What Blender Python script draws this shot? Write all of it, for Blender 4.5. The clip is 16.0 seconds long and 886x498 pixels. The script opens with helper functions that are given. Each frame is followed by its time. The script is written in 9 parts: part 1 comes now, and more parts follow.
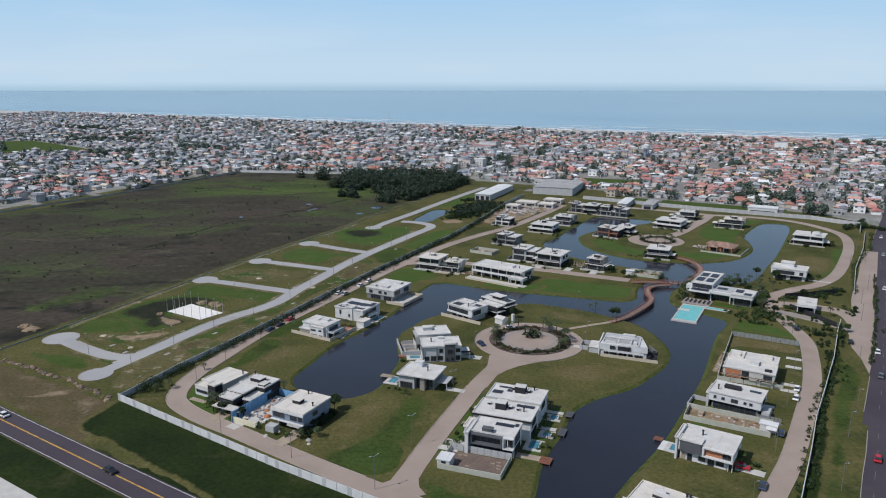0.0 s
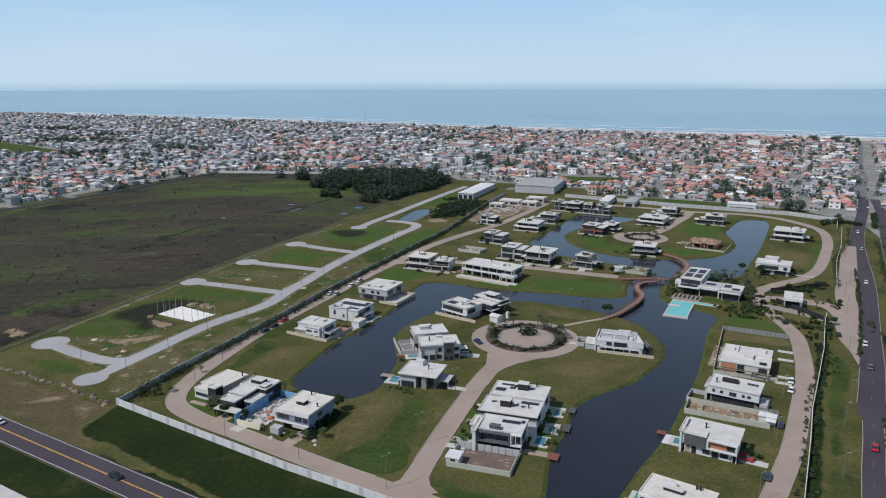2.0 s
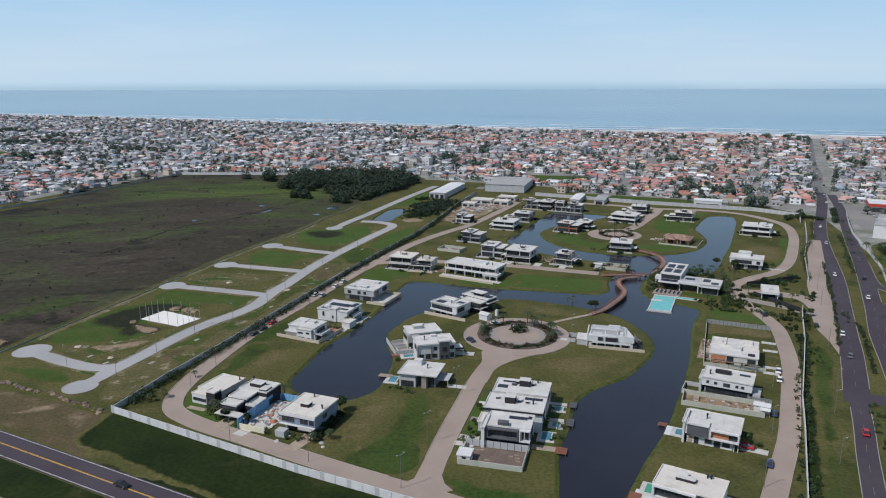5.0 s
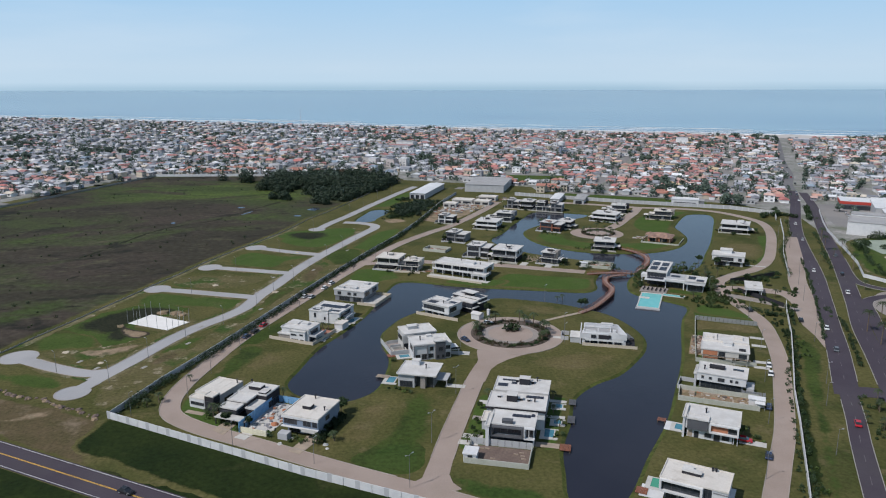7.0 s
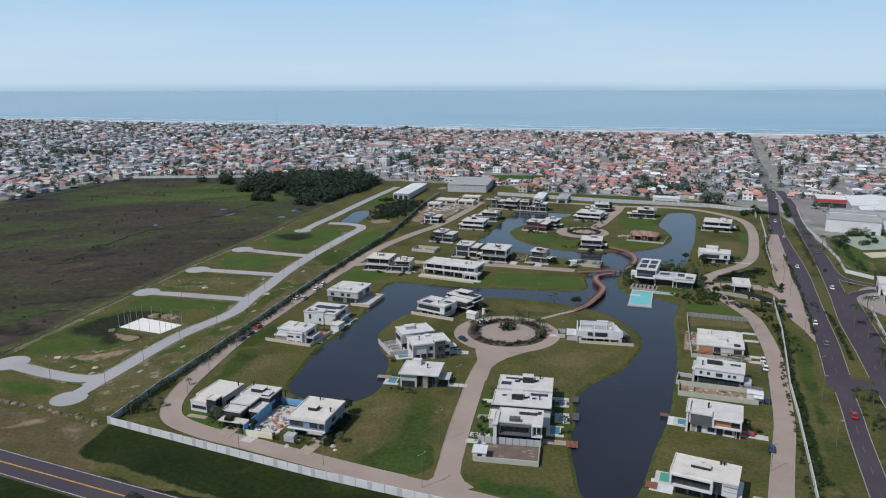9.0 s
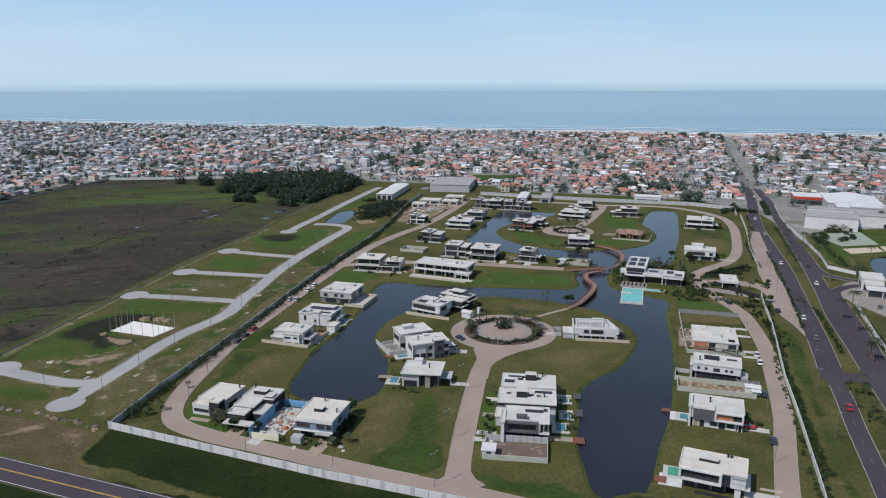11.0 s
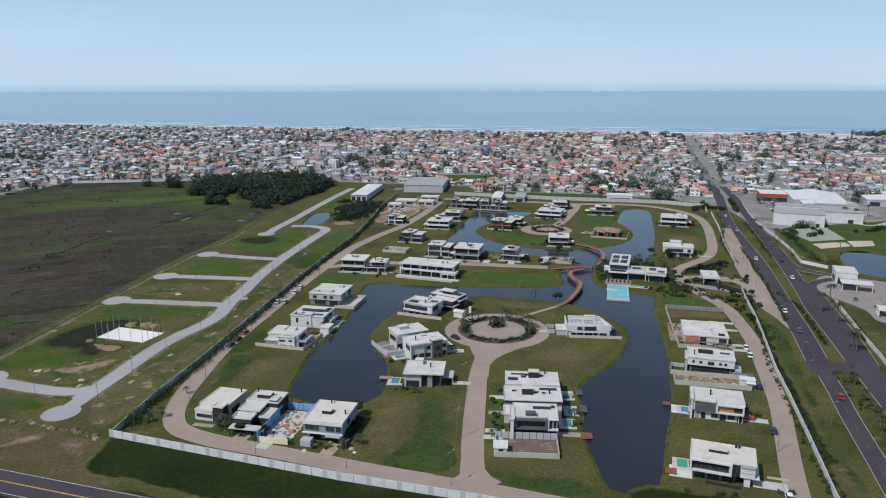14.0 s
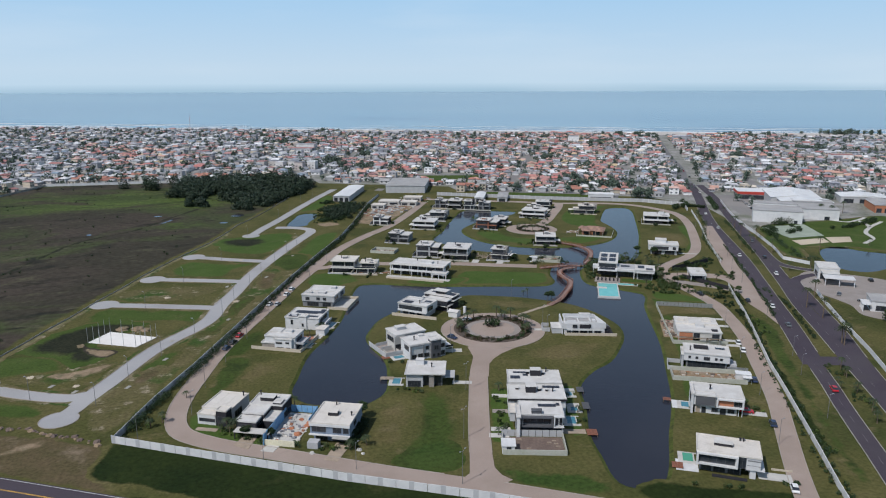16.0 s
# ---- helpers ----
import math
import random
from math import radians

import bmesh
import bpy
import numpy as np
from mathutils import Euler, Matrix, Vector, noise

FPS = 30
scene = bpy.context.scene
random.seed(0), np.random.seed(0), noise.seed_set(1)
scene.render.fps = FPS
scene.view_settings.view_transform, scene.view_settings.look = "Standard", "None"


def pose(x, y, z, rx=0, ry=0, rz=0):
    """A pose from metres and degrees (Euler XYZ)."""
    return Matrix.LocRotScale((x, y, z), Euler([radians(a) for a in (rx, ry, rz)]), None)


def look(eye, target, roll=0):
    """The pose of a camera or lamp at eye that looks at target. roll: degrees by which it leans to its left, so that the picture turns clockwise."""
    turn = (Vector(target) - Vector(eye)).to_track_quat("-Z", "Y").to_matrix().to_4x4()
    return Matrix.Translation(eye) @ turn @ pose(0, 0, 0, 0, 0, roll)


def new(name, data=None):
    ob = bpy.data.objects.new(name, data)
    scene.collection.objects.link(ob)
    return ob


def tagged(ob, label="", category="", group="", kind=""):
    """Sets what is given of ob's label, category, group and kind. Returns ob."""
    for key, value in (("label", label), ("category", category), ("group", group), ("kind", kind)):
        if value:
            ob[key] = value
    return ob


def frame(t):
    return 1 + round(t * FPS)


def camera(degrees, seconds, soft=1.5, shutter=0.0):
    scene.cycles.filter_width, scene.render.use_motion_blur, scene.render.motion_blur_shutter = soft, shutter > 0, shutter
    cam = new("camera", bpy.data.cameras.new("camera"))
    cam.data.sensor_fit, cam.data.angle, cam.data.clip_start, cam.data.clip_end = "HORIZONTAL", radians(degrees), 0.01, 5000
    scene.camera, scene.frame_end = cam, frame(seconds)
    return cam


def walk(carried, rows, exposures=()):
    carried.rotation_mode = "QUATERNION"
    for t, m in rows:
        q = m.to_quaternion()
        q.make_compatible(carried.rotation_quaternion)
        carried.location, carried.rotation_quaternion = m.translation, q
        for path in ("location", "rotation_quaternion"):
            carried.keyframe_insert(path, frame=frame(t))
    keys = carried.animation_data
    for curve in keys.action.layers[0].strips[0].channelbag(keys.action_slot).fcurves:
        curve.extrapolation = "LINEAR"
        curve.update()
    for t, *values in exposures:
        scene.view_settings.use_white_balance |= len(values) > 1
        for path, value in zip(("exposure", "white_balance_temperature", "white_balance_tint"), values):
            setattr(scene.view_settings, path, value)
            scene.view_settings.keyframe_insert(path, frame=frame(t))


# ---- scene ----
from mathutils.geometry import delaunay_2d_cdt

cam = camera(62.8, 16.0, soft=1.12)
PATH = [
    (0, (11.444, -0.93, 98.371), (11.39, 1.015, 97.907), -0.0),
    (0.5, (9.234, -1.092, 98.371), (9.197, 0.853, 97.906), -0.1),
    (1, (7.047, -1.224, 98.367), (7.029, 0.721, 97.902), -0.1),
    (1.5, (4.865, -1.378, 98.367), (4.866, 0.567, 97.901), -0.1),
    (2, (2.674, -1.522, 98.356), (2.695, 0.423, 97.89), -0.1),
    (2.5, (0.443, -1.621, 98.339), (0.483, 0.324, 97.873), -0.1),
    (3, (-1.799, -1.697, 98.35), (-1.74, 0.248, 97.884), -0.1),
    (3.5, (-4.048, -1.814, 98.361), (-3.968, 0.129, 97.895), -0.1),
    (4, (-6.348, -1.836, 98.356), (-6.247, 0.106, 97.89), -0.1),
    (6.5, (-17.643, -1.661, 98.278), (-17.438, 0.273, 97.812), -0.1),
    (7, (-19.85, -1.518, 98.253), (-19.625, 0.414, 97.788), -0.1),
    (7.5, (-22.074, -1.353, 98.216), (-21.831, 0.577, 97.751), -0.1),
    (8, (-24.339, -1.168, 98.162), (-24.077, 0.759, 97.698), -0.1),
    (8.5, (-26.611, -0.957, 98.129), (-26.331, 0.968, 97.665), -0.1),
    (9, (-28.92, -0.705, 98.111), (-28.621, 1.217, 97.647), -0.1),
    (11.5, (-40.225, 0.694, 97.874), (-39.834, 2.6, 97.412), -0.1),
    (12, (-42.442, 1.033, 97.868), (-42.033, 2.936, 97.407), -0.1),
    (12.5, (-44.663, 1.405, 97.866), (-44.236, 3.303, 97.404), -0.1),
    (13, (-46.848, 1.791, 97.861), (-46.402, 3.685, 97.399), -0.1),
    (13.5, (-49.01, 2.19, 97.861), (-48.546, 4.079, 97.399), -0.1),
    (14, (-51.207, 2.611, 97.866), (-50.724, 4.496, 97.404), -0.1),
    (14.5, (-53.442, 3.026, 97.863), (-52.939, 4.906, 97.401), -0.1),
    (15, (-55.696, 3.487, 97.86), (-55.175, 5.362, 97.398), -0.1),
    (15.5, (-57.934, 3.988, 97.843), (-57.394, 5.858, 97.382), -0.1),
    (16, (-60.119, 4.49, 97.849), (-59.562, 6.355, 97.388), -0.2),
]
walk(cam, [(t, look(eye, target, roll)) for t, eye, target, roll in PATH])


# ---- sky and sun ----
SUN_HEIGHT, SUN_SIDE = radians(51), radians(-118)   # side: clockwise from +y
world = bpy.data.worlds.new("sky")
scene.world = world
world.use_nodes = True
wn = world.node_tree
sky = wn.nodes.new("ShaderNodeTexSky")
sky.sky_type, sky.sun_disc = "NISHITA", False
sky.sun_elevation, sky.sun_rotation = SUN_HEIGHT, SUN_SIDE
sky.air_density, sky.dust_density, sky.ozone_density, sky.altitude = 1.0, 0.6, 1.6, 100
wn.nodes["Background"].inputs[1].default_value = 0.082
# pale haze low over the horizon, all round
at = wn.nodes.new("ShaderNodeTexCoord")
xyz = wn.nodes.new("ShaderNodeSeparateXYZ")
wn.links.new(at.outputs["Generated"], xyz.inputs[0])
haze = wn.nodes.new("ShaderNodeValToRGB")
e = haze.color_ramp.elements
e[0].position, e[0].color = 0.0, (4.0, 6.1, 7.8, 1)
e[1].position, e[1].color = 1.0, (4.1, 6.9, 9.9, 1)
for k, c in ((0.03, (4.6, 6.6, 8.3)), (0.09, (6.0, 7.9, 9.6)), (0.22, (6.2, 8.0, 9.7))):
    e.new(k).color = (*c, 1)
height = wn.nodes.new("ShaderNodeMapRange")
height.inputs[1].default_value, height.inputs[2].default_value = -0.0196, 0.12
wn.links.new(xyz.outputs["Z"], height.inputs[0])
wn.links.new(height.outputs[0], haze.inputs[0])
thin = wn.nodes.new("ShaderNodeMapRange")
thin.inputs[1].default_value, thin.inputs[2].default_value, thin.inputs[3].default_value, thin.inputs[4].default_value = 0.1, 0.5, 1.0, 0.0
wn.links.new(xyz.outputs["Z"], thin.inputs[0])
blend = wn.nodes.new("ShaderNodeMix")
blend.data_type = "RGBA"
wn.links.new(thin.outputs[0], blend.inputs[0])
wn.links.new(sky.outputs[0], blend.inputs[6])
wn.links.new(haze.outputs[0], blend.inputs[7])
# thin high cloud
spread = wn.nodes.new("ShaderNodeMapping")
spread.inputs["Scale"].default_value = (1.6, 1.6, 9.0)
wn.links.new(at.outputs["Generated"], spread.inputs[0])
wisps = wn.nodes.new("ShaderNodeTexNoise")
wisps.inputs["Scale"].default_value, wisps.inputs["Detail"].default_value = 1.5, 6
wn.links.new(spread.outputs[0], wisps.inputs["Vector"])
thickness = wn.nodes.new("ShaderNodeMapRange")
thickness.inputs[1].default_value, thickness.inputs[2].default_value, thickness.inputs[3].default_value, thickness.inputs[4].default_value = 0.48, 0.75, 0.0, 0.4
wn.links.new(wisps.outputs["Fac"], thickness.inputs[0])
cloud = wn.nodes.new("ShaderNodeMix")
cloud.data_type = "RGBA"
cloud.inputs[7].default_value = (7.6, 8.9, 10.2, 1)
wn.links.new(thickness.outputs[0], cloud.inputs[0])
wn.links.new(blend.outputs[2], cloud.inputs[6])
wn.links.new(cloud.outputs[2], wn.nodes["Background"].inputs[0])
sun = new("sun", bpy.data.lights.new("sun", "SUN"))
sun.data.energy, sun.data.angle, sun.data.color = 3.25, radians(0.8), (1.0, 0.96, 0.94)
to_sun = Vector((math.sin(SUN_SIDE) * math.cos(SUN_HEIGHT), math.cos(SUN_SIDE) * math.cos(SUN_HEIGHT), math.sin(SUN_HEIGHT)))
sun.matrix_world = look(to_sun * 300, (0, 0, 0))
scene.view_settings.exposure = 0.08

# ---- materials ----
def surf(name, c1, c2, rough=0.75, big=0.15, fine=3.0, grain=0.18, bump=0.15, metal=0.0, patch=None, vary=0.0, spec=0.4, patch2=None):
    """A weathered surface: two colours mixed by large stains, a fine grain, and some relief. patch, patch2: further colours in patches."""
    m = bpy.data.materials.new(name)
    m.use_nodes = True
    t = m.node_tree
    n, l = t.nodes, t.links
    b = n["Principled BSDF"]
    b.inputs["Roughness"].default_value, b.inputs["Metallic"].default_value = rough, metal
    b.inputs["Specular IOR Level"].default_value = spec
    pos = n.new("ShaderNodeNewGeometry")

    def noise_at(scale, detail=4.0, lo=0.35, hi=0.65, rough_=0.55):
        x = n.new("ShaderNodeTexNoise")
        x.inputs["Scale"].default_value, x.inputs["Detail"].default_value, x.inputs["Roughness"].default_value = scale, detail, rough_
        l.new(pos.outputs["Position"], x.inputs["Vector"])
        r = n.new("ShaderNodeMapRange")
        r.inputs[1].default_value, r.inputs[2].default_value = lo, hi
        l.new(x.outputs["Fac"], r.inputs[0])
        return r.outputs[0]

    def mix(f, a, c, kind="MIX"):
        x = n.new("ShaderNodeMix")
        x.data_type, x.blend_type = "RGBA", kind
        for s, v in ((x.inputs[0], f), (x.inputs[6], a), (x.inputs[7], c)):
            if isinstance(v, (int, float)):
                s.default_value = v
            elif isinstance(v, tuple):
                s.default_value = (*v, 1)
            else:
                l.new(v, s)
        return x.outputs[2]

    col = mix(noise_at(big), c1, c2)
    if patch:
        col = mix(noise_at(patch[1], 5, patch[2], patch[3], 0.6), col, patch[0])
    if patch2:
        col = mix(noise_at(patch2[1], 6, patch2[2], patch2[3], 0.68), col, patch2[0])
    f = noise_at(fine, 5, 0.25, 0.75, 0.65)
    if vary:
        o = n.new("ShaderNodeObjectInfo")
        h = n.new("ShaderNodeHueSaturation")
        r = n.new("ShaderNodeMapRange")
        r.inputs[3].default_value, r.inputs[4].default_value = 1 - vary, 1 + vary
        l.new(o.outputs["Random"], r.inputs[0])
        l.new(r.outputs[0], h.inputs["Value"])
        l.new(col, h.inputs["Color"])
        col = h.outputs[0]
    if grain:
        r = n.new("ShaderNodeMapRange")
        r.inputs[3].default_value, r.inputs[4].default_value = 1 - grain, 1 + grain
        l.new(f, r.inputs[0])
        v = n.new("ShaderNodeVectorMath")
        v.operation = "SCALE"
        l.new(col, v.inputs[0])
        l.new(r.outputs[0], v.inputs["Scale"])
        col = v.outputs[0]
    l.new(col, b.inputs["Base Color"])
    if bump:
        u = n.new("ShaderNodeBump")
        u.inputs["Strength"].default_value, u.inputs["Distance"].default_value = bump, 0.06
        l.new(f, u.inputs["Height"])
        l.new(u.outputs[0], b.inputs["Normal"])
    return m


def islands(name, colours, rough=0.8, dirt=0.25):
    """Joined pieces, each in one of the colours, with stains."""
    m = surf(name, (0.5, 0.5, 0.5), (0.5, 0.5, 0.5), rough, bump=0)
    n, l = m.node_tree.nodes, m.node_tree.links
    g = n.new("ShaderNodeNewGeometry")
    r = n.new("ShaderNodeValToRGB")
    r.color_ramp.interpolation = "CONSTANT"
    e = r.color_ramp.elements
    for k, c in enumerate(colours):
        x = e[k] if k < 2 else e.new(k / len(colours))
        x.position, x.color = k / len(colours), (*c, 1)
    l.new(g.outputs["Random Per Island"], r.inputs[0])
    z = n.new("ShaderNodeTexNoise")
    z.inputs["Scale"].default_value, z.inputs["Detail"].default_value = 0.4, 6
    l.new(g.outputs["Position"], z.inputs["Vector"])
    k = n.new("ShaderNodeMapRange")
    k.inputs[1].default_value, k.inputs[2].default_value, k.inputs[3].default_value, k.inputs[4].default_value = 0.3, 0.7, 1 - dirt, 1 + dirt * 0.5
    l.new(z.outputs["Fac"], k.inputs[0])
    v = n.new("ShaderNodeVectorMath")
    v.operation = "SCALE"
    l.new(r.outputs[0], v.inputs[0])
    l.new(k.outputs[0], v.inputs["Scale"])
    l.new(v.outputs[0], n["Principled BSDF"].inputs["Base Color"])
    return m


def water(name, colour, rough, scale, strength, colour2=None, big=0.004):
    m = surf(name, colour, colour2 or colour, rough, big=big, fine=scale, grain=0.0, bump=strength, spec=0.5)
    b = m.node_tree.nodes["Principled BSDF"]
    b.inputs["IOR"].default_value = 1.33
    return m


def leaf(name, c1, c2):
    m = surf(name, c1, c2, 0.6, big=0.5, fine=2.5, grain=0.3, bump=0, vary=0.25, spec=0.25)
    return m


def graft(source, tree):
    """The nodes of one surface laid into another one's tree; gives back its shader."""
    made = {}
    for a in source.nodes:
        if a.bl_idname == "ShaderNodeOutputMaterial":
            continue
        b = tree.nodes.new(a.bl_idname)
        made[a.name] = b
        if a.bl_idname == "ShaderNodeMix":
            b.data_type, b.blend_type = a.data_type, a.blend_type
        elif a.bl_idname in ("ShaderNodeVectorMath", "ShaderNodeMath"):
            b.operation = a.operation
        elif a.bl_idname == "ShaderNodeMapping":
            b.vector_type = a.vector_type
        for p, q in zip(a.inputs, b.inputs):
            if hasattr(p, "default_value"):
                q.default_value = p.default_value
    for k in source.links:
        if k.to_node.name in made:
            out = list(k.from_node.outputs).index(k.from_socket)
            to = list(k.to_node.inputs).index(k.to_socket)
            tree.links.new(made[k.from_node.name].outputs[out], made[k.to_node.name].inputs[to])
    return made["Principled BSDF"].outputs[0]


def thinning(material, below):
    """A ground cover that grows thin and patchy towards the rim of its area, where the cover below it shows."""
    name = material.name + "_over_" + below.name
    if name in bpy.data.materials:
        return bpy.data.materials[name]
    m = material.copy()
    m.name = name
    n, l = m.node_tree.nodes, m.node_tree.links
    g = n.new("ShaderNodeNewGeometry")
    rim = n.new("ShaderNodeAttribute")
    rim.attribute_name = "rim"
    top = n["Principled BSDF"].outputs[0]
    k = n.new("ShaderNodeMath")
    k.operation, k.inputs[1].default_value = "MULTIPLY", 2.8
    l.new(rim.outputs["Fac"], k.inputs[0])
    for scale, share in ((0.09, 0.9), (0.5, 0.9)):
        x = n.new("ShaderNodeTexNoise")
        x.inputs["Scale"].default_value, x.inputs["Detail"].default_value, x.inputs["Roughness"].default_value = scale, 5, 0.7
        l.new(g.outputs["Position"], x.inputs["Vector"])
        r = n.new("ShaderNodeMapRange")
        r.inputs[1].default_value, r.inputs[2].default_value, r.inputs[4].default_value = 0.3, 0.7, share
        l.new(x.outputs["Fac"], r.inputs[0])
        d = n.new("ShaderNodeMath")
        d.operation = "SUBTRACT"
        l.new(k.outputs[0], d.inputs[0])
        l.new(r.outputs[0], d.inputs[1])
        k = d
    k.use_clamp = True
    both = n.new("ShaderNodeMixShader")
    l.new(k.outputs[0], both.inputs[0])
    l.new(graft(below.node_tree, m.node_tree), both.inputs[1])
    l.new(top, both.inputs[2])
    l.new(both.outputs[0], n["Material Output"].inputs["Surface"])
    return m


def streaked(name, colours, turn, long=0.006, across=0.03, fine=0.3, grain=0.5, rough=0.95, spec=0.1, bump=0.4):
    """Growth or water in long uneven streaks that lie in one direction, in several colours, with a fine speckle."""
    m = surf(name, colours[0], colours[0], rough, fine=fine, grain=grain, bump=bump, spec=spec)
    n, l = m.node_tree.nodes, m.node_tree.links
    first = next(x for x in n if x.bl_idname == "ShaderNodeMix")
    g = n.new("ShaderNodeNewGeometry")
    col = None
    for i, (c, k, lo, hi) in enumerate(colours[1:]):
        p = n.new("ShaderNodeMapping")
        p.vector_type = "TEXTURE"
        p.inputs["Location"].default_value = (210.0 * i, 90.0 * i, 37.0 * i)
        p.inputs["Rotation"].default_value = (0, 0, radians(turn))
        p.inputs["Scale"].default_value = (1 / (long * k), 1 / (across * k), 1 / (across * k))
        l.new(g.outputs["Position"], p.inputs[0])
        x = n.new("ShaderNodeTexNoise")
        x.inputs["Scale"].default_value, x.inputs["Detail"].default_value, x.inputs["Roughness"].default_value = 1.0, 6, 0.62
        x.inputs["Distortion"].default_value = 0.6
        l.new(p.outputs[0], x.inputs["Vector"])
        r = n.new("ShaderNodeMapRange")
        r.inputs[1].default_value, r.inputs[2].default_value = lo, hi
        l.new(x.outputs["Fac"], r.inputs[0])
        y = n.new("ShaderNodeMix")
        y.data_type = "RGBA"
        l.new(r.outputs[0], y.inputs[0])
        if col is None:
            y.inputs[6].default_value = (*colours[0], 1)
        else:
            l.new(col, y.inputs[6])
        y.inputs[7].default_value = (*c, 1)
        col = y.outputs[2]
    for k in list(first.outputs[2].links):
        l.new(col, k.to_socket)
    n.remove(first)
    return m


GRASS = surf("grass", (0.067, 0.07, 0.0225), (0.098, 0.09, 0.034), 0.95, big=0.045, fine=0.9, grain=0.42, bump=0.3, patch=((0.046, 0.055, 0.017), 0.03, 0.5, 0.66), spec=0.1, patch2=((0.135, 0.112, 0.057), 0.11, 0.56, 0.74))
LAWN = surf("lawn", (0.046, 0.075, 0.016), (0.06, 0.088, 0.022), 0.95, big=0.08, fine=1.2, grain=0.36, bump=0.25, patch=((0.085, 0.09, 0.034), 0.08, 0.56, 0.76), spec=0.1, patch2=((0.034, 0.054, 0.013), 0.2, 0.54, 0.7))
DRYGRASS = surf("dry_grass", (0.13, 0.106, 0.05), (0.088, 0.08, 0.031), 0.95, big=0.07, fine=0.9, grain=0.42, bump=0.3, patch=((0.15, 0.122, 0.07), 0.09, 0.54, 0.74), spec=0.1)
DRYSOIL = surf("dry_trampled_ground", (0.105, 0.08, 0.045), (0.078, 0.066, 0.032), 0.95, big=0.12, fine=1.0, grain=0.4, bump=0.3, patch=((0.2, 0.155, 0.11), 0.1, 0.55, 0.75), spec=0.1)
DARKGRASS = surf("long_grass", (0.0115, 0.021, 0.0055), (0.02, 0.031, 0.0075), 0.95, big=0.06, fine=0.7, grain=0.5, bump=0.4, patch=((0.042, 0.046, 0.018), 0.05, 0.56, 0.74), spec=0.1)
SPECKLED = surf("speckled_grass", (0.08, 0.077, 0.029), (0.12, 0.102, 0.05), 0.95, big=0.06, fine=0.9, grain=0.45, bump=0.3, patch=((0.04, 0.07, 0.016), 0.045, 0.5, 0.6), spec=0.1, patch2=((0.3, 0.255, 0.185), 0.17, 0.56, 0.68))
PASTURE = streaked("pasture", ((0.044, 0.06, 0.021), ((0.068, 0.097, 0.026), 1.0, 0.44, 0.6), ((0.05, 0.045, 0.029), 1.6, 0.5, 0.62), ((0.02, 0.024, 0.014), 3.0, 0.54, 0.66), ((0.08, 0.09, 0.04), 6.0, 0.58, 0.7)), -4, 0.007, 0.022)
VERGE = surf("verge_grass", (0.037, 0.058, 0.013), (0.054, 0.075, 0.019), 0.95, big=0.06, fine=0.8, grain=0.42, bump=0.3, patch=((0.025, 0.038, 0.011), 0.07, 0.5, 0.72), spec=0.1)
BRIGHTLAWN = surf("bright_lawn", (0.047, 0.082, 0.017), (0.061, 0.095, 0.023), 0.95, big=0.1, fine=1.2, grain=0.36, bump=0.25, patch=((0.07, 0.085, 0.03), 0.09, 0.56, 0.74), spec=0.1)
FADEDGRASS = surf("faded_grass", (0.036, 0.038, 0.014), (0.056, 0.05, 0.023), 0.95, big=0.09, fine=0.9, grain=0.45, bump=0.3, patch=((0.085, 0.068, 0.038), 0.12, 0.56, 0.74), spec=0.1)
FRESHGRASS = surf("fresh_grass", (0.032, 0.058, 0.013), (0.045, 0.07, 0.017), 0.95, big=0.08, fine=0.8, grain=0.42, bump=0.3, spec=0.1)
MARSH = streaked("marsh_growth", ((0.042, 0.038, 0.027), ((0.056, 0.046, 0.036), 0.8, 0.46, 0.6), ((0.05, 0.061, 0.026), 1.0, 0.49, 0.6), ((0.02, 0.02, 0.016), 2.6, 0.56, 0.67), ((0.074, 0.07, 0.044), 5.0, 0.58, 0.69), ((0.021, 0.021, 0.015), 8.0, 0.58, 0.68)), 8, 0.008, 0.016, 0.3, 0.42, bump=0.4)
DARKGROWTH = surf("dark_growth", (0.016, 0.019, 0.011), (0.026, 0.028, 0.016), 0.95, big=0.1, fine=0.8, grain=0.5, bump=0.5, spec=0.1)
SHOREGRASS = surf("shore_grass", (0.055, 0.072, 0.018), (0.08, 0.092, 0.026), 0.95, big=0.15, fine=1.2, grain=0.4, bump=0.3, patch=((0.034, 0.04, 0.016), 0.25, 0.5, 0.68), spec=0.1)
SOIL = surf("bare_soil", (0.2, 0.145, 0.09), (0.27, 0.2, 0.13), 0.95, big=0.3, fine=1.5, grain=0.3, bump=0.5, patch=((0.09, 0.085, 0.04), 0.2, 0.5, 0.68))
BROWNSOIL = surf("dark_soil", (0.13, 0.095, 0.08), (0.16, 0.12, 0.1), 0.95, big=0.3, fine=1.5, grain=0.3, bump=0.5)
# pale sand, whitened further by foam and haze put into the colour
BEACHSAND = surf("pale_beach_sand", (0.42, 0.39, 0.36), (0.5, 0.47, 0.44), 0.9, big=0.01, fine=0.5, grain=0.1, bump=0.1)
SANDYVERGE = surf("sandy_verge", (0.2, 0.17, 0.11), (0.13, 0.12, 0.062), 0.95, big=0.2, fine=1.2, grain=0.4, bump=0.3, patch=((0.075, 0.085, 0.03), 0.14, 0.48, 0.62), spec=0.1)
BEDSOIL = surf("planting_soil", (0.075, 0.058, 0.048), (0.1, 0.08, 0.065), 0.95, big=0.3, fine=1.5, grain=0.3, bump=0.5)
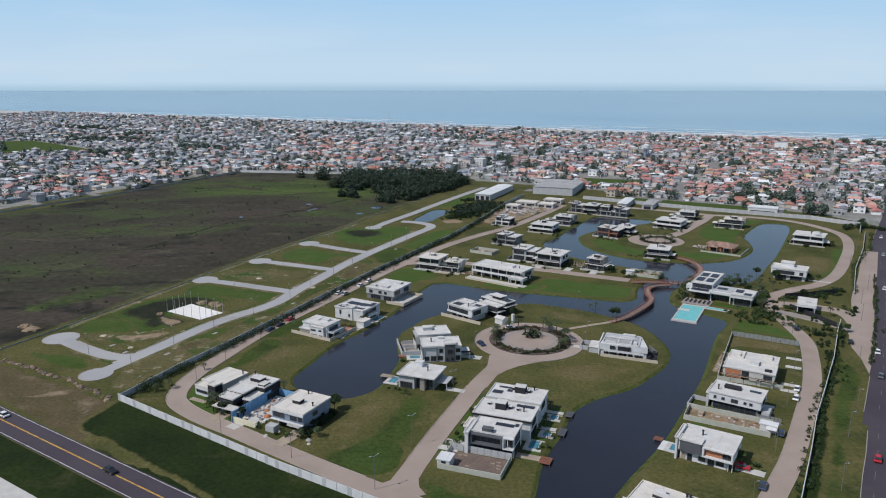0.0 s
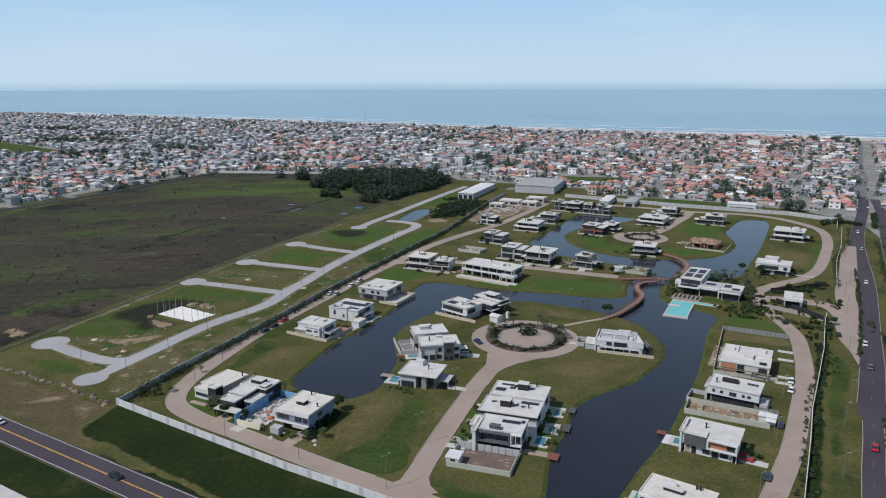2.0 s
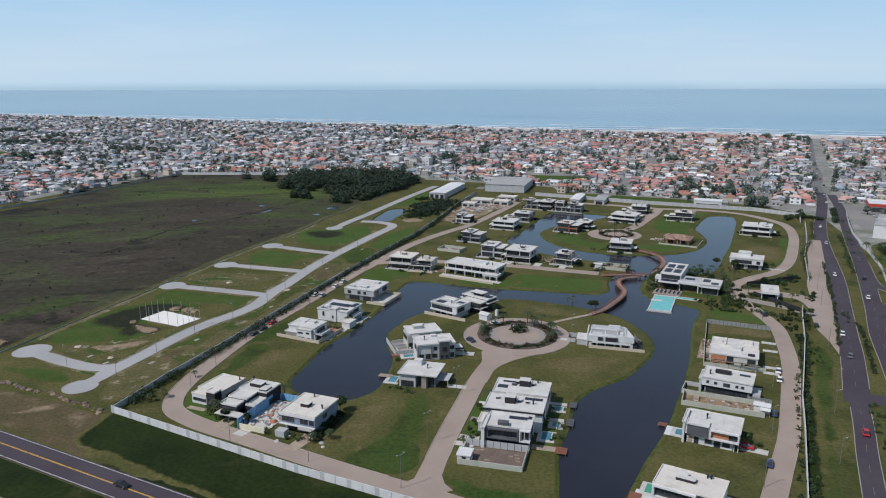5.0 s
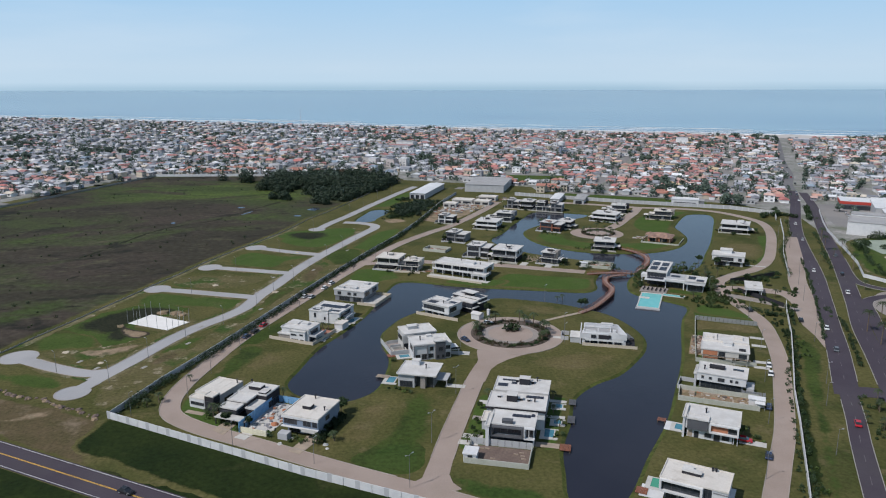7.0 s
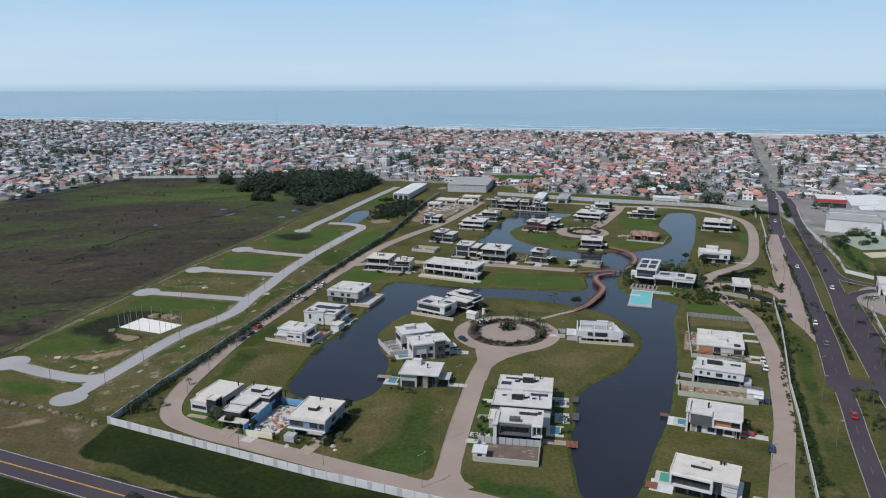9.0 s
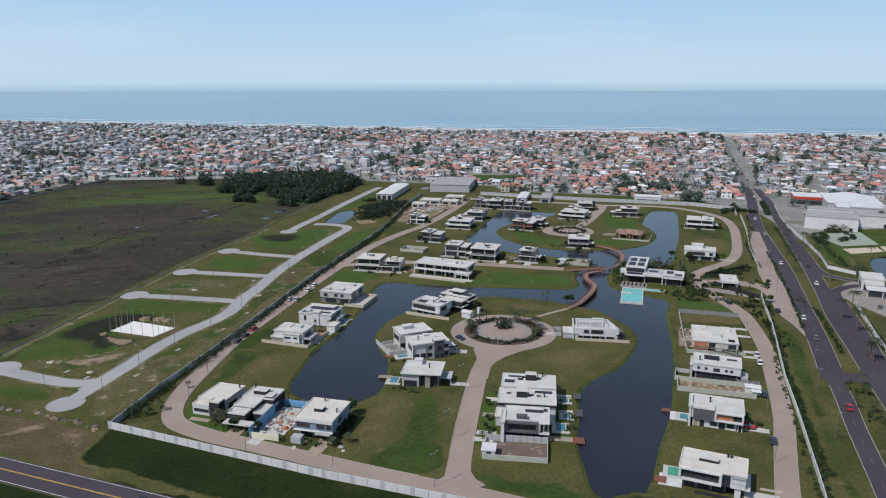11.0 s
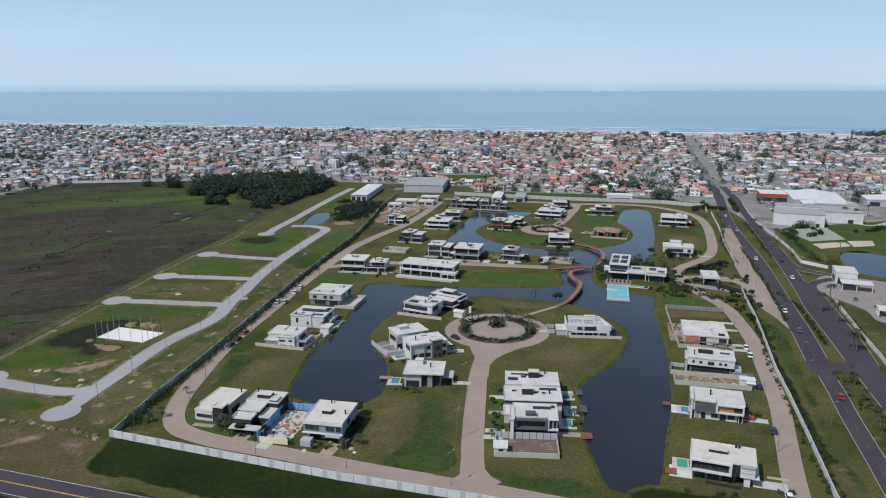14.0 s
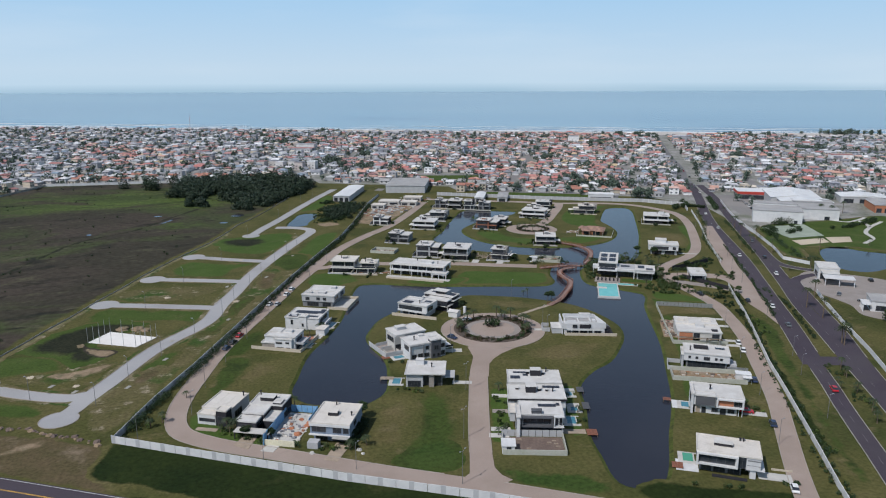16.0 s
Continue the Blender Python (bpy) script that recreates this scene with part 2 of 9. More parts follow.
SAND = surf("court_sand", (0.42, 0.35, 0.26), (0.5, 0.43, 0.33), 0.9, big=0.02, fine=0.5, grain=0.1, bump=0.1)
COURTSAND = surf("white_sand", (0.68, 0.66, 0.62), (0.74, 0.72, 0.69), 0.9, big=0.2, fine=2, grain=0.06, bump=0.2)
# ground of the far town, greyed and lightened to paint haze over it
TOWNSOIL = surf("town_ground", (0.14, 0.15, 0.115), (0.28, 0.27, 0.262), 0.95, big=0.05, fine=0.4, grain=0.3, bump=0.2)
PAVER = surf("block_paving", (0.295, 0.232, 0.196), (0.33, 0.266, 0.226), 0.85, big=0.07, fine=4, grain=0.14, bump=0.3, patch=((0.26, 0.205, 0.167), 0.05, 0.5, 0.75))
PAVER_DARK = surf("grey_paving", (0.24, 0.21, 0.19), (0.28, 0.25, 0.23), 0.85, big=0.2, fine=4, grain=0.14, bump=0.3)
CONCROAD = surf("pale_asphalt", (0.31, 0.31, 0.315), (0.35, 0.345, 0.345), 0.9, big=0.06, fine=3, grain=0.1, bump=0.2, patch=((0.27, 0.265, 0.26), 0.04, 0.5, 0.8))
ASPHALT = surf("asphalt", (0.045, 0.034, 0.046), (0.057, 0.046, 0.058), 0.85, big=0.05, fine=3, grain=0.15, bump=0.25, patch=((0.062, 0.054, 0.058), 0.03, 0.5, 0.78))
TOWNROAD = surf("worn_street", (0.17, 0.165, 0.165), (0.24, 0.225, 0.21), 0.9, big=0.02, fine=1, grain=0.12, bump=0.1)
FARROAD = surf("grey_street", (0.12, 0.12, 0.125), (0.16, 0.157, 0.157), 0.9, big=0.03, fine=1, grain=0.12, bump=0.1)
CONCRETE = surf("concrete", (0.42, 0.41, 0.385), (0.5, 0.485, 0.455), 0.85, big=0.4, fine=5, grain=0.1, bump=0.2)
MOSSWALL = surf("mossy_wall", (0.33, 0.33, 0.28), (0.4, 0.39, 0.35), 0.9, big=0.4)
DULLCONC = surf("weathered_concrete", (0.26, 0.25, 0.225), (0.33, 0.315, 0.285), 0.9, big=0.3, fine=5, grain=0.15)
KERB = surf("kerb_concrete", (0.27, 0.26, 0.235), (0.34, 0.325, 0.29), 0.85, big=0.3, fine=5, grain=0.1)
KERB_DULL = surf("worn_kerb", (0.3, 0.26, 0.23), (0.36, 0.32, 0.28), 0.85, big=0.3, fine=5, grain=0.1)
PAINT_Y = surf("yellow_line", (0.62, 0.36, 0.05), (0.5, 0.3, 0.06), 0.7, big=0.5, fine=4, grain=0.15, bump=0)
PAINT_FADED = surf("faded_line", (0.2, 0.19, 0.19), (0.12, 0.115, 0.12), 0.8, big=0.5, fine=4, grain=0.15, bump=0)
PAINT_W = surf("white_line", (0.62, 0.62, 0.6), (0.5, 0.5, 0.49), 0.7, big=0.5, fine=4, grain=0.15, bump=0)
WHITE = surf("white_render", (0.6, 0.6, 0.595), (0.52, 0.525, 0.53), 0.7, big=0.35, fine=6, grain=0.05, bump=0.08)
ROOFWHITE = surf("white_roof_coat", (0.58, 0.57, 0.55), (0.5, 0.485, 0.46), 0.7, big=0.3, fine=2.5, grain=0.09, bump=0.1, patch=((0.43, 0.41, 0.385), 0.35, 0.57, 0.75))
ROOFCREAM = surf("cream_roof_coat", (0.56, 0.525, 0.475), (0.61, 0.575, 0.525), 0.75, big=0.25, fine=2.5, grain=0.1, bump=0.1, patch=((0.45, 0.415, 0.365), 0.35, 0.55, 0.76))
LGREY = surf("light_grey_render", (0.42, 0.425, 0.43), (0.37, 0.375, 0.385), 0.75, big=0.35, fine=6, grain=0.06)
GREY = surf("grey_render", (0.17, 0.175, 0.185), (0.2, 0.205, 0.21), 0.75, big=0.35, fine=6, grain=0.08)
CHARCOAL = surf("charcoal_render", (0.075, 0.078, 0.087), (0.095, 0.098, 0.107), 0.75, big=0.35, fine=6, grain=0.08)
DARK = surf("dark_cladding", (0.028, 0.028, 0.033), (0.034, 0.033, 0.037), 0.85, big=0.3, fine=5, grain=0.1, spec=0.15)
BEIGE = surf("beige_render", (0.5, 0.44, 0.35), (0.45, 0.39, 0.31), 0.8, big=0.3, fine=5, grain=0.07)
BLUEWALL = surf("blue_grey_render", (0.19, 0.24, 0.31), (0.165, 0.205, 0.27), 0.75, big=0.35, fine=5, grain=0.07)
BLUESHEET = surf("blue_sheet", (0.12, 0.3, 0.52), (0.2, 0.38, 0.58), 0.6, big=0.6, fine=3, grain=0.2, bump=0.4)
STONE = surf("stone_cladding", (0.3, 0.27, 0.24), (0.22, 0.2, 0.18), 0.8, big=1.5, fine=4, grain=0.25, bump=0.4)
BRICK = surf("hollow_brick", (0.42, 0.17, 0.09), (0.36, 0.15, 0.08), 0.85, big=0.6, fine=5, grain=0.2, bump=0.3)
TIMBER = surf("red_brown_timber", (0.25, 0.095, 0.055), (0.19, 0.08, 0.05), 0.7, big=0.8, fine=5, grain=0.25, bump=0.3)
DECK = surf("faded_red_deck", (0.29, 0.19, 0.16), (0.24, 0.16, 0.135), 0.8, big=0.8, fine=5, grain=0.25, bump=0.3)
TANWOOD = surf("weathered_planks", (0.36, 0.29, 0.22), (0.28, 0.23, 0.18), 0.8, big=0.6, fine=5, grain=0.2, bump=0.3)
RAWROOF = surf("brown_roof_boards", (0.27, 0.17, 0.13), (0.2, 0.125, 0.1), 0.85, big=0.9, fine=3, grain=0.35, bump=0.4, patch=((0.38, 0.24, 0.17), 0.6, 0.5, 0.66))
TILE = surf("terracotta_tiles", (0.38, 0.18, 0.13), (0.31, 0.145, 0.11), 0.8, big=0.5, fine=4, grain=0.25, bump=0.4)
FIBRE = surf("fibre_cement_sheet", (0.3, 0.3, 0.3), (0.36, 0.355, 0.35), 0.85, big=0.1, fine=1.5, grain=0.12, bump=0.2)
SHED = surf("white_sheet_metal", (0.66, 0.66, 0.65), (0.6, 0.6, 0.6), 0.45, big=0.1, fine=1.5, grain=0.08, bump=0.1)
POLE = surf("dark_steel", (0.13, 0.13, 0.135), (0.17, 0.17, 0.17), 0.6, bump=0)
METAL = surf("galvanised_steel", (0.42, 0.43, 0.44), (0.36, 0.37, 0.38), 0.45, metal=0.6, big=0.5, fine=4, grain=0.1, bump=0)
BLACK = surf("black_rubber", (0.02, 0.02, 0.02), (0.03, 0.03, 0.03), 0.8, bump=0)
GLASS = surf("dark_window_glass", (0.022, 0.027, 0.034), (0.04, 0.046, 0.055), 0.08, big=0.7, fine=1.0, grain=0.2, bump=0.0, spec=0.6)
FRAME = surf("window_aluminium", (0.06, 0.06, 0.065), (0.08, 0.08, 0.085), 0.45, metal=0.3, bump=0)
# paler copy of the window glass: haze and sky reflection in its colour
TOWNGLASS = surf("dull_window_glass", (0.1, 0.11, 0.125), (0.16, 0.17, 0.18), 0.4, big=0.7, fine=1.0, grain=0.2, bump=0.0)
SOLAR = surf("solar_cells", (0.022, 0.025, 0.036), (0.03, 0.033, 0.05), 0.45, big=1.0, fine=5, grain=0.1, bump=0, spec=0.3)
TREEBARK = surf("bark", (0.11, 0.08, 0.055), (0.16, 0.12, 0.085), 0.9, big=1.5, fine=6, grain=0.3, bump=0.5)
LEAF = leaf("leaves", (0.035, 0.062, 0.018), (0.055, 0.08, 0.024))
LEAF_DARK = leaf("dark_leaves", (0.018, 0.036, 0.013), (0.03, 0.05, 0.018))
LEAF_WOOD = leaf("wood_leaves", (0.013, 0.024, 0.014), (0.022, 0.036, 0.019))
LEAF_FRESH = leaf("fresh_leaves", (0.065, 0.105, 0.022), (0.085, 0.12, 0.03))
LEAF_RED = leaf("reddish_leaves", (0.07, 0.045, 0.03), (0.05, 0.05, 0.025))
# leaf green paled and blued: distance haze put into the colour
LEAF_TOWN_HAZED = leaf("town_leaves", (0.064, 0.096, 0.076), (0.092, 0.124, 0.092))
PALM = leaf("palm_fronds", (0.026, 0.042, 0.017), (0.042, 0.058, 0.024))
LAKE = water("lake_water", (0.021, 0.0235, 0.034), 0.1, 0.8, 0.22, (0.028, 0.03, 0.041), 0.02)
LAKE.node_tree.nodes["Principled BSDF"].inputs["Specular IOR Level"].default_value = 0.36
POOL = water("pool_water", (0.12, 0.43, 0.42), 0.1, 1.5, 0.1, (0.16, 0.48, 0.47), 0.3)
POOL_BLUE = water("blue_pool_water", (0.05, 0.17, 0.23), 0.1, 1.5, 0.1, (0.08, 0.23, 0.29), 0.3)
POOL_GREEN = water("green_pool_water", (0.07, 0.3, 0.2), 0.08, 1.5, 0.1)
SEA = streaked("sea_water", ((0.06, 0.16, 0.23), ((0.12, 0.22, 0.27), 0.5, 0.42, 0.6), ((0.02, 0.085, 0.16), 1.0, 0.5, 0.64), ((0.2, 0.3, 0.34), 2.0, 0.6, 0.72)), -25.3, 0.0009, 0.006, 0.06, 0.0, 0.16, 0.45, 0)
FOAM = surf("foam", (0.75, 0.76, 0.76), (0.6, 0.63, 0.65), 0.8, big=0.05, fine=0.3, grain=0.2, bump=0)
# town roof and wall colours, paled to put distance haze into them
REDS = [(0.45, 0.219, 0.188), (0.35, 0.175, 0.163), (0.525, 0.312, 0.25), (0.388, 0.219, 0.206), (0.45, 0.175, 0.156), (0.55, 0.375, 0.325)]
GREYS = [(0.3, 0.312, 0.344), (0.413, 0.419, 0.444), (0.225, 0.237, 0.263), (0.35, 0.35, 0.362), (0.188, 0.194, 0.219), (0.475, 0.475, 0.494)]
WHITES = [(0.58, 0.59, 0.61), (0.7, 0.71, 0.72), (0.48, 0.485, 0.51), (0.57, 0.51, 0.43), (0.63, 0.64, 0.66)]
TOWNROOF = {"mixed": islands("town_roofs", REDS + GREYS + WHITES[:4] + REDS[1:4] + GREYS[:3]),
            "red": islands("red_town_roofs", REDS + REDS[:4] + GREYS[:4] + WHITES[:3] + [(0.55, 0.43, 0.27)]),
            "grey": islands("grey_town_roofs", GREYS + GREYS[:5] + WHITES[:4] + [REDS[1], REDS[3], (0.24, 0.3, 0.36)])}
TOWNWALL = islands("town_walls", [(0.6, 0.588, 0.576), (0.456, 0.432, 0.408), (0.696, 0.696, 0.696), (0.36, 0.36, 0.372), (0.552, 0.48, 0.384), (0.324, 0.336, 0.372), (0.504, 0.444, 0.42), (0.768, 0.768, 0.768)])

# ---- building blocks ----
def part(name, bm, material, parent=None, label="", m=None):
    if isinstance(bm, bpy.types.Mesh):
        me = bm
    else:
        me = bpy.data.meshes.new(name)
        bm.to_mesh(me)
        bm.free()
        me.materials.append(material)
    ob = new(name, me)
    if parent:
        ob.parent = parent
    if m is not None:
        ob.matrix_basis = m
    if label:
        ob["label"] = label
    return ob


def thing(name, label, category, x, y, rot=0, z=0, group="", kind=""):
    ob = new(name)
    ob.empty_display_size = 0.5
    ob.matrix_basis = pose(x, y, z, 0, 0, rot)
    return tagged(ob, label, category, group, kind)


def slab(bm, x0, x1, y0, y1, z0, z1):
    v = [bm.verts.new((x, y, z)) for z in (z0, z1) for x, y in ((x0, y0), (x1, y0), (x1, y1), (x0, y1))]
    for f in ((3, 2, 1, 0), (4, 5, 6, 7), (0, 1, 5, 4), (1, 2, 6, 5), (2, 3, 7, 6), (3, 0, 4, 7)):
        bm.faces.new([v[i] for i in f])
    return bm


def slabs(*boxes):
    bm = bmesh.new()
    for b in boxes:
        slab(bm, *b)
    return bm


def bevelled(bm, width=0.05):
    bmesh.ops.bevel(bm, geom=list(bm.edges), offset=width, segments=1, affect="EDGES")
    return bm


def tube(bm, p, q, r0, r1, sides=6):
    p, q = Vector(p), Vector(q)
    d = (q - p).normalized()
    a = d.orthogonal().normalized()
    b = d.cross(a)
    rings = [[bm.verts.new(c + r * (math.cos(k * math.tau / sides) * a + math.sin(k * math.tau / sides) * b)) for k in range(sides)] for c, r in ((p, r0), (q, r1))]
    for k in range(sides):
        bm.faces.new((rings[0][k], rings[0][(k + 1) % sides], rings[1][(k + 1) % sides], rings[1][k]))
    bm.faces.new(rings[1])
    bm.faces.new(rings[0][::-1])
    return bm


def smooth(pts, step=3.0, closed=False):
    """A smooth line through the points."""
    p = [Vector((*q[:2], 0)) for q in pts]
    n = len(p)
    out = []
    for i in range(n if closed else n - 1):
        a, b, c, d = (p[(i + k) % n] if closed else p[min(max(i + k, 0), n - 1)] for k in (-1, 0, 1, 2))
        near, ahead, on = (b - a).length, (c - b).length, (d - c).length
        m = max(1, round(ahead / step))
        v0, v1 = (c - a) * (ahead / (near + ahead)), (d - b) * (ahead / (ahead + on))
        for k in range(m):
            t = k / m
            out.append((2 * t ** 3 - 3 * t * t + 1) * b + (t ** 3 - 2 * t * t + t) * v0 + (3 * t * t - 2 * t ** 3) * c + (t ** 3 - t * t) * v1)
    if not closed:
        out.append(p[-1])
    return [Vector((q.x, q.y)) for q in out]


def sideways(line, closed=False):
    n = len(line)
    out = []
    for i in range(n):
        a = line[i - 1] if i or closed else line[0]
        b = line[(i + 1) % n] if i < n - 1 or closed else line[-1]
        d = (b - a).normalized()
        out.append(Vector((-d.y, d.x)))
    return out


def strip(bm, left, right, z, foot=None):
    """A band between two lines, with edges that go down to foot."""
    rows = [[bm.verts.new((p.x, p.y, z)) for p in line] for line in (left, right)]
    if foot is not None:
        rows = [[bm.verts.new((p.x, p.y, foot)) for p in left], *rows, [bm.verts.new((p.x, p.y, foot)) for p in right]]
    for a, b in zip(rows, rows[1:]):
        for i in range(len(a) - 1):
            bm.faces.new((a[i], b[i], b[i + 1], a[i + 1]))
    return bm


def filled(line, z, soft=0.0, step=4.0):
    """A flat sheet inside a closed line, with points all over it and their nearness to the rim (0 at the rim, 1 from soft inwards)."""
    if sum(a.x * b.y - b.x * a.y for a, b in zip(line, line[1:] + line[:1])) < 0:
        line = line[::-1]
    a = np.array([(p.x, p.y) for p in line])
    b = np.roll(a, -1, 0)
    r = np.random.RandomState(len(line))
    lo, hi = a.min(0), a.max(0)
    gx, gy = np.meshgrid(np.arange(lo[0], hi[0], step), np.arange(lo[1], hi[1], step))
    g = np.stack((gx.ravel(), gy.ravel()), 1) + r.uniform(-0.3, 0.3, (gx.size, 2)) * step

    def to_rim(q):
        out = np.full(len(q), 1e9)
        for i in range(len(a)):
            d = b[i] - a[i]
            t = np.clip(((q - a[i]) @ d) / max(d @ d, 1e-9), 0, 1)
            out = np.minimum(out, np.hypot(*(q - a[i] - t[:, None] * d).T))
        return out
    inside = np.zeros(len(g), bool)
    for i in range(len(a)):
        cut = (a[i, 1] > g[:, 1]) != (b[i, 1] > g[:, 1])
        if cut.any():
            x = a[i, 0] + (g[:, 1] - a[i, 1]) * (b[i, 0] - a[i, 0]) / (b[i, 1] - a[i, 1] + 1e-12)
            inside ^= cut & (g[:, 0] < x)
    g = g[inside]
    if len(g):
        g = g[to_rim(g) > min(step, soft or step) * 0.3]
    flat = [Vector(p) for p in a] + [Vector(p) for p in g]
    v, _, f, *_ = delaunay_2d_cdt(flat, [], [list(range(len(a)))], 1, 1e-4)
    bm = bmesh.new()
    layer = bm.verts.layers.float.new("rim")
    near = np.clip(to_rim(np.array([tuple(p) for p in v])) / (soft or 1.0), 0, 1)
    w = []
    for p, k in zip(v, near):
        q = bm.verts.new((p.x, p.y, z))
        q[layer] = float(k)
        w.append(q)
    for t in f:
        bm.faces.new([w[i] for i in t])
    for t in bm.faces:
        t.normal_update()
        if t.normal.z < 0:
            t.normal_flip()
    return bm


def area(name, pts, z, material, label, category, step=None, kind="structure", foot=None, soft=0.0, below=None):
    """A flat piece of ground; with soft, it thins out over that many metres towards its rim."""
    line = smooth(pts, step, True) if step else [Vector(p) for p in pts]
    if soft:
        return tagged(part(name, filled(line, z, soft, max(1.5, soft * 0.6)), thinning(material, below or GRASS)), label, category, kind=kind)
    bm = bmesh.new()
    v = [bm.verts.new((p.x, p.y, z)) for p in line]
    e = [bm.edges.new((v[i], v[(i + 1) % len(v)])) for i in range(len(v))]
    bmesh.ops.triangle_fill(bm, use_beauty=True, edges=e, normal=(0, 0, 1))
    for f in bm.faces:
        if f.normal.z < 0:
            f.normal_flip()
    if foot is not None:
        w = [bm.verts.new((p.x, p.y, foot)) for p in line]
        for i in range(len(v)):
            k = (i + 1) % len(v)
            bm.faces.new((v[i], v[k], w[k], w[i]))
    return tagged(part(name, bm, material), label, category, kind=kind)


def rough_area(name, pts, z, material, label, category, ragged=1.6, seed=0, soft=None, below=None):
    """A patch of ground with a ragged edge that thins out into its surroundings."""
    line = smooth(pts, 2.0, True)
    side = sideways(line, True)
    edge = [p + s * ragged * 0.7 * (1.5 * noise.noise(Vector((p.x * 0.11, p.y * 0.11, seed))) + noise.noise(Vector((p.x * 0.5, p.y * 0.5, seed)))) for p, s in zip(line, side)]
    soft = soft or max(1.6, ragged * 2.2)
    return tagged(part(name, filled(edge, z, soft, max(1.5, soft * 0.6)), thinning(material, below or GRASS)), label, category, kind="structure")


def circle(cx, cy, r, n=40):
    return [(cx + r * math.cos(i * math.tau / n), cy + r * math.sin(i * math.tau / n)) for i in range(n)]


ROADS = []


def road(name, pts, width, material, label, z, kerb=True, step=3.0):
    line = smooth(pts, step)
    side = sideways(line)
    bm = strip(bmesh.new(), [p + s * width / 2 for p, s in zip(line, side)], [p - s * width / 2 for p, s in zip(line, side)], z, -0.1)
    ob = tagged(part(name, bm, material), label, "road", kind="structure")
    ROADS.append((ob, line, side, width, kerb))
    return ob


def disc(name, x, y, r, material, label, z, kerb=True):
    ob = area(name, circle(x, y, r, 48), z, material, label, "road", foot=-0.1)
    line = [Vector(p) for p in circle(x, y, r * 0.5, 49)]
    ROADS.append((ob, line, sideways(line, True), r, kerb))
    return ob


def kerbs():
    """Raised kerbs along both edges of the roads, left out where another road joins."""
    for ob, line, side, width, kerb in ROADS:
        if not kerb:
            continue
        others = [(np.array([(p.x, p.y) for p in o[1]]), o[3] / 2 + 0.4) for o in ROADS if o[0] is not ob]
        bm = bmesh.new()
        for s in (-1, 1):
            run = []
            for p, n in list(zip(line, side)) + [(None, None)]:
                ok = p is not None
                if ok:
                    q = p + n * s * width / 2
                    ok = all(((o - (q.x, q.y)) ** 2).sum(1).min() > w * w for o, w in others)
                if ok:
                    run.append((q, n * s))
                elif run:
                    if len(run) > 1:
                        strip(bm, [a + b * 0.14 for a, b in run], [a - b * 0.04 for a, b in run], 0.17, 0.0)
                    run = []
        if bm.faces:
            part("kerb", bm, KERB if ob.name.startswith(("avenue", "frontage")) else KERB_DULL, ob, "concrete kerb")
        else:
            bm.free()


def line_on(name, pts, off, width, material, parent, z, dash=None, step=3.0):
    """A painted line along a road."""
    line = smooth(pts, dash[0] if dash else step)
    side = sideways(line)
    bm = bmesh.new()
    if dash:
        for i in range(0, len(line) - 1, dash[1]):
            strip(bm, [line[k] + side[k] * (off + width / 2) for k in (i, i + 1)], [line[k] + side[k] * (off - width / 2) for k in (i, i + 1)], z)
    else:
        strip(bm, [p + s * (off + width / 2) for p, s in zip(line, side)], [p + s * (off - width / 2) for p, s in zip(line, side)], z)
    return part(name, bm, material, parent)


def wall_line(name, pts, h, thick, material, label, panel=4.0, post=None, category="wall", cap=None):
    """A wall along straight runs: panels between posts, each one a part."""
    root = thing(name, label, category, 0, 0, kind="structure")
    shared = {}
    for a, b in zip(pts, pts[1:]):
        a, b = Vector((*a[:2], 0)), Vector((*b[:2], 0))
        d = b - a
        n = max(1, round(d.length / panel))
        w = d.length / n
        turn = math.degrees(math.atan2(d.y, d.x))
        for i in range(n):
            p = a + d * ((i + 0.5) / n)
            key = round(w, 2)
            if key not in shared:
                bm = bmesh.new()
                slab(bm, -w / 2 + 0.06, w / 2 - 0.06, -thick / 2, thick / 2, -0.2, h)
                if cap:
                    slab(bm, -w / 2, w / 2, -thick / 2 - 0.05, thick / 2 + 0.05, h, h + 0.08)
                me = bpy.data.meshes.new("panel")
                bm.to_mesh(me)
                bm.free()
                me.materials.append(material)
                shared[key] = me
            part("panel", shared[key], None, root, m=pose(p.x, p.y, 0, 0, 0, turn))
            if post:
                if "post" not in shared:
                    bm = slabs((-post[0] / 2, post[0] / 2, -thick / 2 - 0.04, thick / 2 + 0.04, -0.2, h + post[1]))
                    me = bpy.data.meshes.new("post")
                    bm.to_mesh(me)
                    bm.free()
                    me.materials.append(post[2])
                    shared["post"] = me
                if i % post[3] == 0:
                    q = a + d * (i / n)
                    part("post", shared["post"], None, root, m=pose(q.x, q.y, 0, 0, 0, turn))
    return root


# ---- plants ----
def leaf_quads(bm, centre, r, n, size, rnd, flat=1.0):
    for _ in range(n):
        d = Vector((rnd.gauss(0, 1), rnd.gauss(0, 1), rnd.gauss(0, 1))).normalized() * r * rnd.random() ** 0.4
        d.z *= flat
        c = centre + d
        a = Vector((rnd.gauss(0, 1), rnd.gauss(0, 1), rnd.gauss(0, 0.6))).normalized() * size * rnd.uniform(0.6, 1.3)
        b = a.cross(Vector((rnd.gauss(0, 1), rnd.gauss(0, 1), rnd.gauss(0, 1)))).normalized() * size * rnd.uniform(0.4, 0.8)
        bm.faces.new([bm.verts.new(c + q) for q in (-a, -b * 0.9, a, b)])


def as_mesh(name, bm, material):
    me = bpy.data.meshes.new(name)
    bm.to_mesh(me)
    bm.free()
    me.materials.append(material)
    return me


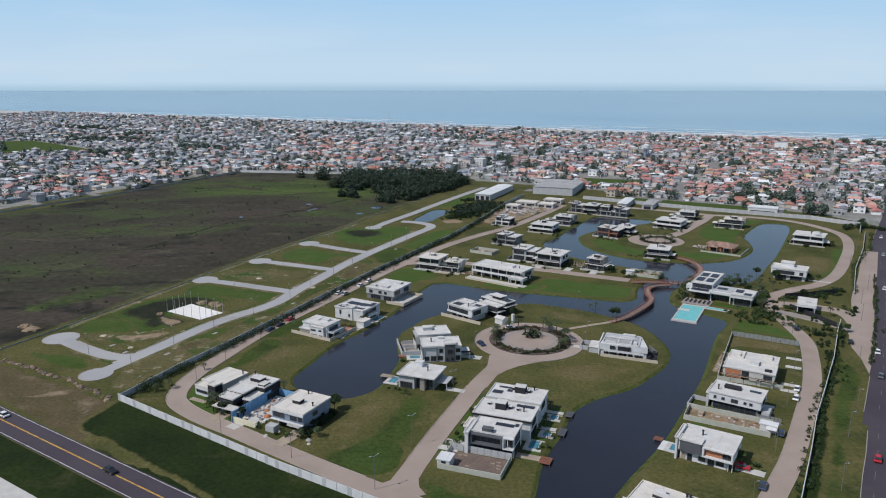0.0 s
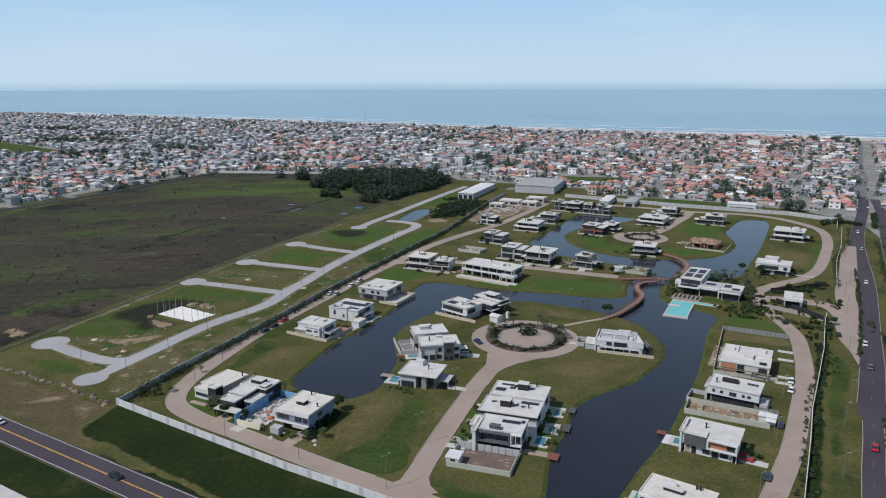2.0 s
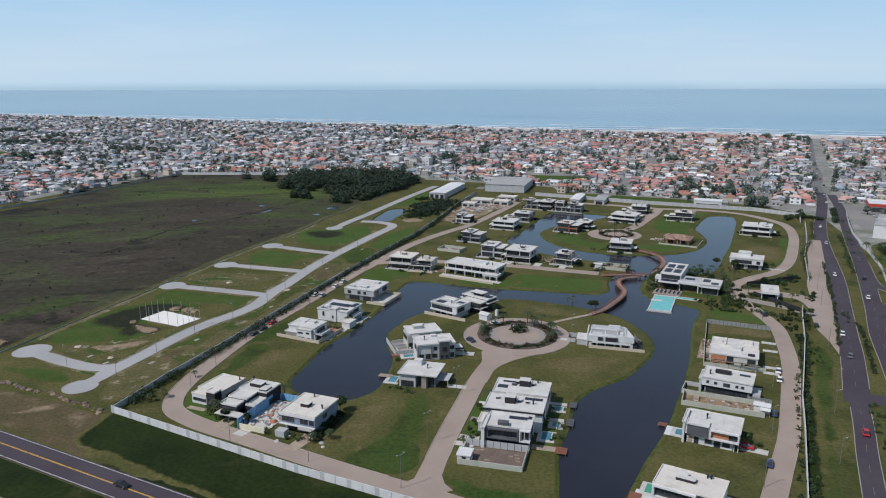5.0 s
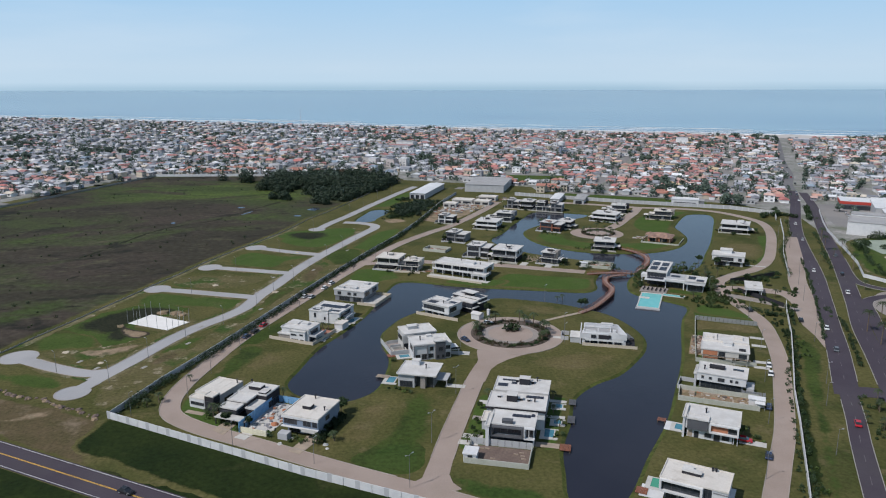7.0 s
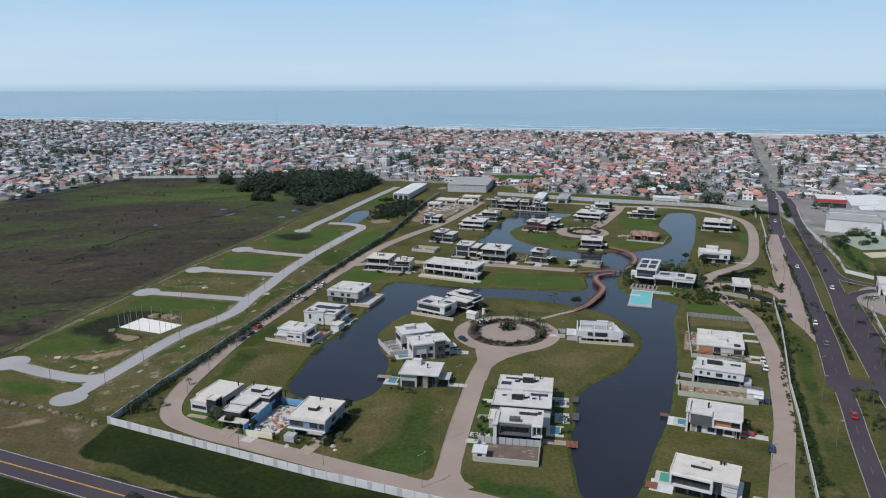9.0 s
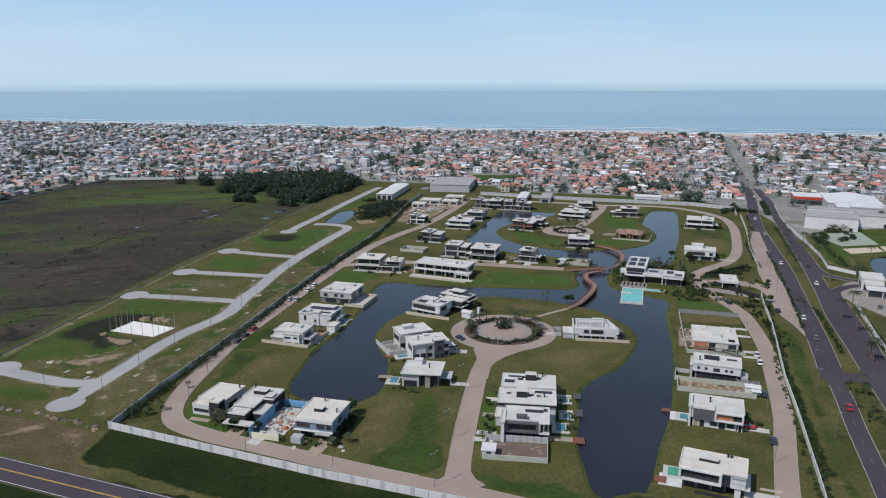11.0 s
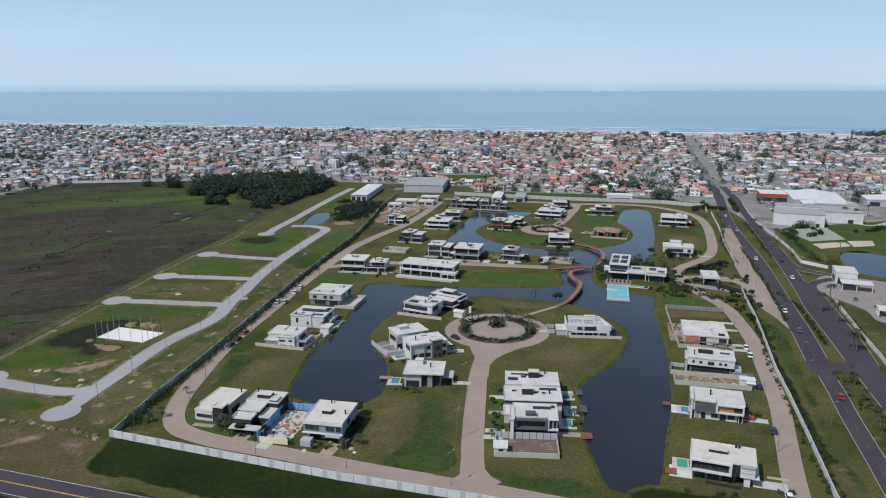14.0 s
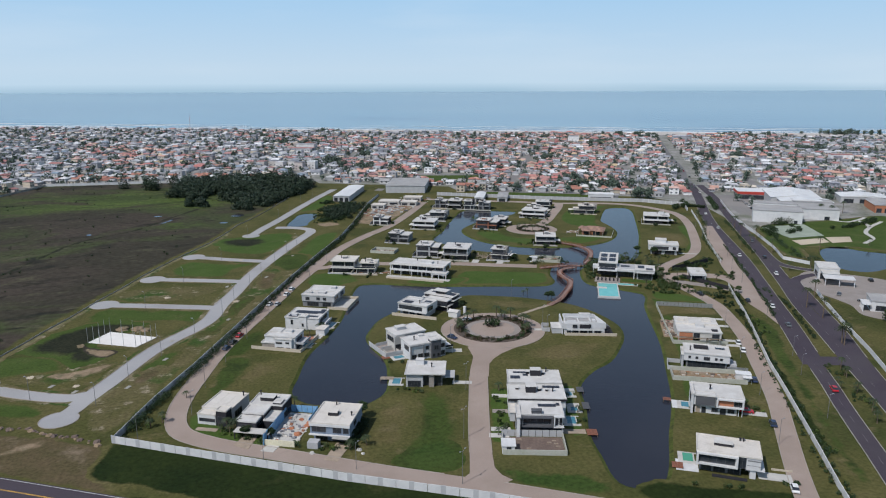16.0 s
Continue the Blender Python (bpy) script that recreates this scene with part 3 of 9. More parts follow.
def tree_meshes(seed, h, r, material, clumps=16, leaves=34, size=0.42, tall=0.75):
    rnd = random.Random(seed)
    wood, crown = bmesh.new(), bmesh.new()
    fork = h * 0.32
    tube(wood, (0, 0, -0.2), (0.05, 0, fork), 0.055 * h * 0.5, 0.035 * h * 0.5)
    for k in range(clumps):
        a, e = rnd.uniform(0, math.tau), rnd.uniform(-0.4, 1.0)
        q = r * rnd.uniform(0.35, 0.85)
        c = Vector((math.cos(a) * q * math.cos(e), math.sin(a) * q * math.cos(e), h * 0.62 + math.sin(e) * h * 0.30 * tall))
        if k < 6:
            tube(wood, (0.03, 0, fork - 0.1), c, 0.017 * h * 0.5, 0.006 * h * 0.5, 4)
        leaf_quads(crown, c, r * rnd.uniform(0.3, 0.48), leaves, size, rnd, 0.75)
    return as_mesh("trunk", wood, TREEBARK), as_mesh("crown", crown, material)


def palm_meshes(seed, h):
    rnd = random.Random(seed)
    wood, crown = bmesh.new(), bmesh.new()
    top = Vector((rnd.uniform(-0.3, 0.3), rnd.uniform(-0.3, 0.3), h))
    tube(wood, (0, 0, -0.2), top * 0.5, 0.2, 0.15)
    tube(wood, top * 0.5, top, 0.15, 0.13)
    for k in range(16):
        a = k * math.tau / 16 + rnd.uniform(-0.2, 0.2)
        lift, length = rnd.uniform(0.1, 1.0), rnd.uniform(1.7, 2.3) * (0.7 + h * 0.05)
        d, s = Vector((math.cos(a), math.sin(a), 0)), Vector((-math.sin(a), math.cos(a), 0))
        spine = [top + d * length * t + Vector((0, 0, length * (lift * t - (0.75 + 0.5 * lift) * t * t))) for t in (0, 0.2, 0.4, 0.6, 0.8, 1.0)]
        for i in range(5):
            wide = (0.28, 0.42, 0.42, 0.34, 0.16)[i] * length * 0.5
            for sgn in (-1, 1):
                tip = spine[i] * 0.35 + spine[i + 1] * 0.65 + s * sgn * wide - Vector((0, 0, wide * 0.45)) + d * 0.12
                crown.faces.new([crown.verts.new(q) for q in (spine[i], spine[i + 1], tip)])
    return as_mesh("trunk", wood, TREEBARK), as_mesh("fronds", crown, PALM)


def shrub_mesh(seed, r, material, n=90, size=0.2):
    rnd = random.Random(seed)
    bm = bmesh.new()
    for _ in range(6):
        leaf_quads(bm, Vector((rnd.uniform(-r, r) * 0.6, rnd.uniform(-r, r) * 0.6, r * rnd.uniform(0.3, 0.8))), r * 0.55, n // 6, size, rnd, 0.8)
    return as_mesh("leaves", bm, material)


TREES = [tree_meshes(k, 6.5, 2.3, LEAF, 20, 46) for k in range(4)] + [tree_meshes(10 + k, 7.5, 2.6, LEAF_DARK, 22, 50) for k in range(3)]
PALMS = [palm_meshes(k, h) for k, h in enumerate((3.2, 4.2, 5.2, 7.5))]
SHRUBS = [shrub_mesh(k, 0.9, m) for k, m in enumerate((LEAF, LEAF_DARK, LEAF, LEAF_RED, LEAF_FRESH))]


def tree(x, y, kind=0, size=1.0, turn=None, label="leafy green tree standing in the grass", group="garden trees"):
    root = thing("tree", label, "tree", x, y, (x * 37 + y * 11) % 360 if turn is None else turn, group=group)
    root.scale = (size, size, size)
    part("trunk", TREES[kind][0], None, root)
    part("crown", TREES[kind][1], None, root)


def palm(x, y, kind=0, size=1.0, label="palm tree with arching green fronds", group="palms"):
    root = thing("palm_tree", label, "palm tree", x, y, (x * 53 + y * 17) % 360, group=group)
    root.scale = (size, size, size)
    part("trunk", PALMS[kind][0], None, root)
    part("fronds", PALMS[kind][1], None, root)


def shrub(x, y, kind=0, size=1.0, label="low rounded green shrub", group="shrubs"):
    ob = part("shrub", SHRUBS[kind], None, m=pose(x, y, 0, 0, 0, (x * 71 + y * 29) % 360) @ Matrix.Scale(size, 4))
    tagged(ob, label, "shrub", group)

# ---- ground, water and roads ----
def coast(u, n):
    """A place by its distance along and towards the coast."""
    return (u * 0.904 + n * 0.427, -u * 0.427 + n * 0.904)


SHORE_WEST = [(-46, 224), (-43, 236), (-37, 256), (-29, 271), (-20, 290), (-13, 313), (-7, 332), (-2, 341), (6, 341), (23, 332.6), (38, 327), (61, 320.4), (84, 314), (90, 318.6),
              (93, 330), (99, 342), (108, 351), (113, 359), (103, 369), (92, 377), (75, 391), (63, 411), (59, 427), (72, 450), (80, 468), (95, 496), (106, 515), (116, 520)]
SHORE_NORTH = [(130, 511), (145, 502), (140, 492), (124, 482), (102, 468), (87, 450), (84, 432), (88, 413), (98, 399), (110, 390), (127, 385), (144, 385), (160, 391), (173, 404),
               (181, 419), (185, 437), (187, 450), (195, 464), (206, 481), (216, 493), (225, 495), (232, 491), (229, 476), (216, 450), (190, 402), (174, 376), (160, 353), (152, 345)]
SHORE_EAST = [(143, 342), (136, 345), (127, 344), (116, 336), (109, 324), (105.5, 311), (108, 304), (113, 299), (117.6, 293.5), (121.5, 287), (119, 280), (113.2, 271.5), (107, 259), (93, 228), (80, 204), (68, 183),
              (54.5, 164), (46, 151), (39.5, 143.5), (33, 142), (28, 145), (27, 150), (29, 159), (32, 172), (39, 188), (45, 203), (55, 213), (65, 219), (76, 231)]
SHORE_SOUTH = [(83, 241), (87, 253), (86, 269), (82, 281), (75, 289), (66, 297), (53, 304), (43, 308), (33, 307), (22, 303), (12, 298), (4, 293), (-3, 286), (-8, 277), (-12, 267), (-12, 257),
               (-10, 242), (-12, 228), (-15, 217), (-20, 211), (-27, 208), (-35, 211), (-42, 215)]
POND = [(-24, 496), (-18, 521), (-11.4, 539), (-5.3, 543), (2.7, 538.5), (0.2, 523), (-6.4, 507), (-9, 497), (-15, 492)]
PARK_POND = [(267, 335), (283, 338), (289, 325), (300, 310), (285, 296), (267, 288), (250, 286), (243, 295), (250, 315)]
lake_line = smooth(SHORE_WEST + SHORE_NORTH + SHORE_EAST + SHORE_SOUTH, 3, True)
pond_line = smooth(POND, 3, True)
park_line = smooth(PARK_POND, 3, True)


def inward(line, d):
    flip = 1 if sum(a.x * b.y - b.x * a.y for a, b in zip(line, line[1:] + line[:1])) > 0 else -1
    return [p + s * d * flip for p, s in zip(line, sideways(line, True))]


bm = bmesh.new()
loops = [[Vector(coast(*c)) for c in ((-7000, 1322), (7000, 1322), (7000, -3000), (-7000, -3000))], lake_line, pond_line, park_line]
edges = []
for loop in loops:
    v = [bm.verts.new((p.x, p.y, 0)) for p in loop]
    edges += [bm.edges.new((v[i], v[(i + 1) % len(v)])) for i in range(len(v))]
bmesh.ops.triangle_fill(bm, use_beauty=True, edges=edges, normal=(0, 0, 1))
for f in bm.faces:
    if f.normal.z < 0:
        f.normal_flip()
tagged(part("ground", bm, GRASS), "wide flat ground covered with patchy green grass", "ground", kind="structure")

for name, line, label in (("lake", lake_line, "dark calm winding lake between the lawns"), ("pond", pond_line, "small blue pond beside the new road"), ("pond", park_line, "blue pond in the park by the entrance building")):
    root = area("water", [(p.x, p.y) for p in inward(line, 1.05)], -0.45, LAKE, label, name)
    low = inward(line, 2.4)
    bm = bmesh.new()
    rows = [[bm.verts.new((p.x, p.y, z)) for p in ring] for ring, z in ((line, 0.0), (low, -1.0))]
    for i in range(len(line)):
        k = (i + 1) % len(line)
        bm.faces.new((rows[0][i], rows[0][k], rows[1][k], rows[1][i]))
    bmesh.ops.recalc_face_normals(bm, faces=bm.faces)
    part("bank", bm, SHOREGRASS, root, "grassy bank sloping into the water")

sea = area("sea", [coast(*c) for c in ((-7500, 1300), (7500, 1300), (7500, 7000), (-7500, 7000))], -0.6, SEA, "wide calm blue-green sea reaching the horizon", "sea")
bm = bmesh.new()
rows = [[bm.verts.new((*coast(u, n0 + w * math.sin(u * f)), z)) for u in range(-3000, 3001, 40)] for n0, w, f, z in ((1262, 7, 0.011, 0.35), (1326, 3, 0.02, 0.15), (1362, 4, 0.017, -0.9))]
for lo, hi in zip(rows, rows[1:]):
    for i in range(len(lo) - 1):
        bm.faces.new((lo[i], lo[i + 1], hi[i + 1], hi[i]))
bmesh.ops.recalc_face_normals(bm, faces=bm.faces)
if bm.faces[:][0].normal.z < 0:
    bmesh.ops.reverse_faces(bm, faces=bm.faces)
tagged(part("beach", bm, BEACHSAND), "long pale sand beach along the sea", "beach", kind="structure")
rnd = random.Random(4)
bm = bmesh.new()
for k in range(260):
    u0, n0, length = rnd.uniform(-1900, 1500), rnd.choice((1350, 1352, 1354, 1364, 1380, 1402, 1430, 1465)) + rnd.uniform(-3, 3), rnd.uniform(40, 190)
    wide = rnd.uniform(4, 11)
    ts = [i / 8 for i in range(9)]
    a = [Vector(coast(u0 + length * t, n0 + 3 * math.sin(t * 5 + k) + wide * math.sin(math.pi * t) ** 0.6)) for t in ts]
    b = [Vector(coast(u0 + length * t, n0 + 3 * math.sin(t * 5 + k))) for t in ts]
    strip(bm, a, b, -0.5 + 0.003 * (k % 20))
tagged(part("surf", bm, FOAM), "white breaking surf along the beach", "surf", kind="stuff")

# stretches of other ground
MARSH_EDGE = [(-160, 244), (-154.6, 256.5), (-149.7, 268), (-145.2, 281), (-139.6, 294.6), (-133.7, 311), (-127, 327.5), (-120, 348), (-111.5, 368.5), (-104, 390), (-91, 420), (-72.4, 458.5), (-62.6, 485.6), (-55.4, 509), (-43.4, 534), (-34.6, 555), (-8, 628)]
area("marsh", [(x - 1.5, y + 0.6) for x, y in MARSH_EDGE[1:]] + [(8, 668), (22, 706), (-60, 748), (-140, 745), (-222, 752), (-285, 590), (-340, 490), (-420, 330), (-520, 150), (-190, 190)],
     0.016, MARSH, "dark brown marshy field with rough growth", "field", 8, soft=5)
rough_area("field", [(-222, 748), (-290, 640), (-262, 590), (-190, 556), (-130, 566), (-92, 528), (-66, 518), (-52, 540), (-20, 606), (4, 668), (18, 702), (-60, 744), (-140, 741)], 0.03, PASTURE, "rough green pasture at the edge of the marsh", "field", 12.0, 7, 60, MARSH)
area("town_ground", [coast(*c) for c in ((-3000, 150), (-535, 150), (-535, 560), (-330, 668), (-300, 690), (-286, 640), (-150, 634), (-140, 612), (20, 596), (60, 560), (72, 455), (420, 380), (900, 300), (3000, 300), (3000, 1272), (-3000, 1272))],
     0.012, TOWNSOIL, "sandy and grassy ground between the town houses", "ground")
rough_area("verge", [(-94, 205.6), (-64, 188), (-34.6, 169.4), (-3, 151.4), (32, 128.6), (64, 107), (20, 98), (-20, 129), (-51, 154), (-62, 162), (-74, 170), (-86, 178.6), (-93, 182.4), (-99.6, 188.4), (-98, 197)], 0.017, DARKGRASS, "long dark green grass outside the wall", "verge", 1.0)
area("verge", [(-300, 293), (-100, 171), (-20, 122), (-20, 107.6), (-100, 156.6), (-300, 278)], 0.015, DARKGRASS, "long dark green grass beyond the highway", "verge")
rough_area("dry_ground", [(-170, 232), (-150, 233), (-133, 224), (-116, 215), (-98, 204.6), (-96, 194), (-92, 180), (-74, 167), (-40, 145), (-38, 142.6), (-60, 155.6), (-84, 171), (-112, 190), (-131, 202.4), (-170, 226)], 0.011, DRYSOIL, "dry trampled grass with sandy patches", "ground", 1.2)
rough_area("bare_patch", [(-136, 212), (-124, 209), (-120, 212), (-115, 214.6), (-111, 211), (-115, 206.6), (-122, 204.4), (-134, 207)], 0.03, SOIL, "bare sandy soil beside the highway", "ground", 1.6, 0, 4, DRYSOIL)
rough_area("verge", [(92, 146), (108, 175), (127, 208), (146, 242), (150, 252), (146, 250), (124, 214), (104, 178), (88, 148)], 0.015, DARKGRASS, "dark green grass along the outside of the wall", "verge", 1.0)
for pts in ([(-22, 168), (-28, 178), (-31, 187), (-24, 203), (-16, 211), (-8, 214), (-10, 198), (-16, 184)], [(34, 233), (47, 220), (62, 222), (74, 234), (66, 241), (48, 241)],
            [(-64, 254), (-50, 254), (-40, 258), (-47, 243), (-58, 234), (-68, 240)], [(52, 300), (70, 290), (76, 283), (62, 280), (50, 284), (40, 296)], [(176, 366), (196, 400), (216, 398), (208, 374), (196, 362)]):
    rough_area("dry_lawn", pts, 0.022, DRYGRASS, "empty plot with yellowing dry grass", "lawn", 2.0, 0, 8)
for pts in ([(4.4, 174.4), (10.6, 172.6), (16, 187), (22.6, 207), (16.6, 209), (9.6, 190)], [(27, 171), (30.6, 171), (37.6, 189), (43.4, 203), (39, 205), (33, 191)], [(-76, 216), (-74.6, 205), (-67, 197.4), (-57, 191), (-52, 193), (-58, 200), (-66, 207), (-72, 219)], [(88, 430), (92, 414), (104, 401), (120, 392), (116, 412), (108, 424), (107, 436), (98, 446)]):
    area("lawn", pts, 0.027, BRIGHTLAWN, "mown bright green lawn beside the water", "lawn", 5, soft=1.5)
for pts in ([(-143, 262), (-138, 282), (-120, 290), (-105, 278), (-108, 262), (-116, 250), (-128, 254)], [(-108, 342), (-82, 338), (-72, 343), (-66, 358), (-84, 366), (-104, 366), (-116, 360)]):
    rough_area("dry_lawn", pts, 0.022, SPECKLED, "unbuilt plot with worn sandy grass", "lawn", 2.0, 0, 6)
for pts in ([(-92, 388), (-66, 374), (-58, 388), (-46, 398), (-66, 404), (-84, 414)], [(-40, 385), (-28, 378), (-2, 432), (8, 468), (-8, 462), (-22, 428)], [(-70, 438), (-44, 418), (-24, 448), (-22, 474), (-40, 476), (-58, 470)]):
    area("lawn", pts, 0.0275, BRIGHTLAWN, "unbuilt plot with fresh green grass", "lawn", 5, soft=5)
for k, pts in enumerate(([(-144, 284), (-135, 286), (-123, 279), (-118.6, 266), (-128, 264), (-141, 264)], [(-122, 319), (-116, 336), (-94, 329), (-70, 319), (-72, 303), (-92, 311), (-106, 314)], [(-150, 246), (-128, 242), (-115, 232), (-119, 227), (-136, 234)], [(-76, 292), (-64, 318), (-56, 338), (-52, 334), (-61, 308), (-70, 288)], [(-96, 258), (-86, 274), (-80, 272), (-88, 254)], [(-52, 356), (-42, 378), (-37, 376), (-46, 352)])):
    rough_area("lawn", pts, 0.024, LAWN, "fresh green growth on the unbuilt plots", "lawn", 1.5, 40 + k, 4.5)
rough_area("bare_patch", [(-124, 262), (-117, 265), (-110, 266), (-102, 268), (-107, 258), (-119, 256)], 0.036, SOIL, "sandy worn strip beside the new road", "ground", 1.2, 50, 3.5, SPECKLED)
rough_area("bare_patch", [(-117, 291), (-110, 284), (-103, 280), (-106, 275), (-113, 279)], 0.04, SOIL, "pale rubble beside the sand court", "ground", 1.0, 51, 2, MARSH)
rough_area("lawn", [(-21, 177), (-16, 181), (-8, 182), (-4, 176), (-8, 165), (-16, 164.4), (-22, 167.6), (-24, 172.4)], 0.029, FRESHGRASS, "fresh green patch in the empty plot", "lawn", 1.6, 60, 4.5, VERGE)
rough_area("lawn", [(-8, 214), (4.5, 211), (-3, 176), (-8, 164), (-22, 167), (-24, 176), (-17, 186), (-12, 198)], 0.025, VERGE, "green strip of grass in the empty plot", "lawn", 1.6, 61, 7)
rough_area("dark_plot", [(-70, 450), (-52, 436), (-38, 446), (-36, 460), (-52, 470), (-66, 466)], 0.032, DARKGROWTH, "dark freshly turned patch of earth", "ground", 3.0, 0, 11, BRIGHTLAWN)
rough_area("marsh_growth", [(-141, 288), (-136, 298), (-130, 307), (-122, 313), (-112, 318), (-94, 310), (-99, 302), (-112, 292), (-107, 277), (-110, 268), (-117, 266), (-121, 276), (-132, 284)], 0.034, DARKGROWTH, "dark rough growth beside the sand court", "ground", 2.2, 0, 8.0, LAWN)
rough_area("bare_patch", [(-77, 199), (-70, 194.5), (-60, 188.5), (-64, 192.6), (-71, 197), (-75.4, 203), (-77, 212), (-78, 206)], 0.03, SOIL, "reddish soil along the bend of the street", "ground", 0.5)
ditch = [(-175, 409), (-170, 423), (-164, 444), (-150, 483), (-134, 500), (-120, 512), (-102, 549), (-82, 585)]
rough_area("ditch", [(x - 1.6, y + 1.2) for x, y in ditch] + [(x + 1.6, y - 1.2) for x, y in ditch[::-1]], 0.034, DARKGROWTH, "dark overgrown ditch across the marsh", "ditch", 1.4, 3, 1.6, MARSH)
rough_area("field", [(-104, 500), (-112, 540), (-100, 572), (-82, 606), (-60, 600), (-66, 560), (-74, 510)], 0.026, PASTURE, "green growth between ditch and boundary", "field", 4.0, 9, 14, MARSH)
rough_area("field", [(-250, 470), (-200, 500), (-160, 540), (-150, 520), (-190, 470), (-230, 430)], 0.022, PASTURE, "patch of greener growth in the marsh", "field", 8.0, 11, 24, MARSH)
rough_area("field", [(-190, 300), (-170, 330), (-150, 340), (-140, 318), (-160, 290), (-180, 280)], 0.022, PASTURE, "patch of greener growth in the marsh", "field", 5.0, 12, 16, MARSH)
for k, pts in enumerate(([(-108, 528), (-105, 536), (-99, 546), (-98.6, 541), (-104, 531)], [(-150, 506), (-147.8, 509), (-144.6, 505), (-146, 501)], [(-68, 521), (-63, 518), (-60, 522), (-65, 526)], [(-60, 545), (-52, 541), (-49, 549), (-55, 553)], [(-114, 560), (-108, 558), (-106, 561), (-112, 564)])):
    rough_area("marsh_pool", pts, 0.04, LAKE, "small shallow pool in the marsh", "pond", 1.0, k, 1.2, MARSH)
rough_area("rough_ground", [(-107, 230), (-97, 209), (-85, 238), (-67, 280), (-47, 328), (-23, 384), (-6, 424), (-2, 440), (-12, 446), (-24, 426), (-42, 388), (-57, 352), (-62, 322), (-72, 296), (-85, 275), (-98, 254)], 0.014, SPECKLED, "rough grass with sandy specks beside the new road", "ground", 2.0, 0, 4)

rough_area("verge", [(149, 234), (138, 216), (126, 196), (112, 172), (98, 147), (88, 128), (83, 128), (97, 156), (115, 190), (134, 226), (146, 246)], 0.018, VERGE, "fresh green grass beside the avenue", "verge", 1.6, 4)
def dusty(pts, width, k):
    """Dry sandy growth along both edges of a road."""
    line = smooth(pts, 5.0)
    side = sideways(line)
    ring = [p + q * (width / 2) for p, q in zip(line, side)] + [p - q * (width / 2) for p, q in zip(line[::-1], side[::-1])]
    rough_area("road_verge", [tuple(p) for p in ring], 0.042 + 0.0006 * k, SANDYVERGE, "dry sandy growth along the road edge", "verge", 1.3, 90 + k, 2.2, SPECKLED)


for k, (pts, width) in enumerate((([(-109, 234), (-102, 249.5), (-91, 275.5), (-77, 296.5), (-71, 307.5), (-66.5, 326), (-53, 369.5), (-42.5, 398), (-26, 437), (-17, 462)], 10.6), ([(-107, 242), (-113, 240.6), (-126, 247), (-141, 257)], 9), ([(-68, 322.6), (-96, 334), (-116, 342)], 9.4),
                                  ([(-57, 363.4), (-81, 373), (-99, 380)], 9.4), ([(-45, 402), (-62, 411), (-81, 423)], 9), ([(x + 1.5, y) for x, y in MARSH_EDGE[2:13]], 4.0))):
    dusty(pts, width, k)
for k, pts in enumerate(([(-60, 304), (-56, 315), (-49, 318), (-49, 301), (-55, 293)], [(-51, 350), (-47, 370), (-39, 380), (-40, 358), (-45, 345)], [(-96, 250), (-88, 262), (-84, 258), (-92, 242)])):
    rough_area("bare_patch", pts, 0.0462 + 0.0004 * k, DRYSOIL, "disturbed brown soil beside the new road", "ground", 1.4, 110 + k, 4, SPECKLED)
for k, pts in enumerate(([(-41, 394), (-32, 414), (-18, 411), (-24, 382), (-33, 376)], [(-67, 271), (-58, 283), (-46, 300), (-52, 274), (-62, 253), (-69, 248)], [(-72, 222), (-71, 238), (-64, 262), (-54, 258), (-62, 236)])):
    rough_area("lawn", pts, 0.0474 + 0.0004 * k, VERGE, "fresh green grass beside the street", "lawn", 1.6, 120 + k, 4)
rough_area("dry_ground", [(-88, 175), (-66, 163), (-40, 146), (-8, 128), (14, 116), (10, 109), (-24, 129), (-56, 148), (-84, 167)], 0.022, FADEDGRASS, "yellowed grass along the highway edge", "ground", 1.6, 130, 5, DARKGRASS)
rough_area("lawn", [(2, 171), (4, 162), (13, 158), (20, 155), (27, 148), (24, 142), (12, 146), (2, 154)], 0.021, FRESHGRASS, "dark fresh grass by the end of the lake", "lawn", 1.5, 6, 4)
for k, pts in enumerate(([(44, 328), (53, 349), (73, 343), (92, 334), (87, 317), (75, 317), (60, 322)], [(90, 436), (92, 417), (100, 405), (118, 392), (142, 389), (158, 395), (168, 406), (150, 409), (135, 409), (112, 415), (106, 430), (98, 444)],
                         [(-23, 366), (-14, 369), (-4, 361), (0, 347), (-9, 343), (-16, 334), (-26, 345)], [(-22, 524), (-4, 566), (21, 622), (25, 606), (4, 552), (-14, 545)], [(206, 376), (225, 416), (235, 418), (216, 384), (203, 362), (190, 350), (186, 350)],
                         [(121, 280), (121.4, 276), (131, 270), (141.5, 265), (142, 272), (138, 281), (130, 288.4), (124.6, 287)], [(20, 336), (30, 330), (44, 327), (52, 336), (40, 342), (24, 343)], [(172, 424), (184, 448), (196, 470), (210, 490), (222, 500), (200, 506), (184, 494), (166, 470), (160, 446)])):
    rough_area("lawn", pts, 0.0305 + 0.0006 * k, BRIGHTLAWN, "mown vivid green lawn by the water", "lawn", 1.0, 80 + k, 3)
rough_area("dry_lawn", [(117, 269.5), (126, 264.6), (137, 259), (134.6, 249), (116, 256), (109, 255)], 0.0365, DRYGRASS, "dry worn ground inside the fenced plot", "lawn", 1.0, 140, 3)
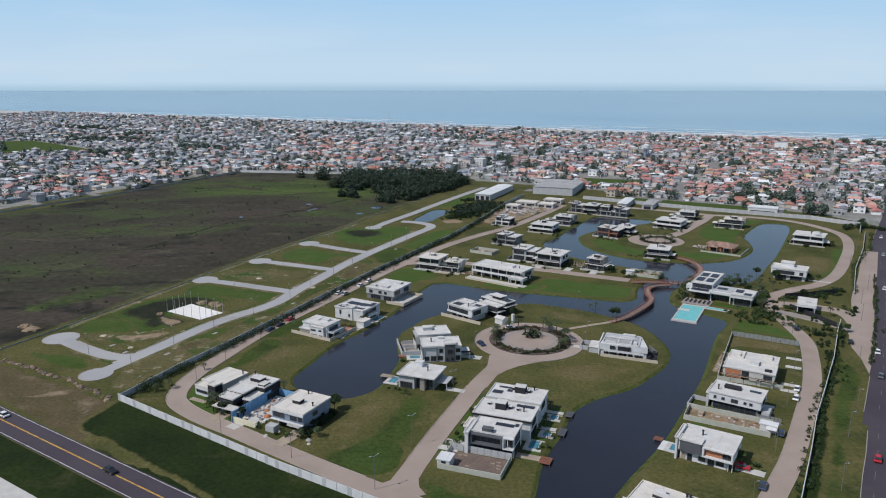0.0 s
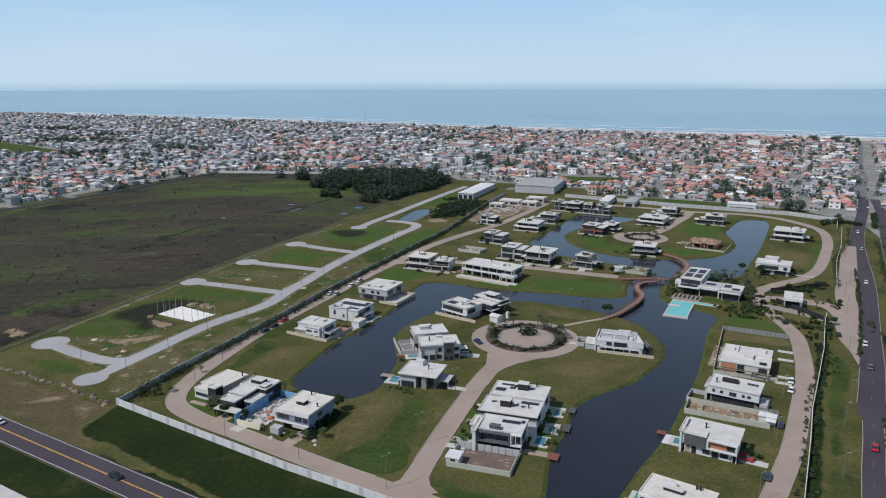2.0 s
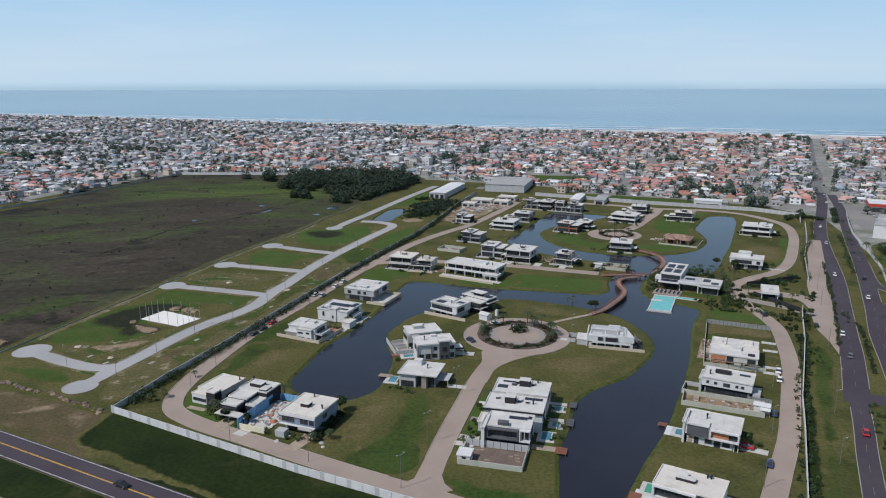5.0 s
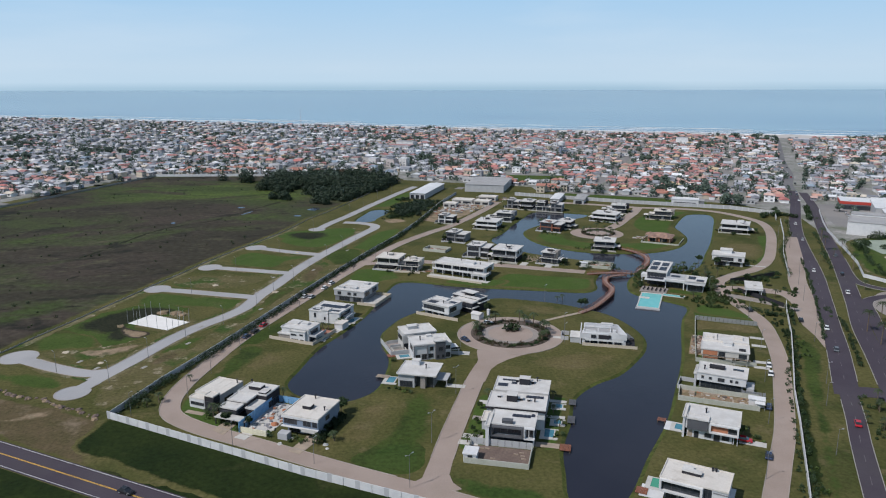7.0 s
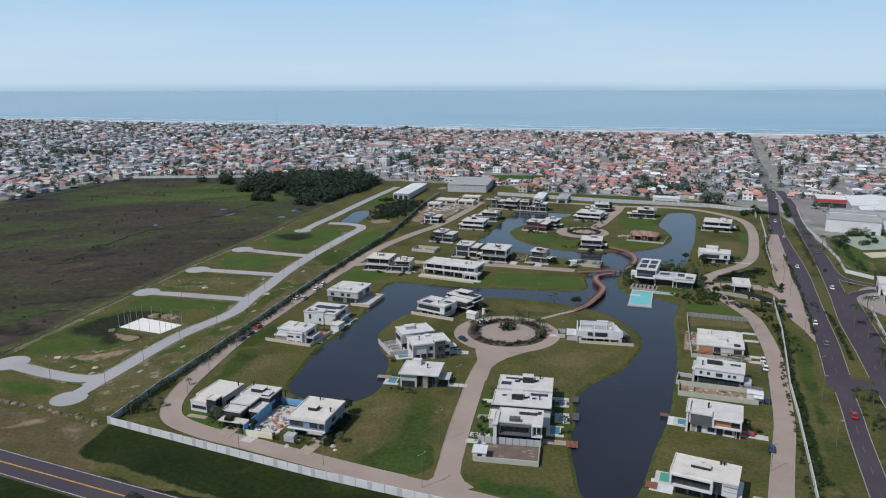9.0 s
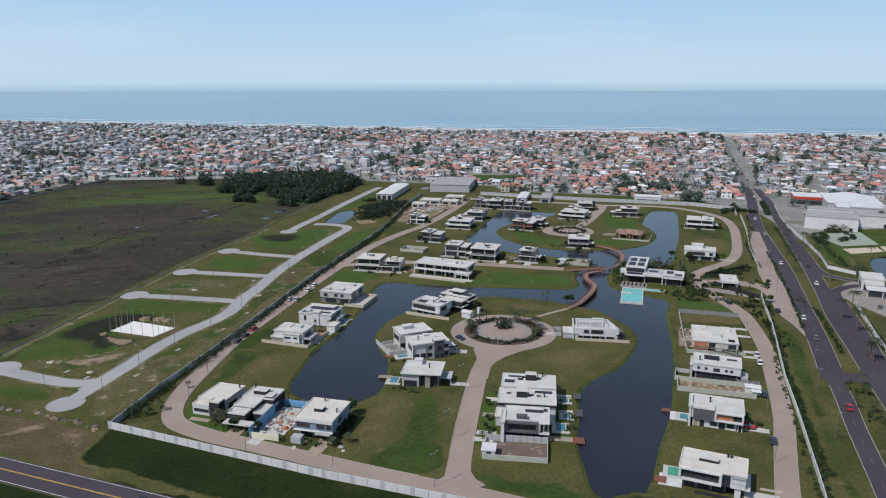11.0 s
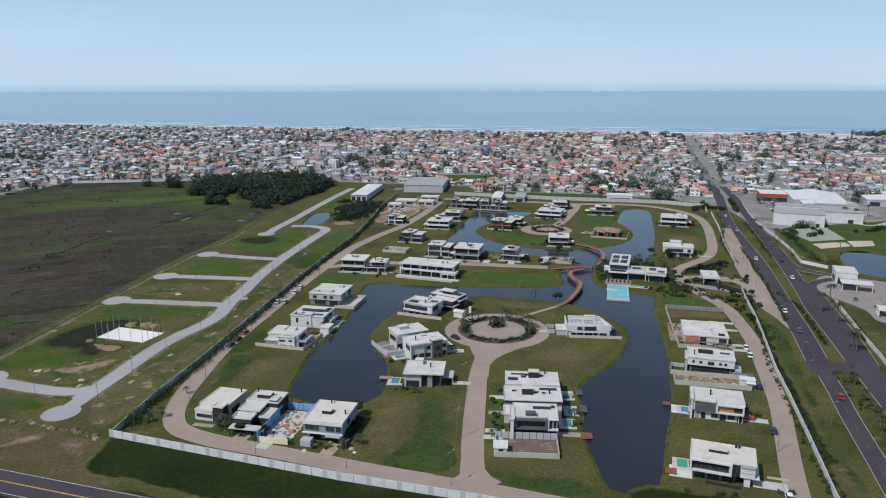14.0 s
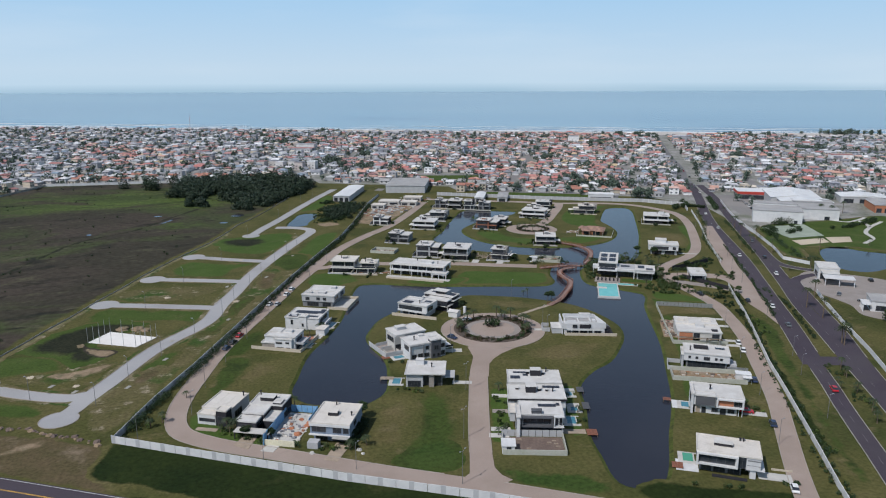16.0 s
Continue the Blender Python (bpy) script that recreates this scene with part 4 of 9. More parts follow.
area("park_lawn", [(273, 396), (300, 404), (341, 403), (388, 404), (400, 380), (330, 330), (300, 316), (290, 330), (262, 340), (246, 320), (236, 319), (241, 340), (256, 366)], 0.03, LAWN, "green park lawn with worn patches", "lawn", 6, soft=5, below=SPECKLED)
rough_area("long_grass", [(30, 143), (37, 145.4), (48, 140), (60, 134), (70, 128), (66, 119), (48, 127), (30, 138)], 0.024, DARKGRASS, "uncut dark grass before the house", "verge", 1.0, 5, 2.5)
rough_area("lawn", [(121, 282), (111, 259), (97, 228), (84, 204), (72, 184), (75, 182), (88, 202), (101, 226), (115, 256), (125, 270), (140, 262), (143, 268), (133, 282), (125, 286)], 0.017, LAWN, "bright green lawn strip along the lake", "lawn", 0.8, 9)
HIGHWAY = [(-420, 372), (140, 30.5)]
highway = road("highway", HIGHWAY, 9.4, ASPHALT, "dark two-lane asphalt highway with yellow centre line", 0.05, kerb=False, step=8)
for off, m in ((0.12, PAINT_Y), (-0.12, PAINT_Y), (4.2, PAINT_W), (-4.2, PAINT_W)):
    line_on("marking", HIGHWAY, off, 0.16, m, highway, 0.062, step=8)
road("forecourt", [(-300, 281), (-107, 162.5), (-84, 148.5), (40, 70)], 12, CONCRETE, "pale concrete strip beyond the highway", 0.055, kerb=False, step=8).location = (-3.4, -5.6, 0)

AVENUE_NEAR = [(56, 62), (93.6, 128.1), (99.4, 138), (105.6, 149), (115, 165.4), (122.2, 177.3), (129.4, 190), (136, 201.4)]
AVENUE_L = [(131, 193.6), (135.6, 201.4), (142.4, 212.6), (154.5, 233), (167, 255.5), (190, 296), (207.5, 327), (259, 426), (323, 530), (356, 587)]
AVENUE_R = [(66, 48), (124.6, 152.6), (146.8, 194), (161, 220), (177.6, 251.2), (197, 283), (238, 354), (272, 416), (326, 512), (358, 575)]
avenue_near = road("avenue", AVENUE_NEAR, 5.3, ASPHALT, "narrow end of the dark asphalt avenue", 0.046, step=5)
avenue = road("avenue", AVENUE_L, 7.6, ASPHALT, "dark asphalt avenue carriageway with pale edges", 0.05, step=5)
avenue2 = road("avenue", AVENUE_R, 7.1, ASPHALT, "dark asphalt avenue carriageway beside the median", 0.056, step=5)
line_on("marking", AVENUE_NEAR[:-1], 0, 0.1, PAINT_FADED, avenue_near, 0.058, dash=(4, 3))
line_on("marking", AVENUE_L, 0, 0.1, PAINT_FADED, avenue, 0.062, dash=(4, 3))
line_on("marking", AVENUE_R, 0, 0.1, PAINT_FADED, avenue2, 0.068, dash=(4, 3))
AVENUE_FAR = [(355, 590), (371, 621), (410, 683), (467, 790), (537, 912), (613, 1045), (627, 1070)]
far_avenue = road("avenue", AVENUE_FAR, 11, FARROAD, "long straight grey street running to the sea", 0.06, kerb=False, step=10)
road("junction", [(132, 197), (140, 195), (149, 191)], 8, ASPHALT, "asphalt crossing through the median", 0.064, kerb=False)
road("frontage_road", [(120, 140), (138, 172), (150, 192), (165, 216), (179, 241), (193, 266), (203, 283), (212, 288), (222, 290)], 4.8, ASPHALT, "narrow asphalt road beside the avenue", 0.07)

road("frontage_road", [(276, 423), (258, 388.6), (237, 348.5), (225, 326.4), (219.8, 313), (221, 305), (226, 297)], 5.0, ASPHALT, "asphalt slip road beside the park wall", 0.078)

road("front_street", [(64, 115.4), (50, 120), (29.5, 132.2), (11.4, 144.2), (-3.6, 154.2), (-24.5, 167.2), (-51.4, 185.2), (-68.8, 196.9), (-78, 207), (-79.2, 222), (-73.6, 246), (-66, 271), (-54, 300), (-41, 330), (-31, 354), (-20, 377), (1, 419), (24, 452), (41, 473), (69, 521), (90, 562)],
     5.9, PAVER, "block-paved residential street in pinkish beige", 0.05)
road("central_street", [(-5, 156), (-1, 168), (4.1, 184), (11, 204), (18.2, 224), (27, 243)], 6.0, PAVER, "beige block-paved street leading to the roundabout", 0.056)
mouth = area("street_mouth", [(-15, 161), (-9, 159.8), (-5.8, 162), (-3, 168), (2.8, 170), (0.8, 162.6), (1.2, 158.8), (3, 155.6), (-4, 153)], 0.059, PAVER, "rounded block-paved mouth of the street", "road", foot=-0.1)
ROADS.append((mouth, [Vector((-7, 160)), Vector((-3, 163)), Vector((-1, 160)), Vector((-2, 166))], None, 8.4, False))
mouth = area("street_mouth", [(13.4, 218), (16.2, 226), (18.9, 232), (20.4, 237), (21.4, 246), (30, 252), (46, 243), (37, 239.4), (31, 236), (26.4, 232), (23.4, 228), (19.6, 218)], 0.059, PAVER, "wide block-paved mouth of the street at the roundabout", "road", foot=-0.1)
ROADS.append((mouth, [Vector((18, 223)), Vector((20, 229)), Vector((22, 234)), Vector((24, 240)), Vector((28, 238))], None, 9, False))
disc("roundabout", 37, 261, 20.5, PAVER, "round block-paved turning place with planted island", 0.062)
road("middle_street", [(-20, 377), (-8, 379), (6, 380), (26, 374), (55, 365), (74, 356), (94, 347)], 6, PAVER, "beige block-paved dead-end street", 0.062)
road("east_street", [(56.6, 110.2), (71, 134.3), (87.1, 158), (96.5, 171.6), (103.8, 183.6), (113.8, 201.1), (119.8, 211.6), (126.8, 224.6), (136, 245.6), (142, 262.6), (144, 280), (145, 296), (147.4, 308), (153, 321), (165, 331), (184, 342), (199, 357), (217, 384), (241, 426), (252, 456), (250, 478), (240, 500), (220, 514), (191, 523), (160, 541), (128, 557), (96, 575)],
     5.5, PAVER, "block-paved residential street in pinkish beige", 0.068)
road("island_street", [(191, 523), (180, 503), (166, 482), (152, 461), (140, 447)], 6.5, PAVER, "beige block-paved street on the island", 0.074)
disc("roundabout", 130, 437, 16.5, PAVER, "round block-paved turning place on the island", 0.08)
mouth = area("street_mouth", [(149.6, 232.6), (151.4, 235.4), (156.4, 243.4), (164.6, 254.6), (170, 266), (163, 270), (156.6, 258), (154, 246)], 0.083, PAVER, "tapering paved slip lane off the avenue", "road", foot=-0.1)
ROADS.append((mouth, [Vector((151, 236)), Vector((154, 243)), Vector((158, 250)), Vector((162, 257)), Vector((165, 264))], None, 9, False))
road("gate_street", [(160.6, 258), (166, 270), (173, 286), (174, 299), (165, 306), (153, 310), (147, 308)], 7.6, PAVER, "beige paved entrance street by the gatehouse", 0.086)
road("service_street", [(166, 270), (178, 290), (192, 318), (213, 353), (236, 394), (246, 412)], 8, PAVER, "beige paved lay-by beside the avenue", 0.092)
road("gate_exit", [(147, 300), (158, 288), (167, 276)], 5, PAVER_DARK, "grey paved exit lane by the gatehouse", 0.098)

road("new_road", [(-109, 234), (-106, 241), (-102, 249.5), (-97, 262), (-91, 275.5), (-84.5, 286.5), (-77, 296.5), (-71, 307.5), (-66.5, 326), (-60.5, 343.5), (-53, 369.5), (-42.5, 398), (-26, 437), (-15, 461), (-10.4, 472), (-10.6, 480.5), (-19, 488.6), (-31, 493)], 6.4, CONCROAD, "pale new asphalt road through unbuilt plots", 0.05)
road("new_road", [(-47.8, 471), (-40.8, 489), (-28, 517), (-8.6, 564), (15, 618), (31, 652)], 6, CONCROAD, "pale new asphalt road running towards the town", 0.056)
for k, (pts, end) in enumerate((([(-105, 242), (-113, 240.6), (-126, 247), (-141, 257)], (-143, 259, 6.5)), ([(-107, 239), (-109, 232.4), (-111.4, 227.6)], (-112.4, 225, 5.4)), ([(-66.4, 322), (-96, 334), (-114, 341)], (-116, 342, 6)),
                 ([(-55, 362.6), (-81, 373), (-98, 380)], (-99, 380, 6)), ([(-43, 401), (-62, 411), (-79, 422)], (-81, 423, 6)), ([(-43, 484), (-47, 473)], (-48, 471, 5.4)))):
    road("cul_de_sac", pts, 5.6, CONCROAD, "short pale dead-end road between empty plots", 0.062 + 0.008 * k)
    disc("turning_circle", *end, CONCROAD, "round pale end of a dead-end road", 0.066 + 0.008 * k)
kerbs()

# ---- houses ----
def window(parent, face, plane, a0, a1, z0, z1, bars=1, glass=None):
    """A window on a house wall: a frame standing proud of the wall, mullions, and a pane set back in it. Faces: S, N, W, E."""
    f, t = 0.12, 0.1
    s = -1 if face in "SW" else 1
    lo, hi = sorted((plane, plane + s * t))

    def put(bm, p0, p1, q0, q1, d0, d1):
        if face in "SN":
            slab(bm, p0, p1, d0, d1, q0, q1)
        else:
            slab(bm, d0, d1, p0, p1, q0, q1)
    xs, zs = [a0 - f, a0], [z0 - f, z0, z1, z1 + f]
    for k in range(1, bars + 1):
        x = a0 + (a1 - a0) * k / (bars + 1)
        xs += [x - 0.04, x + 0.04]
    xs += [a1, a1 + f]
    full = {(i, k) for i in range(len(xs) - 1) for k in range(3) if k != 1 or i % 2 == 0}
    bm, made = bmesh.new(), {}

    def at(i, k, d):
        if (i, k, d) not in made:
            made[i, k, d] = bm.verts.new((xs[i], (lo, hi)[d], zs[k]) if face in "SN" else ((lo, hi)[d], xs[i], zs[k]))
        return made[i, k, d]
    for i, k in full:
        for d in (0, 1):
            bm.faces.new((at(i, k, d), at(i + 1, k, d), at(i + 1, k + 1, d), at(i, k + 1, d)))
        for di, dk, p, q in ((-1, 0, (i, k), (i, k + 1)), (1, 0, (i + 1, k), (i + 1, k + 1)), (0, -1, (i, k), (i + 1, k)), (0, 1, (i, k + 1), (i + 1, k + 1))):
            if (i + di, k + dk) not in full:
                bm.faces.new((at(*p, 0), at(*q, 0), at(*q, 1), at(*p, 1)))
    bmesh.ops.recalc_face_normals(bm, faces=bm.faces)
    ob = part("window", bm, FRAME, parent)
    lo, hi = sorted((plane, plane + s * 0.03))
    bm = bmesh.new()
    put(bm, a0, a1, z0, z1, lo, hi)
    part("pane", bm, glass or GLASS, ob)
    return ob


def flat_roof(parent, x0, x1, y0, y1, z, material, over=0.25, rim=0.3):
    """A roof slab with a raised rim."""
    x0, x1, y0, y1 = x0 - over, x1 + over, y0 - over, y1 + over
    w = 0.22
    bm = slabs((x0, x1, y0, y1, z, z + 0.22), (x0, x1, y0, y0 + w, z + 0.22, z + 0.22 + rim), (x0, x1, y1 - w, y1, z + 0.22, z + 0.22 + rim),
               (x0, x0 + w, y0 + w, y1 - w, z + 0.22, z + 0.22 + rim), (x1 - w, x1, y0 + w, y1 - w, z + 0.22, z + 0.22 + rim))
    ob = part("roof", bm, material, parent)
    seams = bmesh.new()
    for k in range(1, 3):
        x = x0 + (x1 - x0) * k / 3
        slab(seams, x - 0.05, x + 0.05, y0 + w, y1 - w, z + 0.22, z + 0.27)
    part("seam", seams, material, ob)
    return ob


def tank(parent, x, y, z, sx=2.2, sy=1.8, h=1.5, wall=None, roof=None):
    """A box on the roof for the water tank, with a lid and a vent pipe."""
    box = part("tank_box", slabs((x - sx / 2, x + sx / 2, y - sy / 2, y + sy / 2, z, z + h)), wall or DARK, parent)
    part("lid", slabs((x - sx / 2 - 0.1, x + sx / 2 + 0.1, y - sy / 2 - 0.1, y + sy / 2 + 0.1, z + h, z + h + 0.15)), roof or ROOFWHITE, box)


def flue(parent, x, y, z, h=1.5):
    bm = bmesh.new()
    tube(bm, (x, y, z), (x, y, z + h), 0.2, 0.2, 8)
    tube(bm, (x, y, z + h), (x, y, z + h + 0.25), 0.34, 0.3, 8)
    part("flue", bm, DARK, parent)


def panels(parent, x0, y0, z, nx, ny, w=1.05, d=1.7, gap=0.03):
    me = as_mesh("solar_panel", slabs((0, w, 0, d, 0, 0.06)), SOLAR)
    for i in range(nx):
        for k in range(ny):
            part("solar_panel", me, None, parent, m=pose(x0 + i * (w + gap), y0 + k * (d + gap), z))


def house(label, x, y, rot, vols, wins=(), roof=None, rim=0.3, over=0.25, group="houses of the estate", low=None):
    """A flat-roofed house: each volume is a wall mesh with its own roof slab unless it is marked bare. low: a squeeze of the storeys."""
    root = thing("house", label, "house", x, y, rot, group=group)
    tall = group == "houses of the estate" and max(v[5] for v in vols) >= 5.4 and y < 335
    root.scale.z = low or ((0.83 if y < 235 else 0.87) if tall else 1.0)
    for v in vols:
        x0, x1, y0, y1, z0, z1, m = v[:7]
        part("wall", slabs((x0, x1, y0, y1, z0, z1)), m, root)
        r = v[7] if len(v) > 7 else roof or ROOFWHITE
        if r:
            flat_roof(root, x0, x1, y0, y1, z1, r, over, rim)
    for w in wins:
        window(root, *w)
    return root


def pool(x, y, rot, w, d, material, label="small swimming pool with pale rim", deck=1.2):
    root = thing("swimming_pool", label, "pool", x, y, rot, group="pools")
    e = 0.35
    part("rim", slabs((-w / 2 - deck, w / 2 + deck, -d / 2 - deck, -d / 2, 0, 0.22), (-w / 2 - deck, w / 2 + deck, d / 2, d / 2 + e, 0, 0.22),
                      (-w / 2 - deck, -w / 2, -d / 2, d / 2, 0, 0.22), (w / 2, w / 2 + e, -d / 2, d / 2, 0, 0.22)), CONCRETE, root)
    part("water", slabs((-w / 2, w / 2, -d / 2, d / 2, 0.03, 0.14)), material, root)
    return root


def paving(x, y, rot, w, d, material=None, label="paved driveway beside the house", z=0.11):
    ob = part("driveway", slabs((-w / 2, w / 2, -d / 2, d / 2, 0, z)), material or CONCRETE, m=pose(x, y, 0, 0, 0, rot))
    return tagged(ob, label, "driveway", kind="structure")


def dock(x, y, rot, w, d, material=None, z=0.25):
    root = thing("jetty", "small timber jetty reaching over the lake", "jetty", x, y, rot, group="jetties")
    me = as_mesh("plank", slabs((-0.14, 0.14, -d / 2, d / 2, z, z + 0.07)), material or TIMBER)
    n = max(2, int(w / 0.31))
    for k in range(n):
        part("plank", me, None, root, m=pose(-w / 2 + (k + 0.5) * w / n, 0, 0))
    for sx in (-1, 1):
        for sy in (-1, 1):
            bm = bmesh.new()
            tube(bm, (sx * (w / 2 - 0.2), sy * (d / 2 - 0.2), -1.2), (sx * (w / 2 - 0.2), sy * (d / 2 - 0.2), z), 0.1, 0.1)
            part("post", bm, TREEBARK, root)


def garden_wall(x, y, rot, w, d, h, material, label, sides="SNWE", thick=0.22):
    root = thing("garden_wall", label, "wall", x, y, rot)
    t = thick
    boxes = {"S": (-w / 2, w / 2, -d / 2, -d / 2 + t, -0.1, h), "N": (-w / 2, w / 2, d / 2 - t, d / 2, -0.1, h),
             "W": (-w / 2, -w / 2 + t, -d / 2 + t, d / 2 - t, -0.1, h), "E": (w / 2 - t, w / 2, -d / 2 + t, d / 2 - t, -0.1, h)}
    for s in sides:
        part("wall", slabs(boxes[s]), material, root)
    return root


GARDENS = []


def heap(name, x, y, r, material, label, seed, flat=0.35):
    bm = bmesh.new()
    bmesh.ops.create_icosphere(bm, subdivisions=3, radius=1.0)
    for v in bm.verts:
        v.co *= r * (1 + 0.45 * noise.noise(v.co * 1.6 + Vector((seed, 0, 0))))
        v.co.z = max(v.co.z * flat, -0.1)
    tagged(part(name, bm, material, m=pose(x, y, 0)), label, "heap", "heaps of earth")


def heap_of_bits(x, y, rot, w, d, count, label, seed):
    """Loose boards, bricks and blocks strewn over a plot."""
    r = random.Random(seed)
    bm = bmesh.new()
    for _ in range(count):
        u, v, k = r.uniform(-w, w), r.uniform(-d, d), r.uniform(0.15, 0.6)
        slab(bm, u, u + k * r.uniform(0.8, 3.0), v, v + k, 0.06, 0.06 + k * r.uniform(0.2, 0.9))
    if "site_pieces" not in bpy.data.materials:
        islands("site_pieces", [(0.34, 0.27, 0.21), (0.45, 0.43, 0.4), (0.36, 0.17, 0.1), (0.22, 0.16, 0.12), (0.12, 0.1, 0.09), (0.55, 0.53, 0.5)])
    tagged(part("rubble", bm, bpy.data.materials["site_pieces"], m=pose(x, y, 0, 0, 0, rot)), label, "rubble", kind="stuff")



def modern(label, x, y, rot, w, d, h, seed, wall=None, roof=None, accent=None):
    """A flat-roofed house in one of three builds: a hovering upper floor, a set-back upper floor over wide eaves, or two blocks side by side."""
    r = random.Random(seed)
    wall, roof, accent = wall or WHITE, roof or ROOFWHITE, accent or r.choice((DARK, GREY, STONE))
    x0, x1, y0, y1 = -w / 2 + 0.25, w / 2 - 0.25, -d / 2 + 0.25, d / 2 - 0.25
    h *= 0.9
    GARDENS.append((x, y, rot, w, d))
    z, side, kind = min(3.1, h * 0.46), r.choice((-1, 1)), seed % 3
    if kind == 0:
        gx0, gx1 = (x0 + w * 0.2, x1) if side > 0 else (x0, x1 - w * 0.2)
        root = house(label, x, y, rot, [(x0, x1, y0, y1, z, h - 0.27, wall, None), (gx0, gx1, y0 + 1.4, y1 - 0.2, 0, z, DARK, None)])
        part("balcony", slabs((x0, x1, y0 - 1.1, y0, z - 0.12, z + 0.1), (x0, x1, y0 - 1.1, y0 - 1.04, z + 0.1, z + 0.9)), GREY if seed % 2 else wall, root)
        window(root, "S", y0, x0 + w * 0.03, x0 + w * 0.52, z + 0.2, h - 0.8, 4)
        window(root, "S", y0, x0 + w * 0.58, x0 + w * 0.93, z + 0.2, h - 0.8, 2)
        window(root, "S", y0 + 1.4, gx0 + 0.6, gx1 - 0.6, 0.2, z - 0.5, 5)
        for px in (x0 + 0.05, x1 - 0.3):
            part("post", slabs((px, px + 0.25, y0 + 0.1, y0 + 0.35, 0, z)), wall, root)
        part("floor_slab", slabs((x0 - 0.6, x1 + 0.6, y0 - 1.3, y1 + 0.3, z - 0.32, z - 0.13)), ROOFWHITE, root)
        flat_roof(root, x0, x1, y0 - 0.6, y1, h - 0.27, roof, 0.65, 0.14)
        top, tx = h - 0.05, r.uniform(-0.2, 0.2) * w
    elif kind == 1:
        ux0, ux1 = (x0 + w * 0.25, x1 - 0.4) if side > 0 else (x0 + 0.4, x1 - w * 0.25)
        root = house(label, x, y, rot, [(x0 + 0.4, x1 - 0.4, y0 + 0.9, y1, 0, z, accent if seed % 2 else wall, None), (ux0, ux1, y0 + d * 0.22, y1 - 0.6, z + 0.5, h - 0.5, wall, roof)], over=0.7, rim=0.2)
        flat_roof(root, x0, x1, y0, y1 + 0.1, z, roof, 0.15, 0.2)
        window(root, "S", y0 + 0.9, x0 + 1.0, x0 + w * 0.55, 0.2, z - 0.4, 4)
        window(root, "S", y0 + 0.9, x0 + w * 0.65, x1 - 1.0, 0.2, z - 0.4, 1)
        window(root, "S", y0 + d * 0.22, ux0 + 0.5, ux1 - 0.5, z + 0.8, h - 0.9, 4)
        part("accent_block", slabs((ux1 - 0.4, ux1 + w * 0.12, y0 + d * 0.3, y1 - 1.4, z, h + 0.4)), accent, root)
        part("terrace_rail", slabs((x0, x1, y0 - 0.12, y0 - 0.06, z + 0.4, z + 1.1)), GLASS, root)
        top, tx = h - 0.28, (ux0 + ux1) / 2
    else:
        c = r.uniform(-0.08, 0.12) * w
        root = house(label, x, y, rot, [(x0, c - 0.03, y0 + 0.6, y1, 0, h - 0.5, wall, roof), (c + 0.03, x1 - 0.2, y0 + 1.8, y1 - 1.0, 0, h - 1.3, accent, roof), (c + 0.2, x1, y0 - 1.0, y0 + 1.7, z - 0.2, z + 0.05, wall, None)], over=0.4, rim=0.22)
        window(root, "S", y0 + 0.6, x0 + 0.7, c - 0.9, z + 0.5, h - 1.1, 2)
        window(root, "S", y0 + 0.6, x0 + 0.7, c - 0.9, 0.2, z - 0.5, 3)
        window(root, "S", y0 + 1.8, c + 0.6, x1 - 0.8, 0.2, z - 0.5, 2)
        window(root, "S", y0 + 1.8, c + 0.6, x1 - 0.8, z + 0.4, h - 1.9, 2)
        for px in (c + 0.3, x1 - 0.3):
            part("post", slabs((px, px + 0.2, y0 - 0.9, y0 - 0.7, 0, z - 0.2)), wall, root)
        part("fascia", slabs((x0 - 0.44, c + 0.4, y0 + 0.1, y0 + 0.16, h - 0.6, h - 0.1)), DARK, root)
        top, tx = h - 0.28, (x0 + c) / 2
    for f, p in (("W", x0), ("E", x1)):
        if kind == 0:
            window(root, f, p, y0 + d * 0.25, y0 + d * 0.45, z + 0.8, h - 1.2, 0)
            window(root, f, p, y0 + d * 0.6, y0 + d * 0.75, z + 0.8, h - 1.2, 0)
    tank(root, tx, r.uniform(0, 0.12) * d, top, r.uniform(2.0, 3.4), r.uniform(1.6, 2.4), r.uniform(0.8, 1.4), r.choice((wall, DARK, GREY)), roof)
    flue(root, tx - w * 0.16, r.uniform(-0.1, 0.2) * d, top, 1.2)
    part("terrace", slabs((x0 - 1.0, x1 + 1.0, y0 - 2.6, y0 - 0.2, 0, 0.16)), CONCRETE, root)
    span = w * 0.16
    if r.random() < 0.6:
        panels(root, tx + 0.6, -d * 0.3, top + 0.06, r.randint(2, 3), 1)
    for _ in range(r.randint(1, 3)):
        k, ux, uy = r.uniform(0.6, 1.2), r.uniform(-span, span), r.uniform(-0.3, 0.3) * d
        part("roof_box", slabs((tx + ux, tx + ux + k, uy, uy + k * 0.8, top, top + k * 0.6)), r.choice((LGREY, GREY, WHITE)), root)
    part("roof_upstand", slabs((tx - span, tx + span, d * 0.22, d * 0.22 + 0.2, top, top + 0.5)), roof, root)
    far = x1 + 0.4 if side < 0 else x0 - 3.4
    if kind != 2:
        part("carport_roof", slabs((far, far + 3.0, y0 + 1.0, y0 + d * 0.6, z - 0.3, z - 0.1)), roof, root)
        for q in (y0 + 1.1, y0 + d * 0.6 - 0.3):
            part("post", slabs((far + (2.8 if side < 0 else 0.0), far + (3.0 if side < 0 else 0.2), q, q + 0.2, 0, z - 0.3)), DARK, root)
